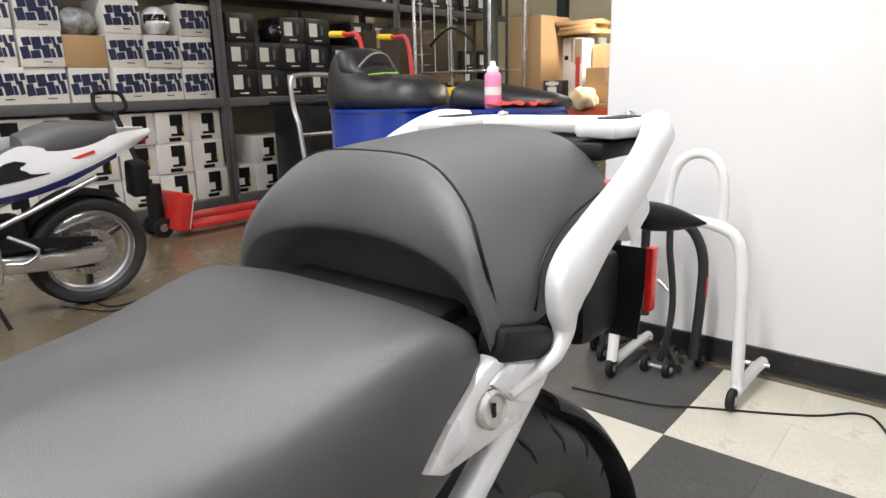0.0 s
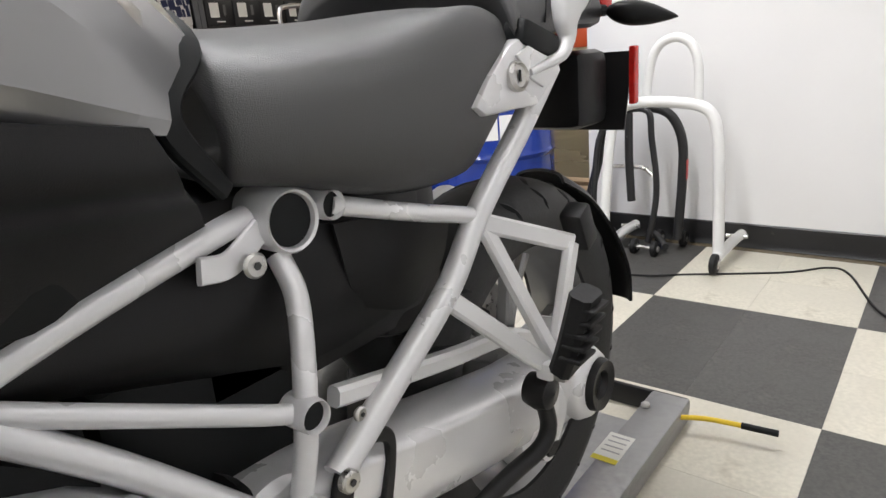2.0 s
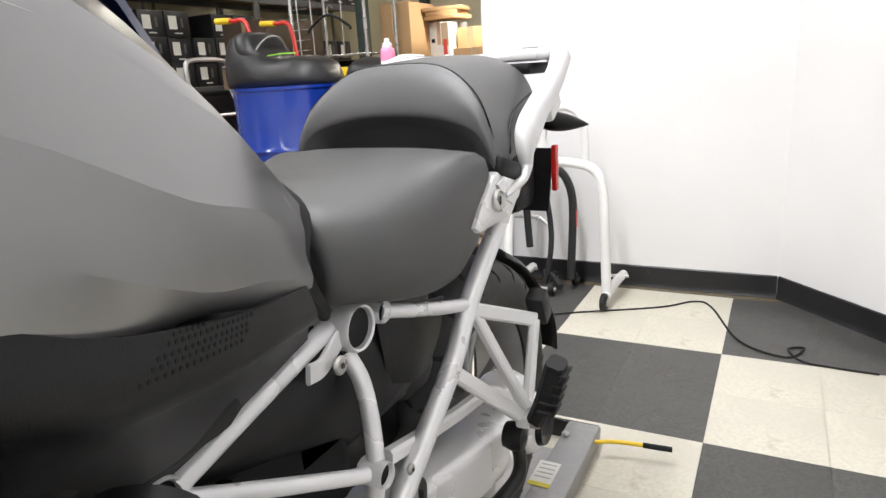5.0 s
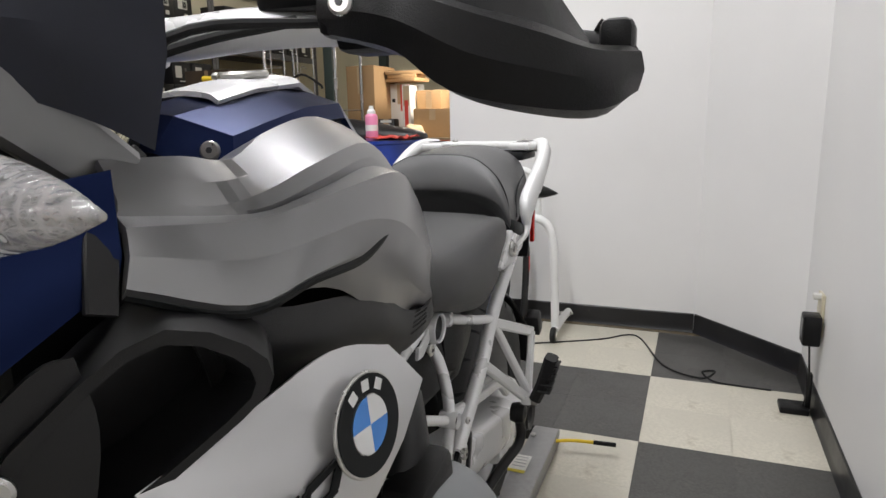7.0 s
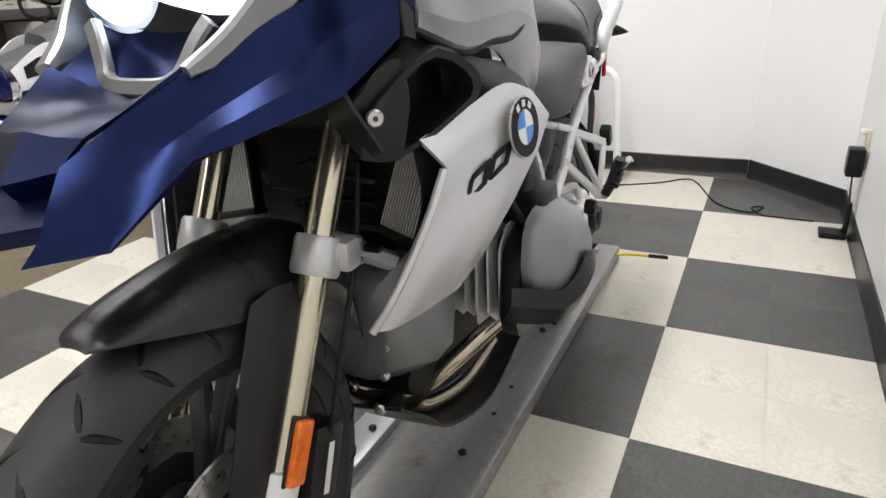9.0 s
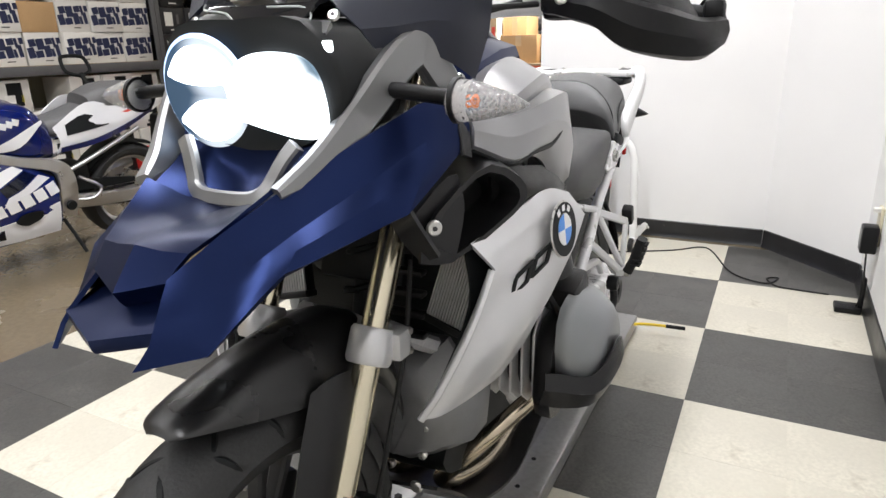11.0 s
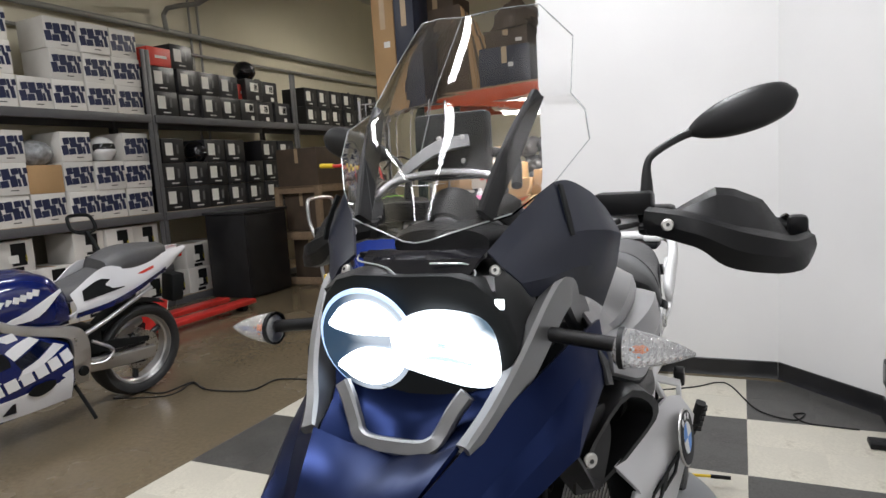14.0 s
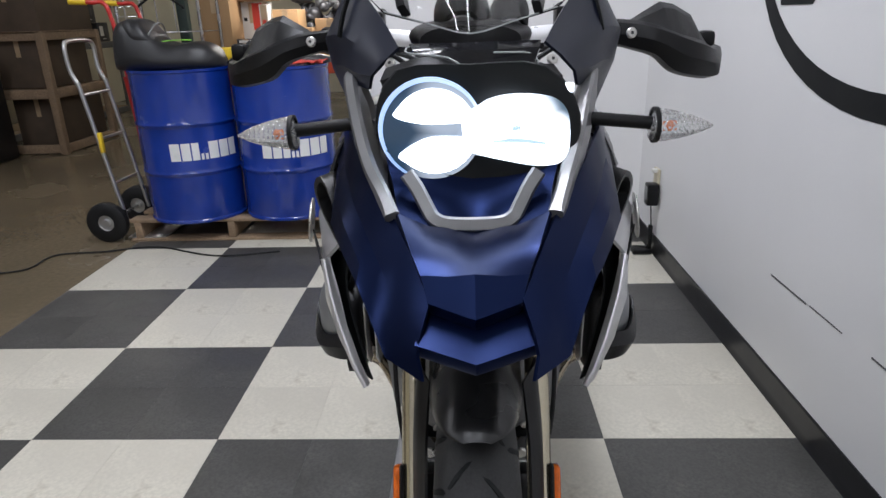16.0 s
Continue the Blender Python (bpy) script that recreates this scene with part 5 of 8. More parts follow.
    # gearbox side
    gb = bp("gearbox_case", loft(B(), k([[(u, -2.55 + (y + 2.55) * f, .54 + (z - .54) * f) for y, z in ((-2.72, .42), (-2.73, .58), (-2.66, .64), (-2.57, .62), (-2.51, .56), (-2.5, .45), (-2.54, .38), (-2.64, .37))] for u, f in ((.02, 1), (.11, 1), (.13, .93), (.136, .8))]), 3, 2), CASTL, "cast aluminium gearbox case", smooth=35)
    part("case_flange", ribbon(B(), [P(s * .136, -2.648, .665), P(s * .142, -2.628, .6), P(s * .142, -2.618, .53), P(s * .138, -2.612, .46), P(s * .13, -2.605, .4)], .014, .014, (1, 0, 0)), CASTL, gb, "bolted case flange")
    for y, z in ((-2.646, .66), (-2.632, .618), (-2.622, .57), (-2.618, .52), (-2.613, .465)):
        part("flange_bolt", disc(B(), P(s * .148, y, z), (s, 0, 0), .0075, .007, .002, 6), BOLT, gb)
    part("case_neck", tube(B(), [P(s * .1, -2.66, .625), P(s * .118, -2.61, .597), P(s * .126, -2.55, .572), P(s * .12, -2.525, .562)], [.042, .034, .028, .02], 18, 4), CASTL, gb)
    part("case_neck", tube(B(), [P(s * .11, -2.62, .52), P(s * .122, -2.55, .515), P(s * .126, -2.525, .51), P(s * .122, -2.505, .508)], [.034, .03, .026, .016], 18, 4), CASTL, gb)
    part("case_neck", tube(B(), [P(s * .1, -2.61, .44), P(s * .118, -2.55, .435), P(s * .12, -2.51, .445)], [.04, .032, .02], 18, 4), CASTL, gb)
    for y0, z0, y1, z1, h in ((-2.61, .58, -2.53, .535, .016), (-2.6, .55, -2.55, .48, .014), (-2.6, .49, -2.52, .54, .014), (-2.6, .45, -2.52, .475, .014), (-2.58, .5, -2.57, .41, .012)):
        part("case_rib", ribbon(B(), [P(s * .134, y0, z0), P(s * .146, (y0 + y1) / 2, (z0 + z1) / 2), P(s * .134, y1, z1)], .02, h * .6, (1, 0, 0), 3), CASTL, gb)
    bm = lathe(B(), [(.0001, 0), (.03, 0), (.032, .006), (.026, .012), (.012, .014), (.0001, .014)], axis(P(s * .136, -2.565, .56), (s, .1, .1)), 28)
    part("case_cap", bm, CASTL, gb)
    for y, z in ((-2.6, .61), (-2.545, .59), (-2.515, .55), (-2.51, .49), (-2.52, .44), (-2.56, .4), (-2.55, .53)):
        part("case_boss", disc(B(), P(s * .126, y, z), (s, 0, 0), .013, .014, .003, 16), CASTL, gb)
        part("case_bolt", disc(B(), P(s * .14, y, z), (s, 0, 0), .0065, .006, .002, 6), BOLT, gb)

both(tank_side)
DARKCAST = material("grey_cast_cover", (0.2, 0.2, 0.205), 0.45, 0.5, vary=0.15, size=18, bump=0.2, bump_size=300)
# block coloured black to stand for the shaded gaps round the engine
eng = bp("engine_block", loft(B(), [[(-.11, y, z0), (-.125, y, (z0 + z1) / 2), (-.1, y, z1), (0, y, z1 + .02), (.1, y, z1), (.125, y, (z0 + z1) / 2), (.11, y, z0), (0, y, z0 - .01)] for y, z0, z1 in ((-3.0, .44, .58), (-2.97, .40, .62), (-2.86, .36, .66), (-2.7, .32, .7), (-2.55, .32, .66))], 3, 1), INKK, "boxer engine block coloured black for the shade around it", smooth=30)
part("front_cover", loft(B(), [[(u * f, y, .52 + (z - .52) * f) for u, z in ((-.1, .455), (-.165, .5), (-.175, .6), (-.12, .685), (.12, .685), (.175, .6), (.165, .5), (.1, .455))] for y, f in ((-2.93, 1.0), (-2.99, 1.0), (-3.05, .72), (-3.056, .6))], 1, 1), DARKCAST, eng, "cast engine front cover")
for a_ in range(8):
    an = a_ * math.pi / 4 + .3
    part("cover_bolt", disc(B(), P(.11 * math.cos(an), -3.043, .522 + .075 * math.sin(an)), (0, -1, 0), .008, .012, .002, 8), BOLT, eng)
for u_ in (-.06, .0, .06):
    part("cover_rib", box(B(), P(u_, -3.05, .52), (.008, .012, .1), .003, pose(0, 0, 0, 0, 25, 0)), DARKCAST, eng)
for i in range(5):
    bp("baffle_rib", box(B(), P(.085, -3.06, .72 + .035 * i), (.07, .02, .01), .004), DARKP)
# added black sheet: the shade behind the forks as a solid
bp("engine_shade_panel", box(B(), P(0, -2.965, .76), (.36, .03, .3), .012), INKK, "black sheet standing in for the shade behind the forks")
bp("bash_plate", sheet(B(), [[(-.13, -3.06, .44), (0, -3.07, .43), (.13, -3.06, .44)], [(-.14, -2.99, .38), (0, -3.0, .37), (.14, -2.99, .38)], [(-.14, -2.9, .3), (0, -2.9, .29), (.14, -2.9, .3)], [(-.14, -2.7, .235), (0, -2.7, .23), (.14, -2.7, .235)], [(-.12, -2.45, .25), (0, -2.45, .25), (.12, -2.45, .25)]], .006, 4), DARKP, "black engine guard plate", smooth=60)
# plain black boxes fill the dark inside under the tank
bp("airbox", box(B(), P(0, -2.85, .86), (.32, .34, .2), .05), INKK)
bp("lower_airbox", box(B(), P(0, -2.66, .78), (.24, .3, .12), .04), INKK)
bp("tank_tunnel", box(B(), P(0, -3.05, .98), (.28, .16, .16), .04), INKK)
# added black box: hides the floor where the gearbox gap is in shade
bp("gearbox_core", box(B(), P(0, -2.44, .53), (.17, .2, .27), .03), INKK, "black filler box standing in for the shade behind the gearbox")
bp("silencer", tube(B(), [P(-.1, -2.3, .33), P(-.15, -2.1, .42), P(-.19, -1.9, .52), P(-.2, -1.72, .58)], [.04, .06, .065, .06], 24, 4), ALU, "brushed steel silencer")

# ---- front end ----
def fork(s):
    a, b = Vector((.1, -2.98, 1.16)), Vector((.1, -3.313, .505))
    d = (b - a).normalized()
    q = lambda t: P(s * .1, *(a + d * t)[1:])
    L = (b - a).length
    fk = bp("fork_leg", tube(B(), [q(0), q(L + .0)], .0195, 18, 1), GOLD, "polished champagne fork tube")
    part("lower_leg", tube(B(), [q(L - .005), q(L + .05), q(L + .09), q(L + .12)], [.027, .026, .025, .026], 16, 3), CASTW, fk, "silver lower fork leg")
    c = q((.757 - 1.16) / d.z)
    bm = lathe(B(), [(.02, -.026), (.03, -.026), (.033, -.02), (.033, .02), (.03, .026), (.02, .026)], axis(c, (0, d.y, d.z)), 28, True)
    cl = part("fork_clamp", bm, CASTL, fk, "light cast fork clamp")
    for k in (-.015, .015):
        part("clamp_bolt", disc(B(), c + Vector((s * .04, .03, k)), (s * .3, 1, 0), .006, .01, .002, 8), BOLT, fk)
    part("clamp_lug", box(B(), c + Vector((s * .03, .022, 0)), (.03, .035, .044), .007), CASTL, fk)
    rf = q(L - .035)
    part("reflector", box(B(), rf + Vector((s * .026, -.004, .0)), (.012, .03, .085), .004, pose(0, 0, 0, -27, 0, 0)), LENSAMB, fk, "amber fork reflector")
    part("reflector_back", box(B(), rf + Vector((s * .019, -.004, .0)), (.006, .034, .09), .003, pose(0, 0, 0, -27, 0, 0)), DARKP, fk)
    # blade from the fender down the front of the leg
    bp("fork_shield", sheet(B(), [[(s * .07, -3.285, .726), (s * .086, -3.262, .742), (s * .092, -3.236, .742)], [(s * .076, -3.327, .655), (s * .095, -3.29, .668), (s * .098, -3.226, .655)], [(s * .078, -3.36, .57), (s * .098, -3.325, .572), (s * .096, -3.268, .575)], [(s * .077, -3.388, .5), (s * .096, -3.357, .482), (s * .093, -3.305, .49)], [(s * .078, -3.4, .45), (s * .09, -3.38, .43), (s * .09, -3.335, .43)]], .005, 4), DARKP, "black fork shield", None, 50)
    bp("brake_hose", tube(B(), [P(s * .12, -3.1, .86), P(s * .135, -3.15, .75), P(s * .13, -3.2, .62), P(s * .11, -3.22, .5)], .004, 8, 5), RUBBER)
    return q


both(fork)
bp("fork_bridge", ribbon(B(), [P(-.11, -3.165, .74), P(-.05, -3.14, .75), P(0, -3.13, .755), P(.05, -3.14, .75), P(.11, -3.165, .74)], .03, .04, (0, 0, 1)), CASTL, "light cast fork bridge")
bp("upper_bridge", box(B(), P(0, -3.0, 1.14), (.25, .06, .03), .01), GREYM)
bp("lever_arm", ribbon(B(), [P(-.06, -3.13, .76), P(-.1, -2.98, .66), P(-.1, -2.86, .6)], .03, .03), CASTING)
bp("lever_arm", ribbon(B(), [P(.06, -3.13, .76), P(.1, -2.98, .66), P(.1, -2.86, .6)], .03, .03), CASTING)
sp = bp("front_spring", tube(B(), [P(0, -3.06, .72), P(0, -2.99, .98)], .02, 12, 1), INKK, "front strut with coil spring")
part("coil", tube(B(), [P(.034 * math.cos(a), -3.055 + .0058 * a / 2.2 + .034 * math.sin(a), .74 + .0215 * a / 2.2) for a in (k * .5 for k in range(50))], .0055, 6, 1), INKK, sp)
# black filler box imitates the shaded space between the forks
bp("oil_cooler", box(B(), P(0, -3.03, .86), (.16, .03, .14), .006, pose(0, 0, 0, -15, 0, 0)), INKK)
fd_rows = []
for y, w, zc, ze in ((-3.464, .018, .752, .749), (-3.45, .038, .764, .752), (-3.41, .054, .778, .744), (-3.34, .065, .79, .723), (-3.28, .071, .795, .708), (-3.22, .075, .794, .702), (-3.15, .077, .785, .70), (-3.09, .076, .745, .66), (-3.06, .07, .66, .58), (-3.045, .06, .56, .51)):
    d = zc - ze
    fd_rows.append([(-w, y, ze), (-w * .93, y, ze + d * .34), (-w * .62, y, zc - d * .2), (-w * .3, y, zc - d * .02), (0, y, zc), (w * .3, y, zc - d * .02), (w * .62, y, zc - d * .2), (w * .93, y, ze + d * .34), (w, y, ze)])
bp("front_fender", sheet(B(), fd_rows, .004, 4), FENDER, "satin black front fender", smooth=60)

# headlight: dark housing, lit lenses, rim
def lamp_glow(name, spots, dim, colour, peak=1.0):
    """A lit lens: hot spots (u, z, radius) that fade into a dim bluish bowl."""
    m = glowing(name, (1, 1, 1), 1)
    N, L = m.node_tree.nodes, m.node_tree.links
    b = N["Principled BSDF"]
    b.inputs["Roughness"].default_value = 0.08
    b.inputs["Base Color"].default_value = (0.02, 0.035, 0.06, 1)
    co, total = N.new("ShaderNodeTexCoord"), None
    for u, z, r in spots:
        p = N.new("ShaderNodeVectorMath")
        p.operation = "MULTIPLY_ADD"
        p.inputs[1].default_value, p.inputs[2].default_value = (1, 0, 1), (-CX - u, 0, -z)
        ln = N.new("ShaderNodeVectorMath")
        ln.operation = "LENGTH"
        mr = N.new("ShaderNodeMapRange")
        mr.interpolation_type = "SMOOTHSTEP"
        mr.inputs[1].default_value, mr.inputs[2].default_value = r * .5, r
        mr.inputs[3].default_value, mr.inputs[4].default_value = peak, 0
        L.new(co.outputs["Object"], p.inputs[0])
        L.new(p.outputs[0], ln.inputs[0])
        L.new(ln.outputs["Value"], mr.inputs[0])
        if total is None:
            total = mr.outputs[0]
        else:
            ad = N.new("ShaderNodeMath")
            ad.operation = "MAXIMUM"
            L.new(total, ad.inputs[0])
            L.new(mr.outputs[0], ad.inputs[1])
            total = ad.outputs[0]
    mx = N.new("ShaderNodeMix")
    mx.data_type = "RGBA"
    mx.inputs[6].default_value, mx.inputs[7].default_value = (*(v * dim for v in colour), 1), (5, 5.3, 5.6, 1)
    L.new(total, mx.inputs[0])
    L.new(mx.outputs[2], b.inputs["Emission Color"])
    return m


LED = glowing("lit_marker", (0.9, 0.96, 1.0), 6)
LEDR = lamp_glow("lit_round_lens", ((-.03, 1.14, .06), (-.035, 1.065, .06), (.01, 1.106, .05)), .1, (.3, .6, 1.0), .12)
LEDM = lamp_glow("lit_main_lens", ((.052, 1.107, .072), (.095, 1.09, .05), (0, 1.108, .042)), .3, (.55, .8, 1.0))
LEDDIM = glowing("lit_ring", (0.3, 0.55, 1.0), 1.2)
hl = bp("headlight_housing", loft(B(), [[(-.11 * f, y, 1.07), (-.13 * f, y, 1.12), (-.1 * f, y, 1.185), (0, y, 1.19), (.1 * f, y, 1.185), (.145 * f, y, 1.12), (.12 * f, y, 1.06), (0, y, 1.04)] for y, f in ((-3.12, .9), (-3.2, 1.0), (-3.262, 1.0), (-3.272, .96))], 3, 3), INKK, "dark headlight housing with two lit lenses", smooth=50)


def lens_plate(name, pts, y, h, mat_, label=""):
    bm = B()
    plate(bm, catmull([(*p, 0) for p in pts], 5, True) and [tuple(v[:2]) for v in catmull(pts, 5, True)], h, Matrix(((1, 0, 0, CX), (0, -.14, -1, y + 1.11 * .14), (0, 1, 0, 0), (0, 0, 0, 1))))
    return part(name, bm, mat_, hl, label)


def circle(cx, cz, r, a0=0, a1=360, n=14):
    return [(cx + r * math.cos(radians(a0 + (a1 - a0) * k / n)), cz + r * math.sin(radians(a0 + (a1 - a0) * k / n))) for k in range(n)]


lens_plate("lens_ring", circle(-.055, 1.107, .07), -3.272, .004, LEDDIM, "bluish lit ring of the round lens")
lens_plate("round_lens", circle(-.053, 1.106, .0655), -3.277, .004, LEDR, "lit round lens with dark bluish bowl")
lens_plate("upper_reflector", circle(-.05, 1.107, .056, 158, 12, 9) + [(.002, 1.121), (-.03, 1.117), (-.07, 1.118)], -3.282, .003, LED, "lit upper half of the round lens")
lens_plate("lower_reflector", circle(-.05, 1.106, .057, 212, 352, 9) + [(.004, 1.095), (-.035, 1.1), (-.066, 1.096)], -3.282, .003, LED, "lit lower half of the round lens")
part("marker_lamp", box(B(), P(.127, -3.268, 1.158), (.012, .006, .012), .002), LED, hl, "small lit marker lamp")
part("lens_chip", box(B(), P(.058, -3.2885, 1.11), (.011, .002, .006), .0008), LEDDIM, hl, "small light source in the main lens")
part("lens_slit", ribbon(B(), [P(.028, -3.2885, 1.093), P(.06, -3.2885, 1.094), P(.096, -3.2885, 1.089)], .0015, [.002, .006, .003], (0, -1, 0)), LEDDIM, hl, "dim slit across the lit lens")
lens_plate("main_lens", [(-.012, 1.128), (.004, 1.137), (.02, 1.147), (.045, 1.153), (.078, 1.153), (.107, 1.147), (.123, 1.131), (.128, 1.106), (.128, 1.08), (.121, 1.064), (.107, 1.058), (.08, 1.058), (.05, 1.064), (.02, 1.071), (-.004, 1.079), (-.012, 1.1)], -3.28, .005, LEDM, "lit wide main lens")
bp("headlight_brow", sheet(B(), [[(-.12, -3.268, 1.172), (-.06, -3.272, 1.19), (0, -3.268, 1.18), (.06, -3.268, 1.178), (.12, -3.26, 1.172)], [(-.115, -3.24, 1.186), (-.06, -3.245, 1.2), (0, -3.245, 1.19), (.06, -3.245, 1.188), (.11, -3.235, 1.186)]], .01, 5), DARKP, "", None, 50)
bp("glossy_panel", sheet(B(), [[(-.06, -3.256, 1.19), (.01, -3.262, 1.179), (.08, -3.256, 1.182)], [(-.078, -3.232, 1.207), (.008, -3.238, 1.206), (.092, -3.232, 1.208)], [(-.085, -3.205, 1.215), (.005, -3.212, 1.215), (.096, -3.205, 1.216)]], .005, 5, False, True), VISOR, "glossy black panel above the headlight", None, 25)
bp("fairing_top", sheet(B(), [[(-.10, -3.205, 1.212), (0, -3.212, 1.205), (.10, -3.205, 1.212)], [(-.1, -3.12, 1.205), (0, -3.13, 1.2), (.1, -3.12, 1.205)]], .008, 4), DARKP)
# pale colour for tubes that imitate highlights on clear edges
EDGE_GLINT = material("acrylic_edge_glint", (.36, .38, .38), .12, vary=.02)
lip_ = [(-.086, -3.228, 1.212), (-.084, -3.233, 1.204), (-.03, -3.252, 1.198), (.006, -3.264, 1.178), (.08, -3.257, 1.173), (.083, -3.238, 1.199), (.03, -3.248, 1.203)]
bp("visor_edge", tube(B(), [P(*p) for p in lip_], .0014, 6, 3), EDGE_GLINT, "light strip painted as the glint along the visor lip")
bp("mount_arm", ribbon(B(), [P(-.112, -3.09, 1.292), P(-.075, -3.085, 1.325), P(-.03, -3.075, 1.352), P(.02, -3.07, 1.36)], .006, [.012, .018, .02, .018], (0, -1, .2)), GREYM, "grey metal arm of the navigation mount")
for s in (1, -1):
    bolt(P(s * .1085, -3.226, 1.19), (s * .3, -1, .5), .0075)

# grey nose bracket: two arms and a loop under the lamp
def arm(s):
    bp("nose_bracket", ribbon(B(), [P(s * .17, -3.055, 1.092), P(s * .173, -3.1, 1.123), P(s * .176, -3.145, 1.152), P(s * .172, -3.165, 1.152), P(s * .163, -3.195, 1.13), P(s * .148, -3.24, 1.085), P(s * .126, -3.29, 1.036), P(s * .104, -3.347, 1.01)], .02, [.044, .046, .048, .048, .046, .044, .038, .012], (1, -.4, 0), 4), BRACKET, "grey cast nose bracket")


both(arm)
bp("nose_loop", ribbon(B(), [P(-.088, -3.288, 1.052), P(-.075, -3.296, 1.034), P(-.061, -3.306, 1.008), P(-.052, -3.313, .996), P(-.03, -3.317, .989), P(.03, -3.317, .989), P(.052, -3.313, .996), P(.061, -3.306, 1.008), P(.075, -3.296, 1.034), P(.088, -3.288, 1.052)], .014, .02, (0, -1, .3)), BRACKET, "grey nose loop under the headlight")
bp("nose_fill", sheet(B(), [[(-.12, -3.25, 1.07), (0, -3.262, 1.06), (.12, -3.25, 1.07)], [(-.11, -3.276, 1.03), (0, -3.268, 1.01), (.11, -3.276, 1.03)], [(-.1, -3.335, 1.0), (0, -3.305, .965), (.1, -3.335, 1.0)]], .006, 4), BLUE, "dark blue recess under the headlight")
# beak: ridge top, lower lip, blue flanks
bp("beak_top", sheet(B(), [[(-.1, -3.345, 1.01), (-.06, -3.328, .986), (0, -3.316, .975), (.06, -3.328, .986), (.1, -3.345, 1.01)], [(-.077, -3.402, .977), (-.042, -3.406, .974), (0, -3.404, .97), (.042, -3.406, .974), (.077, -3.402, .977)], [(-.063, -3.434, .961), (-.032, -3.441, .962), (0, -3.446, .966), (.032, -3.441, .962), (.063, -3.434, .961)], [(-.053, -3.457, .939), (-.027, -3.467, .933), (0, -3.478, .927), (.027, -3.467, .933), (.053, -3.457, .939)], [(-.05, -3.448, .925), (-.025, -3.457, .919), (0, -3.467, .913), (.025, -3.457, .919), (.05, -3.448, .925)]], .005, 3, False, False, True), BLUE, "dark blue ridged beak", smooth=20)
bp("beak_lip", sheet(B(), [[(-.06, -3.43, .925), (0, -3.45, .915), (.06, -3.43, .925)], [(-.066, -3.472, .906), (0, -3.485, .898), (.066, -3.472, .906)], [(-.068, -3.488, .9), (0, -3.514, .888), (.068, -3.488, .9)], [(-.068, -3.484, .89), (0, -3.508, .878), (.068, -3.484, .89)]], .005, 4, False, False, True), BLUE, "dark blue lower beak", smooth=20)


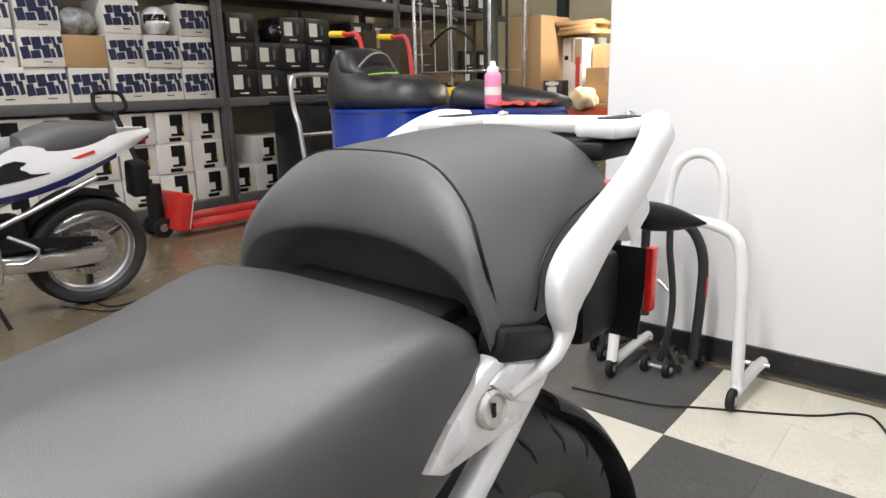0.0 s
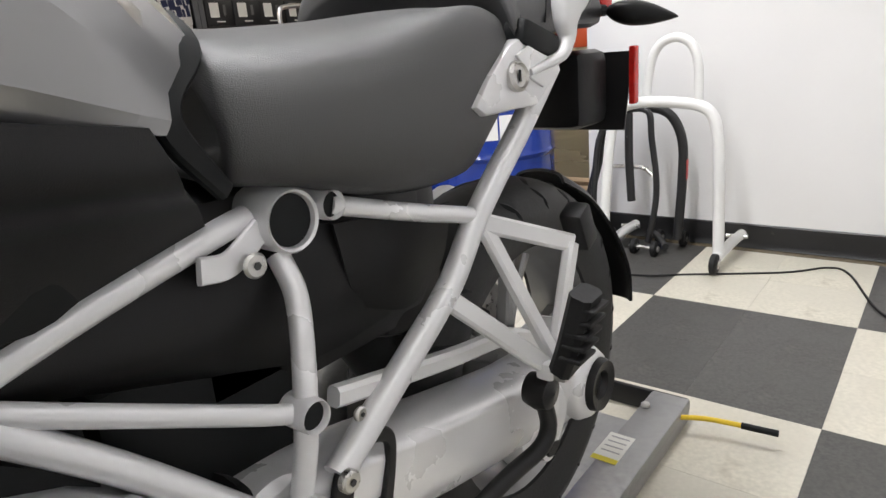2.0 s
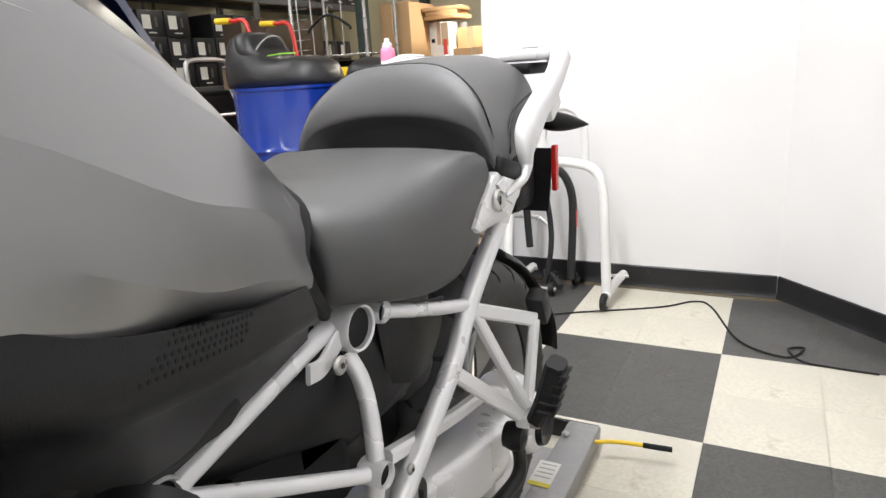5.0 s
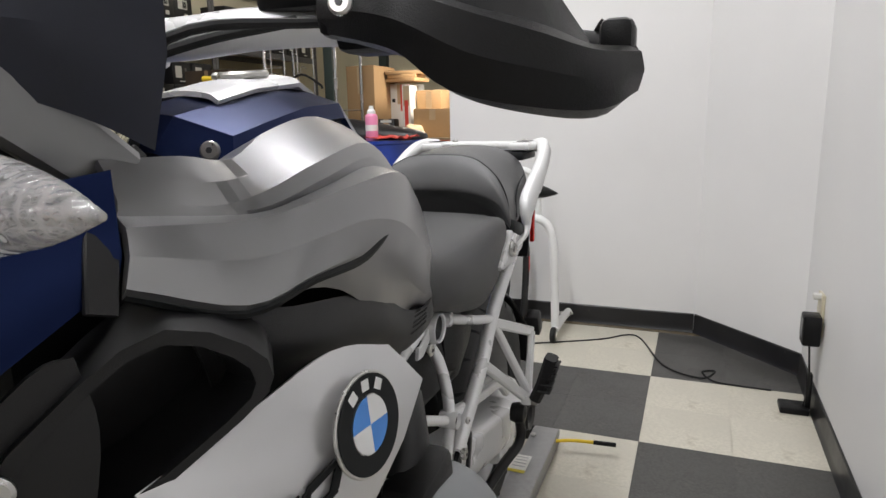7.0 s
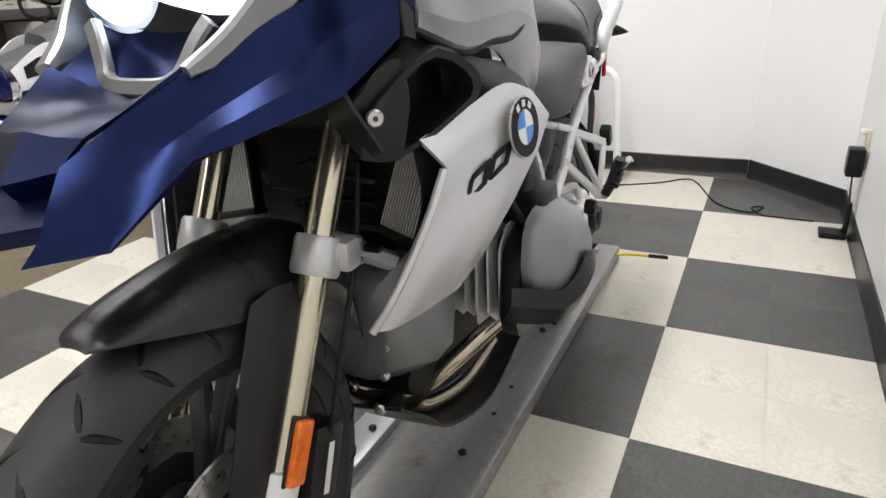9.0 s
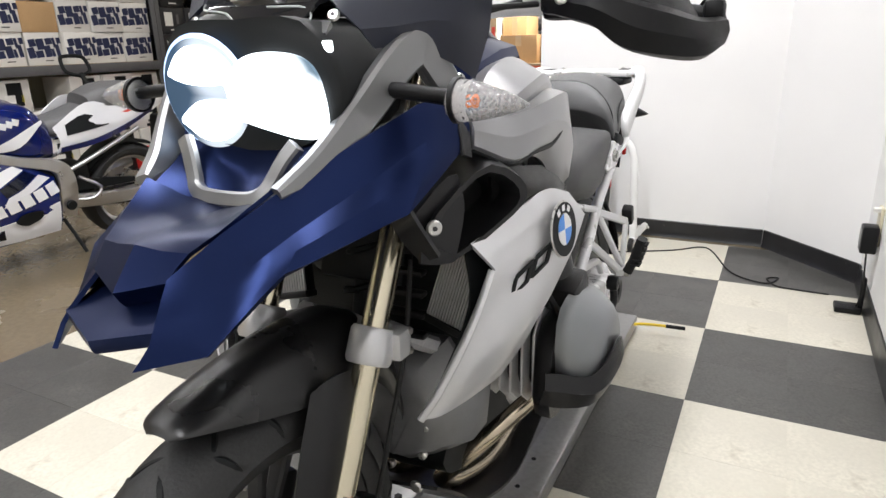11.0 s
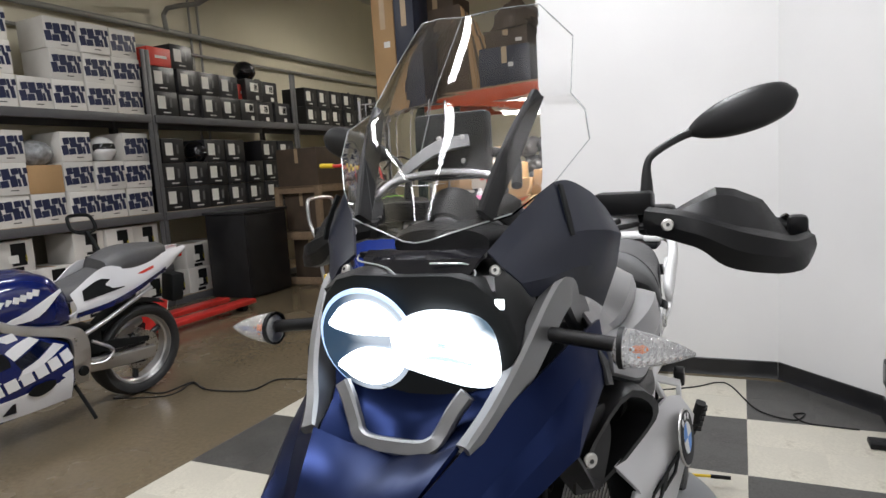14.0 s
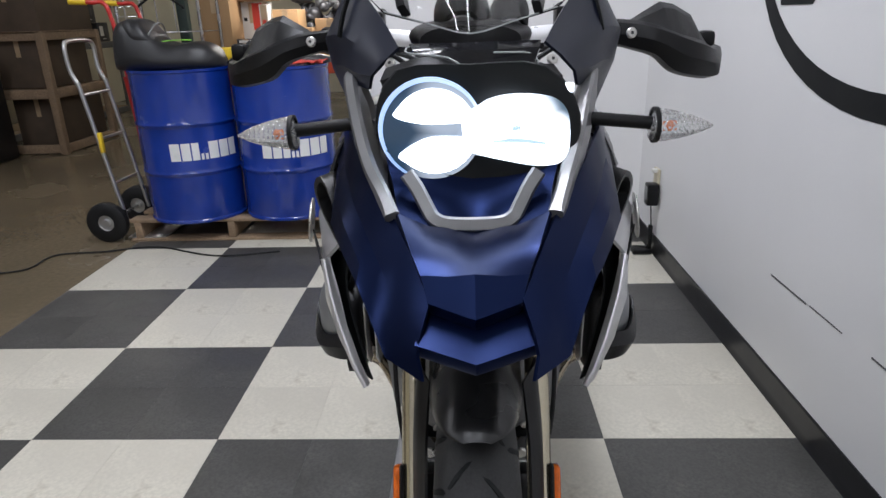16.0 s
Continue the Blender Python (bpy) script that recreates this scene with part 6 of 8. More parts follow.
def flank(s):
    k = lambda rows: [[(s * u, y, z) for u, y, z in r] for r in rows]
    bp("beak_flank", sheet(B(), k([
        [(.053, -3.457, .94), (.077, -3.402, .977), (.103, -3.342, 1.008), (.15, -3.255, 1.054), (.182, -3.177, 1.088), (.202, -3.09, 1.1)],
        [(.064, -3.488, .908), (.097, -3.428, .93), (.132, -3.352, .97), (.168, -3.268, 1.008), (.194, -3.18, 1.045), (.208, -3.095, 1.066)],
        [(.067, -3.5, .893), (.105, -3.448, .902), (.146, -3.372, .955), (.18, -3.29, .985), (.204, -3.205, 1.013), (.214, -3.1, 1.05)],
        [(.061, -3.518, .872), (.107, -3.468, .874), (.148, -3.395, .938), (.18, -3.32, .957), (.206, -3.25, .972), (.216, -3.106, 1.036)]]), .005, 3, False, False, True), BLUE, "dark blue beak side panel", smooth=15)
    bp("beak_inner", sheet(B(), k([[(.1, -3.44, .9), (.15, -3.36, .95), (.19, -3.25, .975)], [(.05, -3.4, .92), (.08, -3.3, .95), (.1, -3.2, .98)]]), .004, 4), DARKP, "", None, 50)
    # black fairing wing
    bp("fairing_wing", sheet(B(), k([
        [(.098, -3.222, 1.212), (.128, -3.175, 1.255), (.165, -3.132, 1.293), (.193, -3.095, 1.278), (.21, -3.06, 1.25)],
        [(.118, -3.23, 1.195), (.155, -3.19, 1.213), (.188, -3.152, 1.228), (.218, -3.11, 1.226), (.23, -3.062, 1.216)],
        [(.138, -3.222, 1.175), (.165, -3.19, 1.178), (.19, -3.15, 1.185), (.213, -3.105, 1.182), (.222, -3.055, 1.172)],
        [(.145, -3.205, 1.155), (.165, -3.175, 1.158), (.178, -3.13, 1.148), (.19, -3.085, 1.132), (.2, -3.05, 1.112)]]), .005, 5, False, True), WINGM, "black fairing wing beside the screen", smooth=25)
    bp("wing_slot", ribbon(B(), [P(s * .172, -3.139, 1.29), P(s * .183, -3.152, 1.255), P(s * .19, -3.157, 1.225)], .004, .008, (1, -.5, 0), 3), INKK)
    # front indicator with clear lens
    a, b = P(s * .168, -3.205, 1.108), P(s * .258, -3.212, 1.1)
    sg = bp("indicator", tube(B(), [a, b], .0095, 10, 1), PLASTIC, "front indicator with clear lens on a black stalk")
    body = tube(B(), [P(s * .252, -3.212, 1.099), P(s * .26, -3.213, 1.098), P(s * .285, -3.213, 1.097), P(s * .315, -3.213, 1.096), P(s * .338, -3.212, 1.095)], [.02, .0245, .021, .0125, .002], 18, 4, True, .95)
    ln = part("indicator_lens", body, CLEARL, sg, "clear ribbed indicator lens")
    part("bulb", lathe(B(), [(.0001, 0), (.003, .002), (.0045, .01), (.003, .014), (.0001, .016)], axis(P(s * .268, -3.213, 1.097), (s, 0, 0)), 14), LENSAMB, sg, "amber bulb")
    part("lens_rim", lathe(B(), [(.021, -.003), (.0252, -.003), (.0252, .003), (.021, .003)], axis(P(s * .257, -3.213, 1.098), (s, 0, 0)), 24, True), PLASTIC, sg)
    part("back_reflector", disc(B(), P(s * .259, -3.213, 1.098), (s, 0, 0), .021, .002, 0), ALU, sg)
    # screen arm
    bp("screen_arm", ribbon(B(), [P(s * .09, -3.205, 1.257), P(s * .108, -3.145, 1.335), P(s * .128, -3.075, 1.414)], .012, [.028, .034, .022], (1, -.35, 0), 4), DARKP, "black screen support arm")
    # handlebar half, controls, guard, mirror
    bp("handlebar", tube(B(), [P(0, -2.88, 1.205), P(s * .09, -2.88, 1.206), P(s * .16, -2.86, 1.212), P(s * .26, -2.82, 1.208), P(s * .4, -2.755, 1.196)], [.02, .02, .019, .014, .011], 14, 5), SILVER, "tapered silver handlebar")
    gp = bp("grip", tube(B(), [P(s * .29, -2.806, 1.206), P(s * .41, -2.75, 1.195)], .0165, 14, 1), RUBBER, "black rubber grip")
    part("grip_end", tube(B(), [P(s * .41, -2.75, 1.195), P(s * .47, -2.755, 1.185)], .014, 14, 1), PLASTIC, gp)
    sw = bp("switch_block", box(B(), P(s * .255, -2.825, 1.212), (.06, .055, .05), .01), PLASTIC, "black switch block")
    for j in range(3):
        part("switch", box(B(), P(s * (.24 + .015 * j), -2.79, 1.205 + .008 * (j % 2)), (.01, .01, .01), .003), GREYM, sw)
    bp("reservoir", box(B(), P(s * .206, -2.85, 1.243), (.094, .05, .038), .007), PLASTIC, "black fluid reservoir")
    bp("lever", tube(B(), [P(s * .23, -2.86, 1.205), P(s * .3, -2.86, 1.203), P(s * .42, -2.82, 1.19)], .006, 8, 4), DARKP, "black hand lever")
    hgd = bp("hand_guard", sheet(B(), k([
        [(.25, -2.885, 1.234), (.297, -2.908, 1.229), (.331, -2.915, 1.221), (.381, -2.903, 1.203), (.423, -2.878, 1.191), (.453, -2.84, 1.179), (.478, -2.795, 1.18)],
        [(.246, -2.9, 1.23), (.297, -2.925, 1.224), (.331, -2.935, 1.215), (.383, -2.925, 1.197), (.426, -2.9, 1.184), (.458, -2.858, 1.174), (.487, -2.798, 1.176)],
        [(.246, -2.903, 1.215), (.296, -2.93, 1.207), (.333, -2.941, 1.197), (.38, -2.932, 1.174), (.424, -2.906, 1.162), (.463, -2.862, 1.154), (.489, -2.8, 1.164)],
        [(.246, -2.9, 1.202), (.294, -2.925, 1.191), (.332, -2.935, 1.179), (.366, -2.925, 1.152), (.415, -2.9, 1.139), (.465, -2.858, 1.135), (.485, -2.8, 1.15)],
        [(.25, -2.885, 1.2), (.294, -2.9, 1.188), (.332, -2.905, 1.175), (.366, -2.893, 1.148), (.415, -2.87, 1.134), (.458, -2.835, 1.13), (.476, -2.79, 1.146)]]), .005, 4, False, True), PLASTIC, "black hand guard with a proud lower band", smooth=22)
    part("guard_shield", sheet(B(), k([
        [(.29, -2.88, 1.228), (.318, -2.872, 1.244), (.348, -2.86, 1.26), (.373, -2.85, 1.256), (.412, -2.832, 1.237), (.446, -2.822, 1.186)],
        [(.294, -2.9, 1.227), (.322, -2.893, 1.238), (.35, -2.882, 1.25), (.372, -2.872, 1.247), (.408, -2.852, 1.23), (.448, -2.83, 1.182)],
        [(.297, -2.912, 1.226), (.331, -2.918, 1.22), (.356, -2.914, 1.212), (.381, -2.906, 1.202), (.421, -2.88, 1.19), (.45, -2.845, 1.178)]]), .005, 4, False, False, True), PLASTIC, hgd, "", 15)
    part("guard_end", ribbon(B(), [P(s * .484, -2.8, 1.165), P(s * .483, -2.776, 1.172), P(s * .47, -2.758, 1.19), P(s * .448, -2.76, 1.208)], .006, [.026, .026, .024, .02], (1, .4, .2), 4), PLASTIC, hgd)
    part("guard_cap", box(B(), P(s * .468, -2.775, 1.192), (.03, .035, .035), .008), PLASTIC, hgd)
    bolt(P(s * .2825, -2.934, 1.213), (s * .2, -1, .2), .0095)
    bp("guard_mount", box(B(), P(s * .265, -2.885, 1.208), (.04, .05, .03), .008), PLASTIC)
    mr = bp("mirror", tube(B(), [P(s * .236, -2.8, 1.225), P(s * .236, -2.797, 1.262), P(s * .237, -2.792, 1.305), P(s * .25, -2.782, 1.325), P(s * .285, -2.755, 1.347), P(s * .315, -2.742, 1.36)], [.011, .011, .0065, .0065, .007, .009], 12, 4), DARKP, "black mirror on a bent stem")
    shell = []
    for t, hh, th in ((.0, .009, .008), (.12, .02, .014), (.35, .031, .02), (.65, .034, .021), (.9, .025, .015), (1.0, .006, .005)):
        c = Vector((.305, -2.745, 1.357)).lerp(Vector((.47, -2.735, 1.408)), t)
        shell.append([(s * (c.x + dz * -.28 * hh), c.y + dy * th, c.z + dz * hh) for dy, dz in ((0, 1), (-.75, .7), (-1, 0), (-.75, -.7), (0, -1), (.5, -.7), (.6, 0), (.5, .7))])
    part("mirror_shell", loft(B(), shell, 4, 3), DARKP, mr, "black mirror shell", 60)
    bp("cable", tube(B(), [P(s * .2, -2.87, 1.215), P(s * .14, -2.93, 1.195), P(s * .08, -2.96, 1.17), P(s * .05, -3.0, 1.12)], .005, 8, 5), RUBBER)
    bp("hose", tube(B(), [P(s * .23, -2.88, 1.21), P(s * .16, -2.96, 1.2), P(s * .1, -2.98, 1.16), P(s * .08, -3.0, 1.08)], .0045, 8, 5), RUBBER)


both(flank)
bp("bar_clamp", box(B(), P(0, -2.89, 1.2), (.11, .05, .045), .012), SILVER)
bp("steering_head", box(B(), P(0, -2.97, 1.13), (.12, .12, .1), .03), DARKP)
# windscreen, instruments, navigation mount
half_rows = (
    ((.12, -3.185, 1.258), (.055, -3.212, 1.24), (0, -3.23, 1.227)),
    ((.166, -3.131, 1.297), (.08, -3.19, 1.275), (0, -3.222, 1.262)),
    ((.2, -3.08, 1.348), (.1, -3.165, 1.345), (0, -3.195, 1.34)),
    ((.192, -3.068, 1.39), (.1, -3.13, 1.392), (0, -3.16, 1.392)),
    ((.166, -3.035, 1.416), (.09, -3.105, 1.42), (0, -3.14, 1.422)),
    ((.152, -2.948, 1.511), (.085, -3.02, 1.512), (0, -3.055, 1.512)),
    ((.102, -2.953, 1.565), (.055, -2.985, 1.56), (0, -3.02, 1.548)))
rows = [[(-u, y, z) for u, y, z in h] + [(u, y, z) for u, y, z in h[1::-1]] for h in half_rows]
ws = bp("windscreen", sheet(B(), rows, .004, 6, False, True), SCREEN, "tall clear windscreen", smooth=60)
ws.visible_shadow = False
part_ridge = [P(*h[2]) for h in half_rows[2:]]
loop_ = [h for h in half_rows[1:]]
edge_pts = [P(-h[0][0], h[0][1], h[0][2]) for h in loop_] + [P(-half_rows[-1][1][0], *half_rows[-1][1][1:]), P(*half_rows[-1][2]), P(*half_rows[-1][1])] + [P(*h[0]) for h in reversed(loop_)]
# pale tubes paint the glint on the screen's rim, ridge and lower edge
part("polished_edge", tube(B(), edge_pts, .0008, 6, 1), EDGE_GLINT, ws, "light strip painted as the glint along the screen edge")
part("ridge", tube(B(), part_ridge, .0005, 6, 3), EDGE_GLINT, ws)
low_ = half_rows[0]
part("lower_edge", tube(B(), [P(-u, y, z) for u, y, z in low_] + [P(u, y, z) for u, y, z in low_[1::-1]], .0011, 6, 3), EDGE_GLINT, ws)
dash = bp("instrument_panel", loft(B(), [[(-.08 * f, y, z - .02), (-.09 * f, y, z), (-.055 * f, y, z + .012), (0, y, z + .014), (.055 * f, y, z + .012), (.09 * f, y, z), (.08 * f, y, z - .02), (0, y, z - .025)] for y, z, f in ((-3.15, 1.222, .8), (-3.11, 1.228, 1), (-3.06, 1.232, 1), (-3.04, 1.232, .9))], 3, 3), PLASTIC, "black instrument cluster", smooth=50)
for u, z_, r in ((-.012, 1.244, .041), (.062, 1.245, .027)):
    dl = part("dial", lathe(B(), [(.0001, -.03), (r * .8, -.03), (r, -.02), (r + .003, .006), (r + .003, .02), (r - .003, .024), (r - .005, .012), (.0001, .012)], axis(P(u, -3.07, z_), (0, .85, .5)), 32), PLASTIC, dash, "round black dial")
    part("dial_hood", lathe(B(), [(r * .35, -.034), (r * .62, -.034), (r * .62, -.029), (r * .35, -.029)], axis(P(u, -3.07, z_), (0, .85, .5)), 24, True), GREYM, dl)
nav = bp("navigation_mount", box(B(), P(-.012, -3.055, 1.352), (.118, .03, .1), .006), PLASTIC, "black navigation mount with bolts")
for u in (-.028, .01):
    for z in (1.33, 1.365):
        part("mount_bolt", disc(B(), P(u, -3.071, z), (0, -1, 0), .0042, .003, .001, 12), BOLT, nav)
bp("nav_arm", tube(B(), [P(.05, -3.05, 1.34), P(.085, -3.06, 1.33), P(.1, -3.1, 1.29)], .008, 10, 4), PLASTIC)
bp("cross_bar", tube(B(), [P(-.1, -3.15, 1.285), P(-.07, -3.13, 1.307), P(0, -3.125, 1.314), P(.07, -3.13, 1.307), P(.1, -3.15, 1.285)], .006, 10, 5), CHROME, "bright cross bar behind the screen")

# ---- lift under the motorcycle ----
lift = thing("motorcycle_lift", "low grey steel motorcycle lift lying on the tiles", "lift", (CX, -2.2, 0))
for x in (-.585, -.30):
    m = B()
    box(m, (x, -2.25, .048), (.09, 1.84, .03), .006)
    part("rail", m, LIFTM, lift, "scuffed grey steel channel")
part("deck", box(B(), (-.44, -2.3, .03), (.24, 1.7, .02), .004), LIFTM, lift)
part("side_skirt", box(B(), (-.262, -2.25, .033), (.012, 1.83, .052), .003), LIFTM, lift)
part("side_skirt", box(B(), (-.624, -2.25, .033), (.012, 1.83, .052), .003), LIFTM, lift)
part("end_plate", box(B(), (-.44, -1.335, .035), (.36, .012, .055), .003), DARKP, lift)
for x, y in ((-.573, -2.723), (-.331, -2.72), (-.332, -2.11), (-.33, -1.415), (-.573, -2.1), (-.573, -1.42)):
    part("rail_bolt", disc(B(), (x, y, .063), (0, 0, 1), .011, .012, .004, 6), BOLT if y > -1.5 else RUBBER, lift)
for y in (-2.424, -2.55, -1.9):
    part("drain_hole", disc(B(), (-.319, y, .0632), (0, 0, 1), .007, .0006, 0, 14), INKK, lift)
part("warning_label", box(B(), (-.328, -1.60, .0638), (.055, .105, .0008)), LABELW, lift, "white warning label with yellow edge")
part("label_edge", box(B(), (-.328, -1.645, .0645), (.055, .016, .0006)), LABELY, lift)
for k in range(4):
    part("label_bar", box(B(), (-.328, -1.615 + .018 * k, .0645), (.04, .004, .0005)), material("faint_print", (.35, .35, .35), .6) if k == 0 else bpy.data.materials["faint_print"], lift)
hd = part("lever", tube(B(), [(-.275, -1.40, .045), (-.24, -1.39, .05), (-.2, -1.375, .05), (-.13, -1.365, .05)], .006, 10, 4), YELLOW, lift, "yellow release lever")
part("lever_grip", tube(B(), [(-.135, -1.366, .05), (-.062, -1.36, .05)], .0075, 10, 1), INKK, hd)
part("wheel_cradle", box(B(), P(0, -3.36, .102), (.16, .3, .03), .008), LIFTM, lift)
part("cradle_rail", box(B(), P(0, -3.3, .045), (.26, .5, .085), .006), LIFTM, lift)

# ---- paddock stands by the back wall ----
WSTAND = material("white_powder_coat", (0.72, 0.72, 0.71), 0.35, vary=0.04, size=10, spots=((0.3, 0.27, 0.22), 18, 0.72))
KSTAND = material("black_powder_coat", (0.015, 0.015, 0.016), 0.38, vary=0.15, size=12, spots=((0.2, 0.19, 0.18), 40, 0.72))


def caster(at, par, r=.035, way=(1, 0, 0)):
    w = part("caster", lathe(B(), [(.0001, -.013), (r * .8, -.013), (r, -.008), (r, .008), (r * .8, .013), (.0001, .013)], axis(at, way), 20), RUBBER, par)
    part("caster_hub", lathe(B(), [(.0001, -.018), (r * .4, -.016), (r * .4, .016), (.0001, .018)], axis(at, way), 14), BOLT, w)


ws_ = thing("paddock_stand", "white tubular paddock stand on casters by the wall", "paddock stand", (-.7, -.25, 0))
part("lower_hoop", tube(B(), [(-.49, -.27, .06), (-.50, -.26, .3), (-.512, -.255, .5), (-.55, -.25, .6), (-.66, -.245, .63), (-.83, -.25, .63), (-.9, -.26, .58), (-.925, -.28, .4), (-.93, -.32, .07)], .021, 14, 5), WSTAND, ws_)
part("upper_hoop", tube(B(), [(-.592, -.235, .62), (-.598, -.23, .76), (-.625, -.228, .835), (-.685, -.225, .862), (-.745, -.228, .835), (-.775, -.23, .76), (-.79, -.235, .62)], .017, 14, 5), WSTAND, ws_)
for x in (-.49, -.93):
    part("foot_tube", tube(B(), [(x, -.30, .06), (x + .01, -.12, .075), (x + .02, -.02, .08)], .02, 12, 3), WSTAND, ws_)
    part("axle_stub", tube(B(), [(x - .03, -.06, .08), (x + .05, -.05, .08)], .008, 10, 1), BOLT, ws_)
    caster((x, -.32, .042), ws_, .04)
bks = thing("paddock_stand", "pair of black tubular paddock stands with small wheels", "paddock stand", (-.85, -.12, 0))
part("outer_hoop", tube(B(), [(-.70, -.1, .06), (-.69, -.09, .3), (-.695, -.085, .46), (-.74, -.085, .56), (-.82, -.085, .595), (-.93, -.085, .595), (-1.0, -.09, .54), (-1.06, -.12, .3), (-1.1, -.16, .06)], .019, 14, 5), KSTAND, bks)
part("inner_hoop", tube(B(), [(-.80, -.17, .05), (-.775, -.16, .2), (-.775, -.15, .32), (-.80, -.14, .48), (-.82, -.13, .585), (-.92, -.125, .585), (-1.02, -.13, .5), (-1.04, -.16, .3), (-1.03, -.2, .05)], .013, 12, 5), KSTAND, bks)
part("hook_arm", tube(B(), [(-.90, -.13, .58), (-.89, -.15, .4), (-.875, -.16, .22)], .017, 12, 3), KSTAND, bks)
part("cross_tube", tube(B(), [(-.97, -.14, .36), (-.84, -.14, .36), (-.79, -.15, .33)], .009, 10, 3), BOLT, bks)
part("red_tag", box(B(), (-.671, -.09, .35), (.002, .02, .08)), RED, bks)
for x, y in ((-.76, -.2), (-.85, -.19), (-.70, -.02), (-1.03, -.2), (-1.1, -.12), (-.8, -.03)):
    caster((x, y, .034), bks, .033)
part("axle", tube(B(), [(-.87, -.195, .036), (-.74, -.2, .036)], .007, 8, 1), BOLT, bks)
part("base_bar", tube(B(), [(-.72, -.19, .045), (-.80, -.06, .05), (-.86, .0, .05)], .014, 10, 2), KSTAND, bks)
part("base_bar", tube(B(), [(-1.05, -.19, .045), (-1.0, -.05, .05)], .014, 10, 1), KSTAND, bks)

# ---- drums on a pallet ----
pal = thing("pallet", "weathered wooden pallet under the drums", "pallet", (-1.86, .05, 0))
for k in range(6):
    part("top_board", box(B(), (-1.86, -.40 + .19 * k, .126), (1.26, .1, .02), .003), WOOD, pal)
for x in (-2.44, -1.86, -1.28):
    part("stringer", box(B(), (x, .08, .066), (.045, 1.06, .1), .004), WOOD, pal)
for y in (-.42, .08, .55):
    part("bottom_board", box(B(), (-1.86, y, .009), (1.26, .1, .016), .003), WOOD, pal)


def drum(x, y, n, turn):
    d = thing("oil_drum", "blue steel oil drum with rolling hoops", "drum", (x, y, .137), "oil drums")
    m = Matrix.Translation((x, y, .137))
    pr = [(.0001, .012), (.265, .012), (.272, .0), (.289, .0), (.29, .012), (.284, .02), (.284, .28), (.292, .292), (.293, .3), (.284, .318), (.284, .56), (.292, .572), (.293, .58), (.284, .598), (.284, .858), (.29, .866), (.29, .88), (.274, .88), (.27, .868), (.0001, .868)]
    part("shell", lathe(B(), pr, m, 56), DRUM, d, "", 30)
    part("bung", disc(B(), (x + .17, y + .08, 1.005), (0, 0, 1), .028, .012), BOLT, d)
    # white block print round the shell
    a0 = radians(turn)
    widths = (.056, .05, .04, .016, .016, .058, .062, .056)
    a = a0
    for k, w in enumerate(widths):
        h = .1 if k not in (3, 4) else .036
        bm = B()
        st = 3
        for q in range(st):
            b0, b1 = a + w / .2855 * q / st, a + w / .2855 * (q + 1) / st
            vs = [bm.verts.new((x + .2855 * math.cos(b), y + .2855 * math.sin(b), .137 + .375 + z)) for b, z in ((b0, 0), (b1, 0), (b1, h), (b0, h))]
            bm.faces.new(vs)
        bmesh.ops.remove_doubles(bm, verts=bm.verts, dist=.0005)
        part("print", bm, WHITEI, d, "", 0)
        a += w / .2855 + .028
    return d


drum(-2.1, -.27, 0, -92)
drum(-1.515, -.235, 0, -105)
drum(-2.05, .32, 0, -60)

TOURSEAT = material("black_touring_vinyl", (0.018, 0.018, 0.019), 0.4, vary=0.12, size=10, bump=0.3, bump_size=500)
CX = 0.0
ts = thing("touring_seat", "black vinyl touring seat with backrest, resting on a drum", "motorcycle seat", (-2.12, -.24, 1.02))
bm = loft(B(), [[(x_, -.25 + du * w, 1.018 + z * h) for du, z in ((-1, .0), (-1.04, .5), (-.72, .93), (0, 1), (.72, .93), (1.04, .5), (1, .0), (0, .0))] for x_, w, h in ((-1.83, .05, .05), (-1.88, .13, .11), (-1.97, .165, .14), (-2.07, .17, .13), (-2.16, .17, .15), (-2.25, .17, .22), (-2.34, .16, .265), (-2.41, .13, .24), (-2.45, .07, .15))], 4, 3)
part("cushion", bm, TOURSEAT, ts, "", 60)
part("backrest_pad", loft(B(), [[(x_ + .1 * (z_ - .5) * -.6, -.25 + du * w, 1.16 + z_ * h) for du, z_ in ((-1, .0), (-1.04, .5), (-.72, .93), (0, 1), (.72, .93), (1.04, .5), (1, .0), (0, -.1))] for x_, w, h in ((-2.2, .1, .08), (-2.24, .14, .125), (-2.31, .145, .13), (-2.36, .1, .1))], 4, 3), TOURSEAT, ts, "", 60)
part("welt", tube(B(), [(-2.2, -.41, 1.1), (-2.21, -.38, 1.18), (-2.19, -.3, 1.255), (-2.19, -.2, 1.255), (-2.21, -.12, 1.18)], .005, 8, 5), material("grey_welt", (.2, .2, .2), .5), ts)
part("seat_tag", ribbon(B(), [(-2.13, -.37, 1.165), (-2.05, -.36, 1.17), (-1.97, -.36, 1.168)], .005, .022, (0, 0, 1), 2), material("green_tag", (.25, .6, .05), .5), ts, "bright green tag")
s2 = thing("spare_seat", "low black spare seat lying on a drum", "motorcycle seat", (-1.5, -.12, 1.02))
part("cushion", loft(B(), [[(-1.78 + dx, -.18 + du * w, 1.018 + z * h) for du, z in ((-1, 0), (-.9, .7), (0, 1), (.9, .7), (1, 0), (0, 0))] for dx, w, h in ((0, .05, .04), (.08, .13, .11), (.2, .14, .1), (.35, .12, .075), (.5, .08, .05), (.56, .03, .03))], 4, 3), TOURSEAT, s2, "", 60)
can = thing("spray_can", "pink and white spray can on a drum", "spray can", (-1.425, -.4, 1.02))
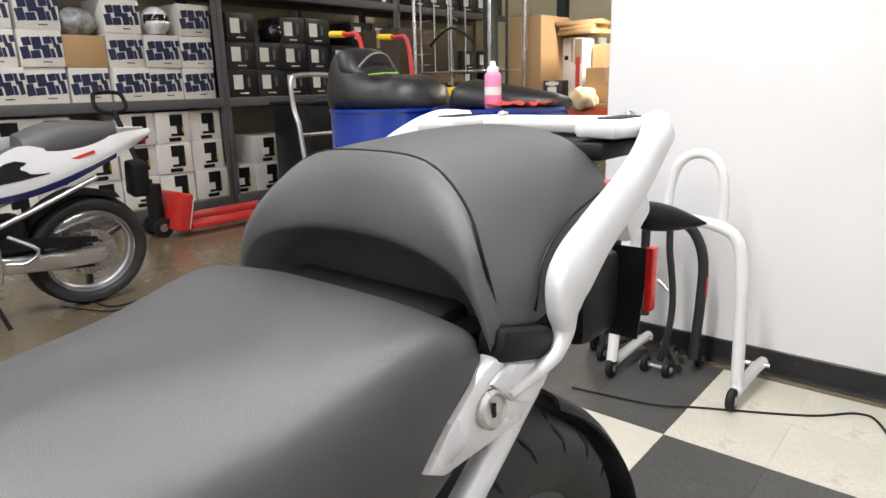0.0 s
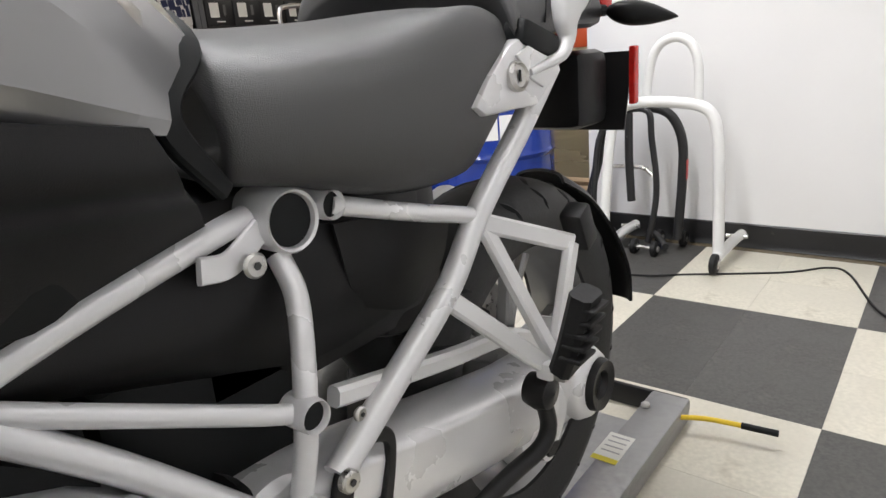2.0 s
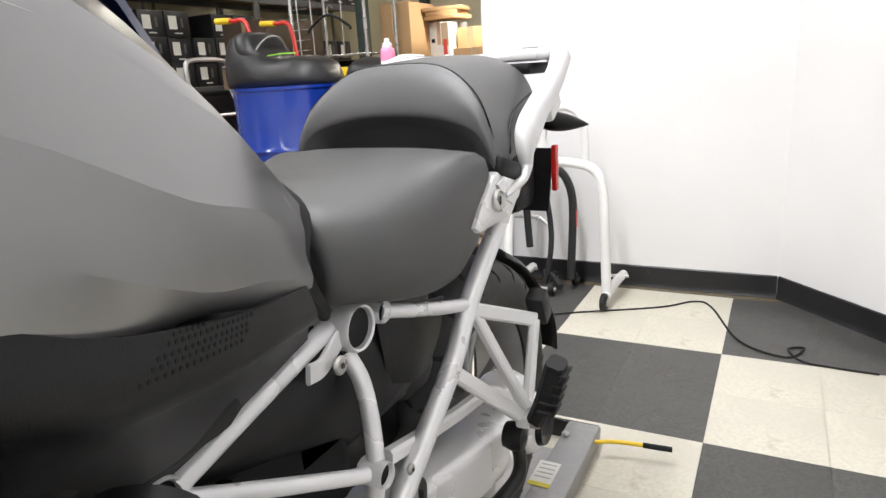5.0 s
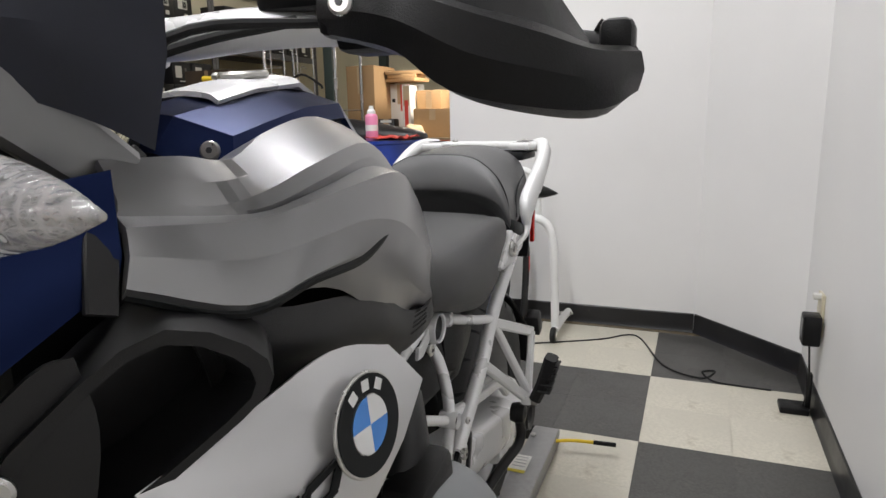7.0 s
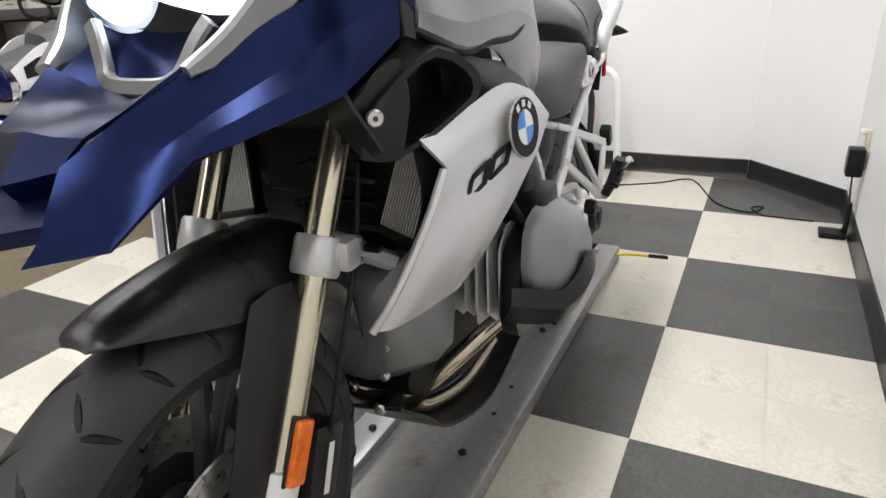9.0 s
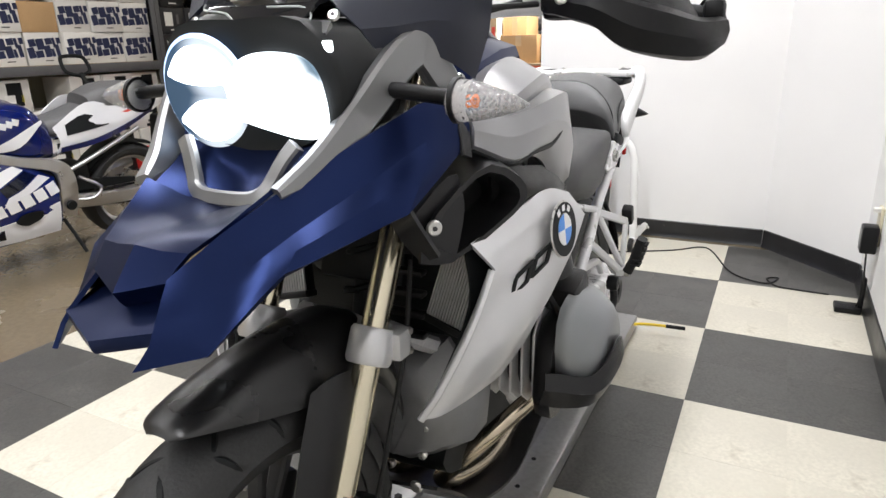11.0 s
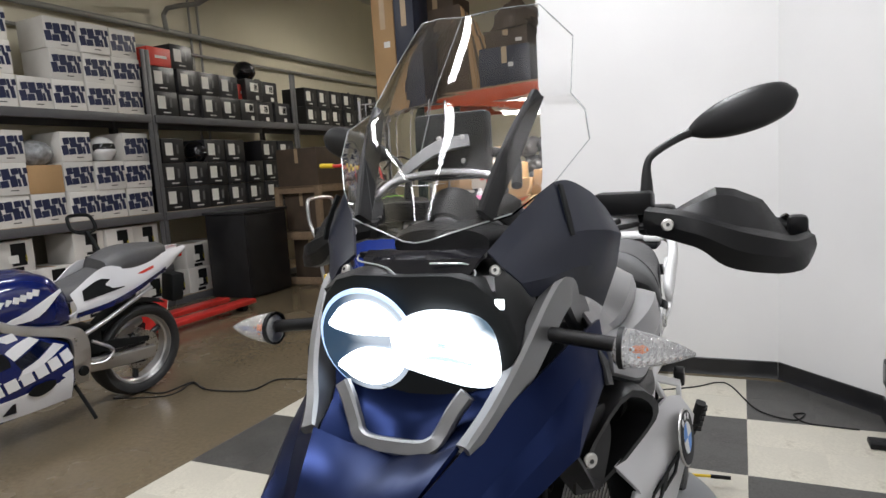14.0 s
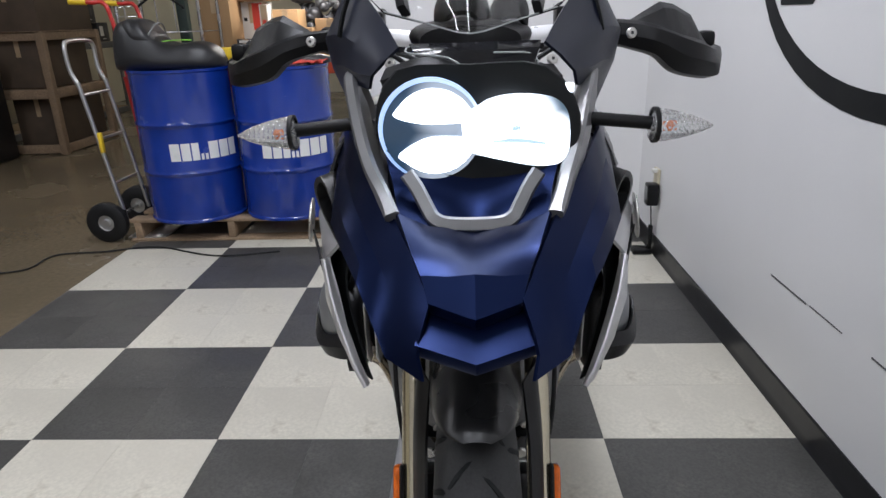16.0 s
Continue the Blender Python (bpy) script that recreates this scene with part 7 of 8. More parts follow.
part("can", lathe(B(), [(.0001, 0), (.03, 0), (.032, .004), (.032, .12), (.03, .128), (.018, .14), (.0001, .14)], Matrix.Translation((-1.425, -.4, 1.018)), 24), material("pink_can_paint", (.75, .25, .42), .3), can)
part("cap", lathe(B(), [(.0001, .0), (.022, .0), (.022, .02), (.012, .03), (.011, .045), (.0001, .047)], Matrix.Translation((-1.425, -.4, 1.147)), 20), WHITEI, can)
part("band", lathe(B(), [(.0323, .05), (.0325, .05), (.0325, .08), (.0323, .08)], Matrix.Translation((-1.425, -.4, 1.018)), 24, True), LABELW, can)
rg = B()
bmesh.ops.create_grid(rg, x_segments=24, y_segments=18, size=1, matrix=Matrix.Translation((-1.33, -.36, 1.03)) @ Matrix.Diagonal((.11, .08, 1, 1)))
for v in rg.verts:
    v.co.z += .022 * abs(noise.noise(v.co * 16)) + .01 * noise.noise(v.co * 40)
    v.co.xy += Vector((noise.noise(v.co * 9), noise.noise(v.co * 9 + Vector((5, 0, 0))))) * .03
bmesh.ops.solidify(rg, geom=rg.faces[:], thickness=.003)
single("shop_rag", rg, material("red_cloth", (.5, .05, .035), .85, vary=.2, size=20, bump=.3), "crumpled red shop rag on a drum", "rag", smooth=60)
yb = thing("yellow_case", "yellow tool case standing behind the drums", "tool case", (-2.0, .3, 1.02))
part("body", box(B(), (-2.02, .28, 1.06), (.3, .16, .08), .012), YELLOW, yb)
part("latch", box(B(), (-2.02, .197, 1.07), (.05, .008, .03), .002), INKK, yb)

# ---- hand trucks ----
def hand_truck(name, tube_mat, x_foot, x_top, y0, y1, z_top, label, grips):
    t = thing(name, label, "hand truck", (x_foot - .05, (y0 + y1) / 2, 0))
    lean = (x_top - x_foot) / z_top
    at = lambda z: x_foot + lean * z
    for y in (y0, y1):
        part("rail", tube(B(), [(at(.12), y, .12), (at(.5), y, .5), (at(.95), y, .95)], .0125, 12, 2), tube_mat, t)
    if grips:
        for y in (y0 + .03, y1 - .03):
            part("handle", tube(B(), [(at(.95), y, .95), (at(1.15), y, 1.15), (at(1.25) - .03, y, z_top - .02), (at(1.25) - .12, y, z_top), (at(1.25) - .17, y, z_top + .005)], .013, 12, 4), tube_mat, t)
            part("grip", tube(B(), [(at(1.25) - .15, y, z_top + .004), (at(1.25) - .26, y, z_top + .01)], .018, 12, 1), YELLOW, t, "yellow grip")
    else:
        part("handle_loop", tube(B(), [(at(.93), y0, .93), (at(1.02) - .02, y0, 1.02), (x_top, y0, z_top - .03), (x_top - .005, (y0 * .8 + y1 * .2), z_top), (x_top - .005, (y0 * .2 + y1 * .8), z_top), (x_top, y1, z_top - .03), (at(1.02) - .02, y1, 1.02), (at(.93), y1, .93)], .0125, 12, 4), tube_mat, t)
    for z in (.35, .62, .88):
        part("rung", tube(B(), [(at(z), y0, z), (at(z), y1, z)], .009, 10, 1), tube_mat, t)
    part("toe_plate", box(B(), (x_foot + .12, (y0 + y1) / 2, .02), (.24, (y1 - y0) + .12, .008), .002), tube_mat, t)
    part("axle", tube(B(), [(x_foot - .1, y0 - .09, .125), (x_foot - .1, y1 + .09, .125)], .01, 8, 1), BOLT, t)
    for y in (y0 - .07, y1 + .07):
        w = part("wheel", lathe(B(), [(.05, -.028), (.1, -.035), (.122, -.022), (.125, 0), (.122, .022), (.1, .035), (.05, .028)], axis((x_foot - .1, y, .125), (0, 1, 0)), 32, True), RUBBER, t, "black pneumatic wheel")
        part("wheel_rim", lathe(B(), [(.0001, -.03), (.02, -.03), (.025, -.012), (.045, -.014), (.055, -.026), (.055, .026), (.045, .014), (.025, .012), (.02, .03), (.0001, .03)], axis((x_foot - .1, y, .125), (0, 1, 0)), 24), ALU, w)
        part("wheel_bracket", box(B(), (x_foot - .05, y + (.03 if y < (y0 + y1) / 2 else -.03), .15), (.12, .008, .09), .003), INKK, t)
    part("strap_box", box(B(), (at(.62) + .015, y0 - .0, .60), (.02, .03, .12), .004), YELLOW, t)
    return t


hand_truck("hand_truck", ALU, -2.52, -2.70, -.38, -.08, 1.18, "bare aluminium hand truck with loop handle beside drums", False)
hand_truck("hand_truck", RED, -2.52, -2.62, .02, .46, 1.395, "red hand truck with yellow grips beside the drums", True)

# ---- open chrome wire rack, hangers, cartons, orange pallet rack ----
wr = thing("wire_rack", "open chrome wire rack with a hanger", "wire rack", (-2.6, 1.0, 0))
for x in (-3.05, -2.42):
    for y in (.95, 1.35):
        part("post", tube(B(), [(x, y, .02), (x, y, 1.96)], .013, 12, 1), CHROME, wr)
for z in (.35, 1.2, 1.93):
    for k in range(9):
        part("shelf_wire", tube(B(), [(-3.05, .95 + .05 * k, z), (-2.42, .95 + .05 * k, z)], .003, 6, 1), CHROME, wr, "", 0)
for x in (-2.98, -2.86, -2.74, -2.6):
    part("upright_wire", tube(B(), [(x, .94, 1.2), (x, .94, 1.93)], .005, 8, 1), CHROME, wr)
for k in range(9):
    part("cross_wire", tube(B(), [(-3.05, .95, 1.25 + .07 * k), (-2.9, .95, 1.25 + .07 * k)], .003, 6, 1), CHROME, wr, "", 0)
hg_ = thing("coat_hanger", "black plastic coat hanger on the wire rack", "hanger", (-2.7, .92, 1.4))
part("hanger", tube(B(), [(-2.88, .92, 1.36), (-2.86, .92, 1.39), (-2.7, .92, 1.47), (-2.54, .92, 1.39), (-2.52, .92, 1.36)], .009, 8, 4), INKK, hg_)
part("hook", tube(B(), [(-2.7, .92, 1.47), (-2.7, .92, 1.51), (-2.68, .92, 1.53), (-2.66, .935, 1.51)], .004, 8, 3), BOLT, hg_)


def carton_at(c, s, label, mat_=CARD, turn=0, marks=()):
    t = thing("cardboard_box", label, "box", (c[0], c[1], c[2] - s[2] / 2))
    m = Matrix.Translation(c) @ pose(0, 0, 0, 0, 0, turn)
    bm = box(B(), (0, 0, 0), s, .004)
    bm.transform(m)
    part("carton", bm, mat_, t)
    bm = box(B(), (0, -s[1] / 2 - .0008, s[2] * .3), (.05, .001, s[2] * .38))
    bm.transform(m)
    part("tape", bm, material("packing_tape", (.45, .33, .2), .35) if "packing_tape" not in bpy.data.materials else bpy.data.materials["packing_tape"], t)
    for mm, x, z, w, h in marks:
        bm = box(B(), (x, -s[1] / 2 - .0012, z), (w, .001, h))
        bm.transform(m)
        part("print", bm, mm, t)
    return t


RY = 1.38
pr_ = thing("pallet_rack", "orange steel pallet rack behind the partition", "pallet rack", (-1.2, 1.9, 0))
for x in (-2.72, .3):
    for y in (RY, RY + 1.0):
        part("upright", box(B(), (x, y, 1.8), (.08, .07, 3.6), .004), material("dark_green_steel", (.02, .035, .03), .5) if "dark_green_steel" not in bpy.data.materials else bpy.data.materials["dark_green_steel"], pr_)
for z in (.95, 1.98):
    for y in (RY, RY + 1.0):
        part("beam", box(B(), (-1.2, y, z - .055), (2.96, .05, .12), .006), ORANGE, pr_, "orange rack beam")
    part("deck", box(B(), (-1.2, RY + .5, z + .012), (2.94, 1.04, .018), .002), BOARD, pr_)
# lit strip lamp under the upper beam
rl = thing("rack_light", "lit strip light under the rack beam", "strip light", (-1.6, RY + .25, 1.9))
part("tube", tube(B(), [(-1.95, RY + .2, 1.83), (-1.1, RY + .2, 1.83)], .02, 12, 1), TUBE_GLOW, rl)
part("housing", box(B(), (-1.52, RY + .2, 1.875), (1.0, .09, .04), .006), HOUSING, rl)
area_lamp("rack_lamp", Matrix.Translation((-1.52, RY + .2, 1.8)), .85, .08, 34, (1, .93, .82))
carton_at((-2.50, RY + .3, 1.27), (.26, .4, .58), "tall brown cardboard carton on the orange rack")
carton_at((-2.28, RY + .55, 1.2), (.2, .3, .44), "white carton with red corner", CARDW, 0, ((INKR, .05, .1, .09, .22), (INKK, -.06, .08, .03, .03)))
carton_at((-2.26, RY + .12, 1.05), (.14, .1, .15), "small black carton with white print", CARDK, 0, ((LABELW, .0, .0, .07, .06), (LABELW, 0, .055, .1, .02)))
carton_at((-2.1, RY + .2, 1.18), (.07, .2, .42), "narrow red and white carton", CARDW, 8, ((INKR, .0, -.05, .03, .28),))
carton_at((-1.95, RY + .4, 1.16), (.22, .3, .38), "brown cardboard carton on the orange rack")
carton_at((-1.86, RY + .2, 1.085), (.32, .24, .23), "low brown cardboard carton on the orange rack", CARD, 4)
carton_at((-1.55, RY + .35, 1.12), (.25, .3, .3), "brown cardboard carton on the orange rack", CARD, -6)
carton_at((-1.2, RY + .3, 1.22), (.3, .3, .5), "black carton on the orange rack", CARDK)
for k, (w, dz) in enumerate(((.3, 0), (.26, .03), (.32, .06))):
    single("cardboard_pad", box(B(), (-2.22, RY + .42, 1.445 + dz), (w, .24, .03), .004, pose(0, 0, 0, 0, 0, 9 * k - 8)), CARD, "flat cardboard pad lying on cartons", "cardboard")
pb = B()
bmesh.ops.create_icosphere(pb, subdivisions=4, radius=1, matrix=Matrix.Translation((-1.98, RY - .02, 1.0)) @ Matrix.Diagonal((.1, .07, .075, 1)))
for v in pb.verts:
    v.co += v.normal * .025 * noise.noise(v.co * 22)
single("paper_bag", pb, material("tan_paper", (.55, .42, .26), .8, vary=.12, size=12), "crumpled tan paper bag on the orange rack", "paper bag", smooth=30)
gear = B()
for k in range(60):
    bmesh.ops.create_icosphere(gear, subdivisions=2, radius=rnd.uniform(.03, .07), matrix=Matrix.Translation((-1.75 + rnd.uniform(-.22, .45), RY + .75 + rnd.uniform(-.1, .15), 1.05 + rnd.uniform(0, .5))))
for v in gear.verts:
    v.co += Vector((noise.noise(v.co * 9), noise.noise(v.co * 9 + Vector((3, 0, 0))), noise.noise(v.co * 9 + Vector((0, 3, 0))))) * .03
single("parts_heap", gear, material("mixed_dark_parts", (.06, .06, .065), .4, .3, vary=.6, size=16), "heap of dark wrapped parts on the rack", "parts heap", kind="stuff")
carton_at((-2.815, 1.2, 2.44), (.21, .29, 1.01), "tall narrow brown carton standing on the wire rack", CARD, 0, ((LABELW, .03, -.02, .06, .05),))
NAVYCARD = material("dark_navy_card", (0.022, 0.026, 0.045), 0.45, vary=0.2, size=7)
carton_at((-2.61, 1.2, 2.44), (.185, .29, 1.01), "tall dark navy carton standing on the wire rack", NAVYCARD)
# brown card darkened in its colour to imitate the storage's low light
SHADED_CARD = material("shaded_brown_card", (0.085, 0.06, 0.04), 0.75, vary=0.2, size=6)
carton_at((-2.55, RY + .4, 2.42), (.36, .4, .95), "brown carton on the upper rack deck, coloured dark for shade", SHADED_CARD)
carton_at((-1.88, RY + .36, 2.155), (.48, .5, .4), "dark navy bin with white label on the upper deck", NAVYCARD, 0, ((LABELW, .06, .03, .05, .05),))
carton_at((-1.88, RY + .36, 2.435), (.4, .42, .155), "brown carton on the dark bin, coloured dark for shade", SHADED_CARD, 2, ((LABELW, .12, -.03, .06, .03),))
wrap = B()
bmesh.ops.create_cone(wrap, cap_ends=True, segments=26, radius1=.27, radius2=.05, depth=.28, matrix=Matrix.Translation((-1.84, RY + .38, 2.655)))
bmesh.ops.subdivide_edges(wrap, edges=wrap.edges[:], cuts=4, use_grid_fill=True)
for v in wrap.verts:
    if v.co.z > 2.53:
        v.co += Vector((noise.noise(v.co * 9), noise.noise(v.co * 9 + Vector((3, 0, 0))), .6 * noise.noise(v.co * 7))) * .06
single("brown_paper", wrap, SHADED_CARD, "heap of crumpled brown wrapping paper, coloured dark for shade", "paper", smooth=25)
for k in range(9):
    single("cardboard_sheet", box(B(), (-2.36 + .026 * k, RY + .04 + .014 * k, 2.345 - .012 * k), (.31, .006, .77 - .02 * k), .001, pose(0, 0, 0, 7, -4 - 2.2 * k, 8)), CARD if k % 3 else SHADED_CARD, "folded cardboard sheet leaning on the rack", "cardboard", "cardboard sheets")
carton_at((-4.95, 2.95, 1.46), (.6, .95, .46), "large brown cardboard box on a wooden crate", SHADED_CARD, 0)
cr = thing("crate", "open wooden crate holding boxes", "crate", (-4.95, 2.95, 0))
for y in (2.45, 3.45):
    for x in (-5.25, -4.65):
        part("corner_post", box(B(), (x, y, .61), (.07, .07, 1.22), .004), WOOD, cr)
for z in (.06, .62, 1.19):
    part("slat", box(B(), (-4.63, 2.95, z), (.02, 1.05, .09), .003), WOOD, cr)
    part("slat", box(B(), (-4.95, 2.43, z), (.65, .02, .09), .003), WOOD, cr)
part("shelf", box(B(), (-4.95, 2.95, .66), (.6, 1.0, .02), .002), WOOD, cr)
part("top", box(B(), (-4.95, 2.95, 1.222), (.66, 1.06, .016), .002), WOOD, cr)
carton_at((-4.95, 2.9, .93), (.5, .8, .5), "brown cardboard box in the crate", SHADED_CARD)
carton_at((-4.95, 3.0, .32), (.5, .8, .5), "brown cardboard box in the crate", SHADED_CARD)
# added black block where only shade lies before the shelving
dark_block = thing("cabinet", "black block standing in for the darkness in front of the shelving", "cabinet", (-5.35, 1.95, 0))
part("body", box(B(), (-5.35, 1.95, .49), (.58, .73, .96), .01), CARDK, dark_block)
part("top", box(B(), (-5.35, 1.95, .985), (.62, .77, .03), .006), CARDK, dark_block)
part("door", box(B(), (-5.055, 1.95, .49), (.012, .69, .9), .004), CARDK, dark_block)

# ---- pallet jack in front of the shelving ----
pj = thing("pallet_jack", "red pallet jack with black handle", "pallet jack", (-4.9, .1, 0))
for x in (-5.08, -4.72):
    part("fork", box(B(), (x, .62, .085), (.16, 1.15, .05), .012), RED, pj, "red fork")
    part("fork_roller", lathe(B(), [(.0001, -.05), (.036, -.05), (.036, .05), (.0001, .05)], axis((x, 1.05, .037), (1, 0, 0)), 16), RUBBER, pj)
part("frame", box(B(), (-4.9, .0, .2), (.5, .1, .3), .02, pose(0, 0, 0, -14, 0, 0)), RED, pj)
part("label_panel", box(B(), (-4.66, .02, .2), (.006, .07, .26), .001, pose(0, 0, 0, -14, 0, 0)), LABELW, pj)
part("pump", tube(B(), [(-4.9, -.12, .05), (-4.9, -.12, .42)], .06, 18, 1), INKK, pj)
part("handle_shaft", tube(B(), [(-4.92, -.14, .4), (-5.1, -.17, .75), (-5.25, -.18, .98)], .02, 12, 2), INKK, pj)
part("handle_loop", tube(B(), [(-5.25, -.18, .96), (-5.28, -.29, 1.0), (-5.33, -.29, 1.1), (-5.35, -.24, 1.125), (-5.35, -.12, 1.125), (-5.33, -.07, 1.1), (-5.28, -.07, 1.0), (-5.25, -.18, .96)], .016, 10, 4), INKK, pj)
for x in (-4.99, -4.81):
    caster((x, -.12, .085), pj, .08)

# ---- step ladder ----
ld = thing("step_ladder", "worn aluminium step ladder by the shelving", "ladder", (-4.95, -1.7, 0))
for y0, y1 in ((-1.8, -1.93), (-1.5, -1.37)):
    part("front_rail", ribbon(B(), [(-4.9, y0, 1.66), (-4.7, y1, .0)], .025, .06, (0, 1, 0), 1), ALU, ld)
    part("rear_rail", ribbon(B(), [(-4.98, y0, 1.6), (-5.3, y1, .0)], .02, .04, (0, 1, 0), 1), ALU, ld)
for k, z in enumerate((.3, .58, .86, 1.14, 1.42)):
    f = z / 1.66
    part("tread", box(B(), (-4.7 - .2 * f - .02, -1.65, z), (.09, .3 + .24 * (1 - f), .025), .004), ALU, ld)
part("top_cap", box(B(), (-4.95, -1.65, 1.67), (.16, .36, .03), .008), ALU, ld)
part("rating_label", box(B(), (-4.85, -1.65, 1.5), (.002, .2, .1)), LABELW, ld)

# pipes on the wall above the shelving
pp = thing("wall_pipes", "painted pipes running along the cream wall", "pipe", (-6.5, 2.5, 3.1))
PIPE = material("grey_pipe", (0.3, 0.3, 0.28), .5, .3)
part("pipe", tube(B(), [(-6.5, -8, 3.25), (-6.5, 7.9, 3.25)], .035, 12, 1), PIPE, pp)
part("pipe", tube(B(), [(-6.53, -8, 3.02), (-6.53, 7.9, 3.02)], .02, 10, 1), PIPE, pp)
part("pipe", tube(B(), [(-6.45, 2.1, 3.25), (-6.4, 2.1, 3.5), (-5.6, 2.1, 3.55), (-4.8, 2.2, 4.55)], .03, 10, 3), PIPE, pp)
for y in (2.6, 2.75):
    part("conduit", tube(B(), [(-6.56, y, 1.2), (-6.56, y, 4.58)], .016, 8, 1), PIPE, pp)

# ---- blue and white sport motorcycle on its side stand ----
SBLUE = material("gloss_royal_blue", (0.002, 0.008, 0.085), 0.12, vary=0.08, size=6, coat=0.6)
SNAVY = material("gloss_navy", (0.002, 0.0035, 0.013), 0.1, vary=0.08, size=6, coat=0.25)
SWHITE = material("gloss_white", (0.72, 0.72, 0.73), 0.2, vary=0.03, size=6, coat=0.5)
sport = thing("sport_motorcycle", "blue and white sport motorcycle leaning on its side stand", "motorcycle")


def sp_(name, bm, mat_, label="", parent=None, smooth=45):
    return part(name, bm, mat_, parent or sport, label, smooth)


def sport_wheel(name, y, R, half, label):
    c = Vector((0, y, R))
    rr = R - .085
    w = sp_(name, lathe(B(), [(rr, -half * .7), (rr + .014, -half * .74), (rr + .014, -half * .6), (rr - .02, -half * .3), (rr - .02, half * .3), (rr + .014, half * .6), (rr + .014, half * .74), (rr, half * .7), (rr - .012, half * .3), (rr - .012, -half * .3)], axis(c, (1, 0, 0)), 48, True), ALU, label)
    part("tyre", lathe(B(), [(rr + .004, -half * .72), (rr + .03, -half * .98), (R - .03, -half), (R - .008, -half * .6), (R, 0), (R - .008, half * .6), (R - .03, half), (rr + .03, half * .98), (rr + .004, half * .72)], axis(c, (1, 0, 0)), 48, True), TYRE, w, "black sport tyre", 60)
    part("hub", lathe(B(), [(.0001, -.05), (.04, -.05), (.04, .05), (.0001, .05)], axis(c, (1, 0, 0)), 20), ALU, w)
    for k in range(3):
        a = k * 2.0944 + .5
        part("spoke", ribbon(B(), [c, c + Vector((0, (rr - .01) * math.cos(a), (rr - .01) * math.sin(a)))], .03, .035, (1, 0, 0), 1), RIM, w)
    for s in (1, -1):
        part("disc", lathe(B(), [(.08, -.002), (.13, -.002), (.13, .002), (.08, .002)], axis(c + Vector((s * .06, 0, 0)), (1, 0, 0)), 32, True), BOLT, w)
    return w


sport_wheel("front_wheel", -.61, .30, .06, "white-rimmed front wheel")
sport_wheel("rear_wheel", .70, .315, .085, "white-rimmed rear wheel")
for s in (1, -1):
    sp_("fork_leg", tube(B(), [(s * .1, -.6, .3), (s * .1, -.42, .8)], .026, 14, 1), ALU, "polished fork leg")
    k = lambda rows: [[(s * u, y, z) for u, y, z in r] for r in rows]
    # upper fairing flank, navy, with a white flash and a headlight eye
    uf = sp_("upper_fairing", sheet(B(), k([
        [(.06, -.81, .85), (.12, -.7, .91), (.16, -.58, .93), (.18, -.45, .9)],
        [(.09, -.84, .77), (.16, -.72, .81), (.2, -.56, .82), (.215, -.38, .77)],
        [(.08, -.8, .66), (.17, -.68, .645), (.21, -.5, .655), (.22, -.3, .68)]]), .005, 4), SNAVY, "gloss navy upper fairing")
    part("white_flash", sheet(B(), k([[(.1, -.74, .89), (.135, -.66, .905), (.165, -.52, .93)], [(.125, -.7, .86), (.15, -.64, .885), (.17, -.52, .922)]]), .006, 4), SWHITE, uf)
    part("headlight", sheet(B(), k([[(.06, -.825, .835), (.1, -.75, .865), (.135, -.67, .89)], [(.07, -.84, .8), (.12, -.77, .79), (.15, -.69, .845)]]), .008, 4), ALU, uf, "slanted clear headlight")
    # belly fairing: a blue skin with white and navy bands that rise to the rear
    def skin(a, b, off=0.0):
        top = Vector((0, -.68 + .8 * a, .615 + .4175 * a - .4875 * a * a))
        low = Vector((0, -.44 + .57 * a, .205 + .015 * a + .1 * max(0, .1 - a)))
        p = top.lerp(low, b)
        return (.17 + .075 * math.sin(math.pi * min(1, max(0, .12 + .76 * b))) * (.6 + .4 * math.sin(math.pi * (.15 + .7 * a))) + off, p.y + .09 * math.sin(math.pi * b) * (1 - a), p.z)
    def on(y, z, off):
        """The point of the skin at a height and a place along the motorcycle."""
        a = b = .5
        for _ in range(12):
            q = skin(a, b)
            a, b = min(1, max(0, a + (y - q[1]) * 1.2)), min(1, max(0, b - (z - q[2]) * 2))
        q = skin(a, b, off)
        return (q[0], y, z)
    bf = sp_("side_fairing", sheet(B(), k([[skin(t / 5, b, 0) for t in range(6)] for b in (0, .2, .4, .6, .8, 1)]), .005, 3), SBLUE, "royal blue side fairing with white bands")
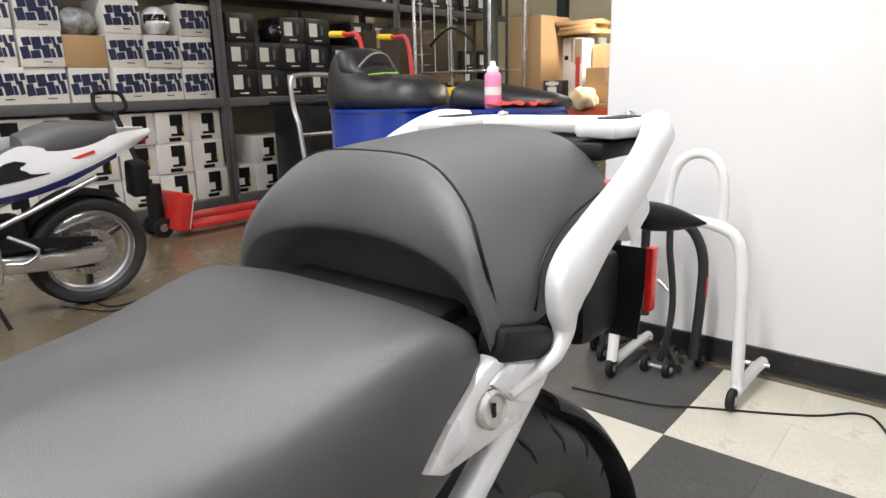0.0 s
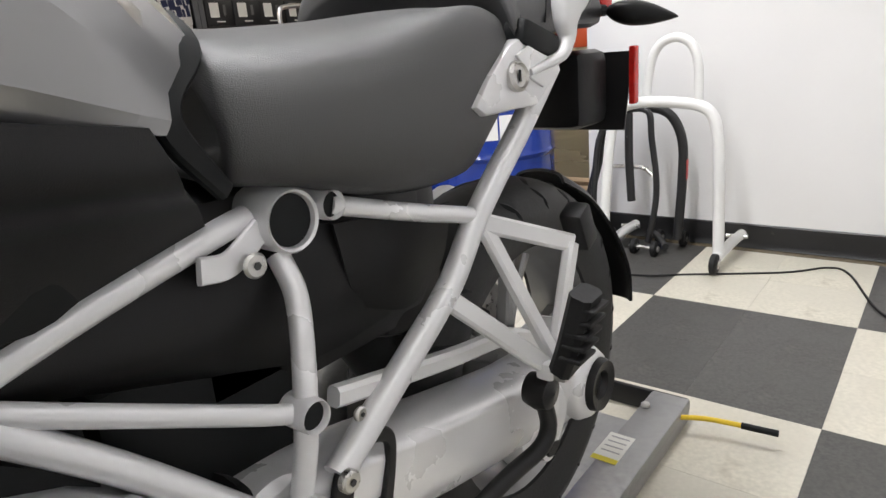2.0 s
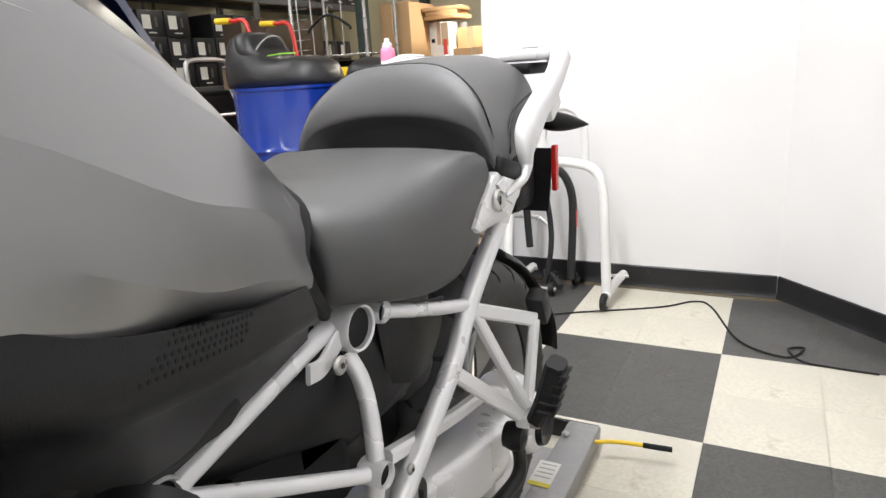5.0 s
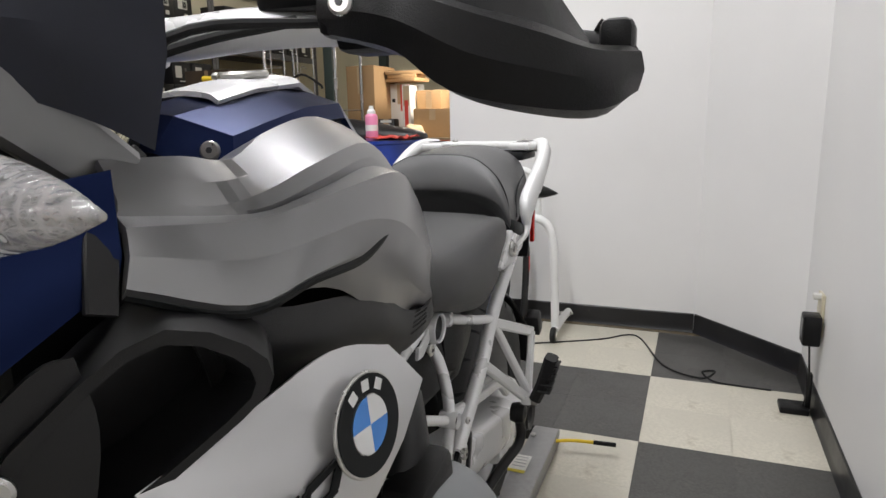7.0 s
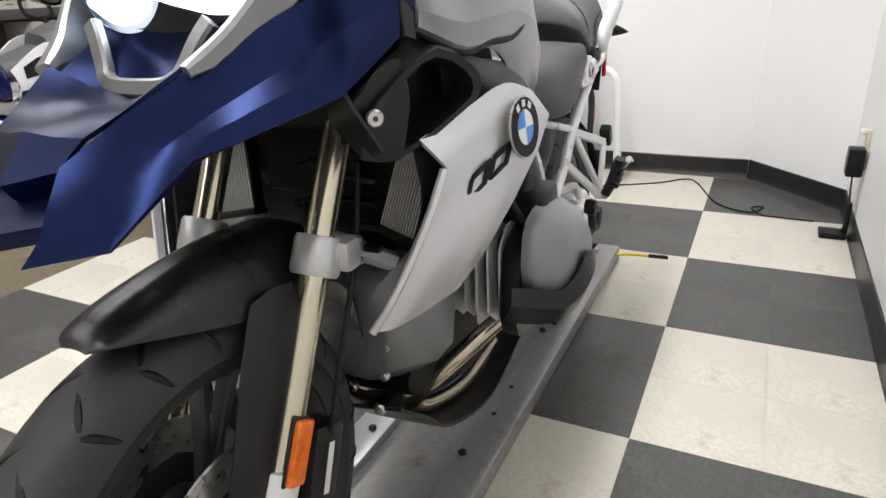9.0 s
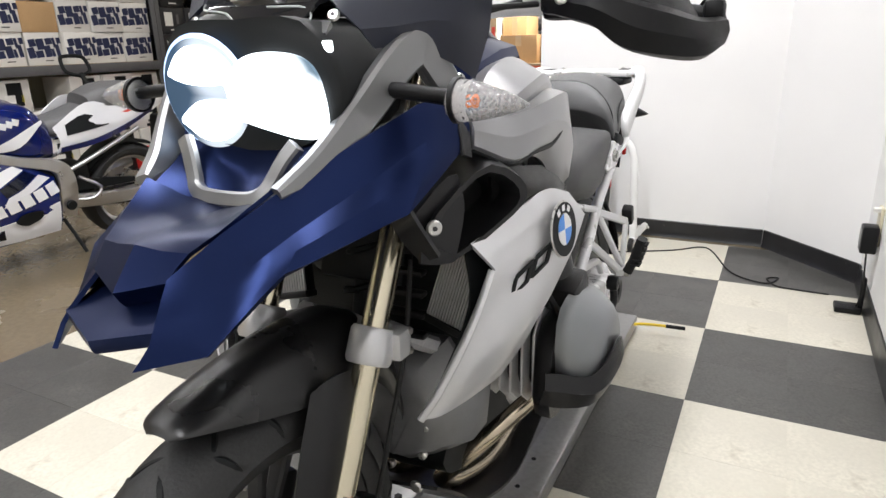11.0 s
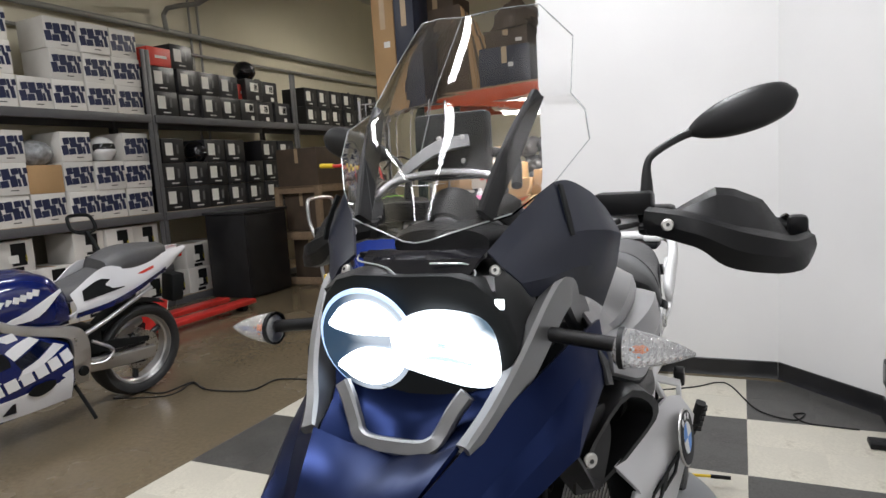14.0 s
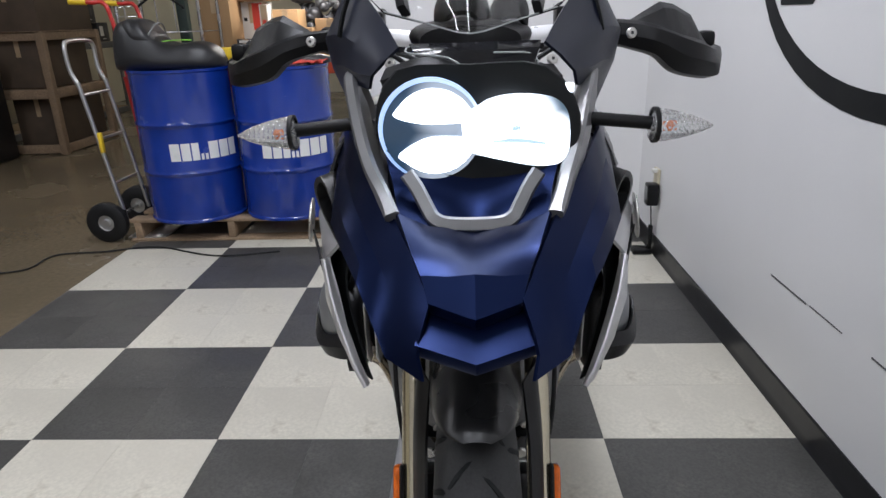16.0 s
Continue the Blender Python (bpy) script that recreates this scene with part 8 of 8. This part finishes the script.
    for nm, mm, rows in (
            ("white_band", SWHITE, (((-.66, .625), (-.44, .66), (-.18, .69)), ((-.62, .61), (-.43, .62), (-.16, .65)))),
            ("white_band", SWHITE, (((-.24, .6), (-.18, .63), (-.1, .65)), ((-.2, .55), (-.13, .585), (-.05, .62)))),
            ("navy_band", SNAVY, (((-.2, .545), (-.12, .58), (-.045, .615)), ((-.17, .495), (-.08, .53), (.01, .58)))),
            ("white_band", SWHITE, (((-.16, .49), (-.07, .525), (.03, .58)), ((-.19, .44), (-.05, .49), (.09, .55)))),
            ("white_band", SWHITE, (((-.5, .515), (-.42, .52), (-.32, .53)), ((-.44, .485), (-.36, .47), (-.28, .49)))),
            ("white_band", SWHITE, (((-.44, .475), (-.37, .465), (-.29, .475)), ((-.41, .45), (-.34, .44), (-.27, .45)))),
            ("white_belly", SWHITE, (((-.35, .33), (-.12, .35), (.12, .41)), ((-.39, .27), (-.13, .275), (.12, .32)), ((-.43, .225), (-.13, .215), (.125, .22)))),
            ("navy_band", SNAVY, (((-.44, .42), (-.37, .38)), ((-.43, .3), (-.385, .31)))),
            ("red_mark", INKR, (((-.5, .565), (-.43, .585), (-.35, .615)), ((-.51, .525), (-.42, .53), (-.335, .555)))),
            ("engine_cover", INKK, (((-.11, .38), (-.05, .39), (.01, .38)), ((-.14, .345), (-.06, .345), (.01, .35)), ((-.11, .32), (-.07, .31), (-.01, .33)))),
            ("navy_flash", SNAVY, (((-.215, .31), (-.2, .312)), ((-.26, .255), (-.19, .25))))):
        off = {"engine_cover": .013, "red_mark": .008, "navy_flash": .01, "navy_band": .009}.get(nm, .006)
        part(nm, sheet(B(), k([[on(y, z, off) for y, z in r] for r in rows]), .003, 3), mm, bf)
    for j in range(6):
        y0, y1 = -.34 + .077 * j, -.28 + .077 * j
        part("print", sheet(B(), k([[on(y + e * .025, .43 + .27 * (y + .34) - e * .064 - .02 * math.sin(3 * (y + .34)), .01) for y in (y0, y1)] for e in (0, 1)]), .002, 2), SWHITE, bf)
    sp_("fairing_vent", loft(B(), k([[(.2, -.255 + .045 * math.cos(a), .54 + .068 * math.sin(a) - .03 * math.cos(a)) for a in (q * math.pi / 4 for q in range(8))], [(.246, -.255 + .04 * math.cos(a), .54 + .063 * math.sin(a) - .03 * math.cos(a)) for a in (q * math.pi / 4 for q in range(8))]]), 1, 3), INKK)
    # frame beam, rear sub-frame, tail
    sp_("frame_beam", ribbon(B(), [(s * .13, -.37, .84), (s * .185, -.2, .715), (s * .2, -.04, .66), (s * .2, .12, .615), (s * .195, .185, .55), (s * .19, .2, .42), (s * .17, .2, .28)], .028, [.04, .055, .055, .075, .1, .11, .1], (1, 0, 0)), ALU, "polished aluminium frame beam")
    sp_("sub_frame", tube(B(), [(s * .13, .18, .52), (s * .13, .4, .6), (s * .1, .75, .74)], .014, 10, 3), ALU)
    tl = sp_("tail_panel", sheet(B(), k([
        [(.1, .2, .8), (.12, .4, .935), (.115, .6, .9), (.08, .87, .955), (.03, 1.06, .965)],
        [(.13, .22, .72), (.145, .4, .8), (.14, .6, .81), (.1, .87, .895), (.04, 1.07, .95)],
        [(.12, .2, .66), (.135, .42, .69), (.125, .62, .745), (.09, .87, .84), (.03, 1.04, .915)]]), .005, 4), SWHITE, "white tail fairing with blue stripe")
    part("tail_stripe", sheet(B(), k([[(.137, .22, .69), (.148, .42, .72), (.138, .62, .775), (.1, .86, .86)], [(.124, .22, .66), (.139, .42, .685), (.129, .62, .74), (.093, .86, .835)]]), .006, 4), SBLUE, tl)
    part("tail_gap", sheet(B(), k([[(.125, .26, .815), (.136, .38, .87), (.142, .52, .81)], [(.14, .26, .755), (.15, .38, .775), (.148, .52, .795)]]), .004, 3), INKK, tl)
    part("tail_mark", box(B(), (s * .13, .68, .865), (.006, .13, .016), 0, pose(0, 0, 0, 16, 0, 0)), INKR, tl)
    sp_("swingarm", ribbon(B(), [(s * .13, .26, .35), (s * .135, .5, .325), (s * .13, .74, .315)], .035, [.085, .085, .08], (1, 0, 0)), ALU, "aluminium swingarm")
    sp_("peg_bracket", tube(B(), [(s * .14, .3, .5), (s * .17, .42, .42), (s * .17, .36, .36), (s * .14, .28, .36)], .01, 8, 3), ALU)
    sp_("mirror", loft(B(), [[(s * (.2 + t * .13) , -.5 + .02 * math.cos(a) - .0, 1.0 + h * math.sin(a)) for a in (q * math.pi / 4 for q in range(8))] for t, h in ((0, .02), (.3, .035), (.8, .03), (1, .008))], 3, 2), SNAVY)
    sp_("mirror_stem", tube(B(), [(s * .12, -.56, .9), (s * .2, -.5, .99)], .01, 8, 1), INKK)
    sp_("clip_on", tube(B(), [(s * .1, -.46, .83), (s * .2, -.42, .82), (s * .32, -.37, .8)], .014, 10, 2), INKK)
sp_("nose", sheet(B(), [[(-.08, -.8, .85), (0, -.83, .87), (.08, -.8, .85)], [(-.1, -.84, .77), (0, -.87, .78), (.1, -.84, .77)], [(-.08, -.8, .66), (0, -.83, .68), (.08, -.8, .66)]], .005, 4), SNAVY)
sp_("windscreen", sheet(B(), [[(-.1, -.79, .87), (0, -.82, .88), (.1, -.79, .87)], [(-.13, -.65, .96), (0, -.67, 1.0), (.13, -.65, .96)], [(-.1, -.48, 1.02), (0, -.47, 1.07), (.1, -.48, 1.02)]], .004, 5), VISOR, "dark tinted windscreen")
sp_("front_fender", sheet(B(), [[(-.075, -.61 + .325 * math.cos(a), .3 + .325 * math.sin(a) - .03), (0, -.61 + .34 * math.cos(a), .3 + .34 * math.sin(a)), (.075, -.61 + .325 * math.cos(a), .3 + .325 * math.sin(a) - .03)] for a in (radians(d) for d in (165, 130, 95, 60, 35))], .004, 4), SNAVY, "navy front fender")
tk = sp_("fuel_tank", loft(B(), [ring(-.4, .87, .08, .82, .13, .74, .14), ring(-.28, .93, .11, .86, .17, .71, .16), ring(-.12, .955, .12, .88, .19, .69, .17), ring(.06, .93, .11, .84, .17, .65, .16), ring(.17, .83, .08, .76, .13, .64, .12)], 4, 4), SBLUE, "royal blue fuel tank", None, 60)
part("tank_flash", sheet(B(), [[(.18, -.2, .745), (.199, -.1, .785), (.188, .09, .875)], [(.178, -.18, .725), (.2, -.04, .745), (.19, .095, .862)]], .006, 4), SWHITE, tk)
for j in range(6):
    part("print", box(B(), (.186 - .004 * abs(j - 3), -.215 + .035 * j, .842 + .007 * j), (.026, .03, .034), 0, pose(0, 0, 0, -16, 0, 0)), SWHITE, tk)
part("filler_cap", disc(B(), (0, -.18, .95), (0, 0, 1), .05, .012), BOLT, tk)
sp_("seat", loft(B(), [ring(.16, .83, .06, .81, .09, .75, .09), ring(.3, .85, .09, .83, .12, .77, .12), ring(.45, .9, .09, .88, .11, .8, .11)], 4, 3), SEATH, "black rider seat", None, 60)
sp_("passenger_seat", loft(B(), [ring(.43, .955, .07, .935, .1, .87, .11), ring(.56, 1.0, .09, .97, .12, .89, .12), ring(.72, 1.01, .08, .985, .11, .91, .11), ring(.88, 1.0, .05, .985, .075, .93, .07)], 4, 3), SEATH, "black passenger seat", None, 60)
sp_("engine", box(B(), (0, -.1, .42), (.36, .5, .4), .06), INKK, "black engine block")
sp_("silencer", tube(B(), [(-.12, .2, .25), (-.17, .5, .34), (-.18, .85, .45)], [.04, .055, .055], 18, 3), ALU, "aluminium silencer")
sp_("tail_light", box(B(), (0, 1.03, .91), (.08, .04, .04), .01), LENSRED)
sp_("rear_hugger", sheet(B(), [[(-.08, .7 + .335 * math.cos(a), .315 + .335 * math.sin(a)), (0, .7 + .345 * math.cos(a), .315 + .345 * math.sin(a)), (.08, .7 + .335 * math.cos(a), .315 + .335 * math.sin(a))] for a in (radians(d) for d in (60, 100, 140, 170))], .004, 4), INKK)
sp_("plate_bracket", box(B(), (0, 1.0, .68), (.12, .1, .2), .02), INKK)
sp_("side_stand", tube(B(), [(.12, .16, .32), (.2, .2, .18), (.265, .23, .065)], .011, 10, 2), INKK, "black side stand")
sp_("chain_guard", ribbon(B(), [(.1, .26, .44), (.105, .5, .42), (.105, .72, .4)], .012, [.07, .06, .03], (1, 0, 0), 3), INKK, "black chain guard")
for z_ in (.37, .245):
    sp_("chain", ribbon(B(), [(.09, .24, .33 + (z_ - .3) * .5), (.09, .7, z_)], .014, .016, (1, 0, 0), 1), RUBBER, "oily drive chain")
sp_("sprocket", lathe(B(), [(.05, -.003), (.075, -.003), (.075, .003), (.05, .003)], axis((.09, .7, .31), (1, 0, 0)), 36, True), BOLT, "steel rear sprocket")
sp_("swingarm_pivot_cover", disc(B(), (.2, .2, .36), (1, 0, 0), .03, .02, .004, 20), INKK)
# added black box keeps the shaded space under the seat from showing through
sp_("lower_cowl", box(B(), (0, .28, .46), (.2, .26, .2), .04), INKK, "black filler box standing in for the shade under the seat")
sport.matrix_basis = Matrix.Translation((-3.685, -1.815, 0.0)) @ pose(0, 0, 0, 0, 0, -2.8) @ pose(0, 0, 0, 0, 9, 0) @ Matrix.Scale(.975, 4)

# ---- floor tiles ----
def tile_mesh(name, mat_):
    bm = B()
    w, b = S / 2 - 0.00025, 0.0008
    box(bm, (0, 0, ZT / 2 - 0.001), (2 * w, 2 * w, ZT + 0.002))
    me = bpy.data.meshes.new(name)
    top = [f for f in bm.faces if f.normal.z > 0.9]
    bmesh.ops.inset_region(bm, faces=top, thickness=b)
    for f in bm.faces:
        if f.normal.z > 0.9 and f.calc_area() > 0.05:
            for v in f.verts:
                v.co.z += 0.0003
    bm.to_mesh(me)
    bm.free()
    me.materials.append(mat_)
    return me


LIGHT_TILE, DARK_TILE = tile_mesh("cream_tile", TILEW), tile_mesh("dark_tile", TILEB)
for i in range(-8, 2):
    for j in range(-29, 0):
        x0, y0 = (i + 0.5) * S, (j + 0.5) * S
        dark = ((i // 2) + (j // 2)) % 2 != 0
        o = new("floor_tile", DARK_TILE if dark else LIGHT_TILE)
        o.parent = floor
        o.location = (x0 - (0.004 if i == 1 else 0), y0, 0)
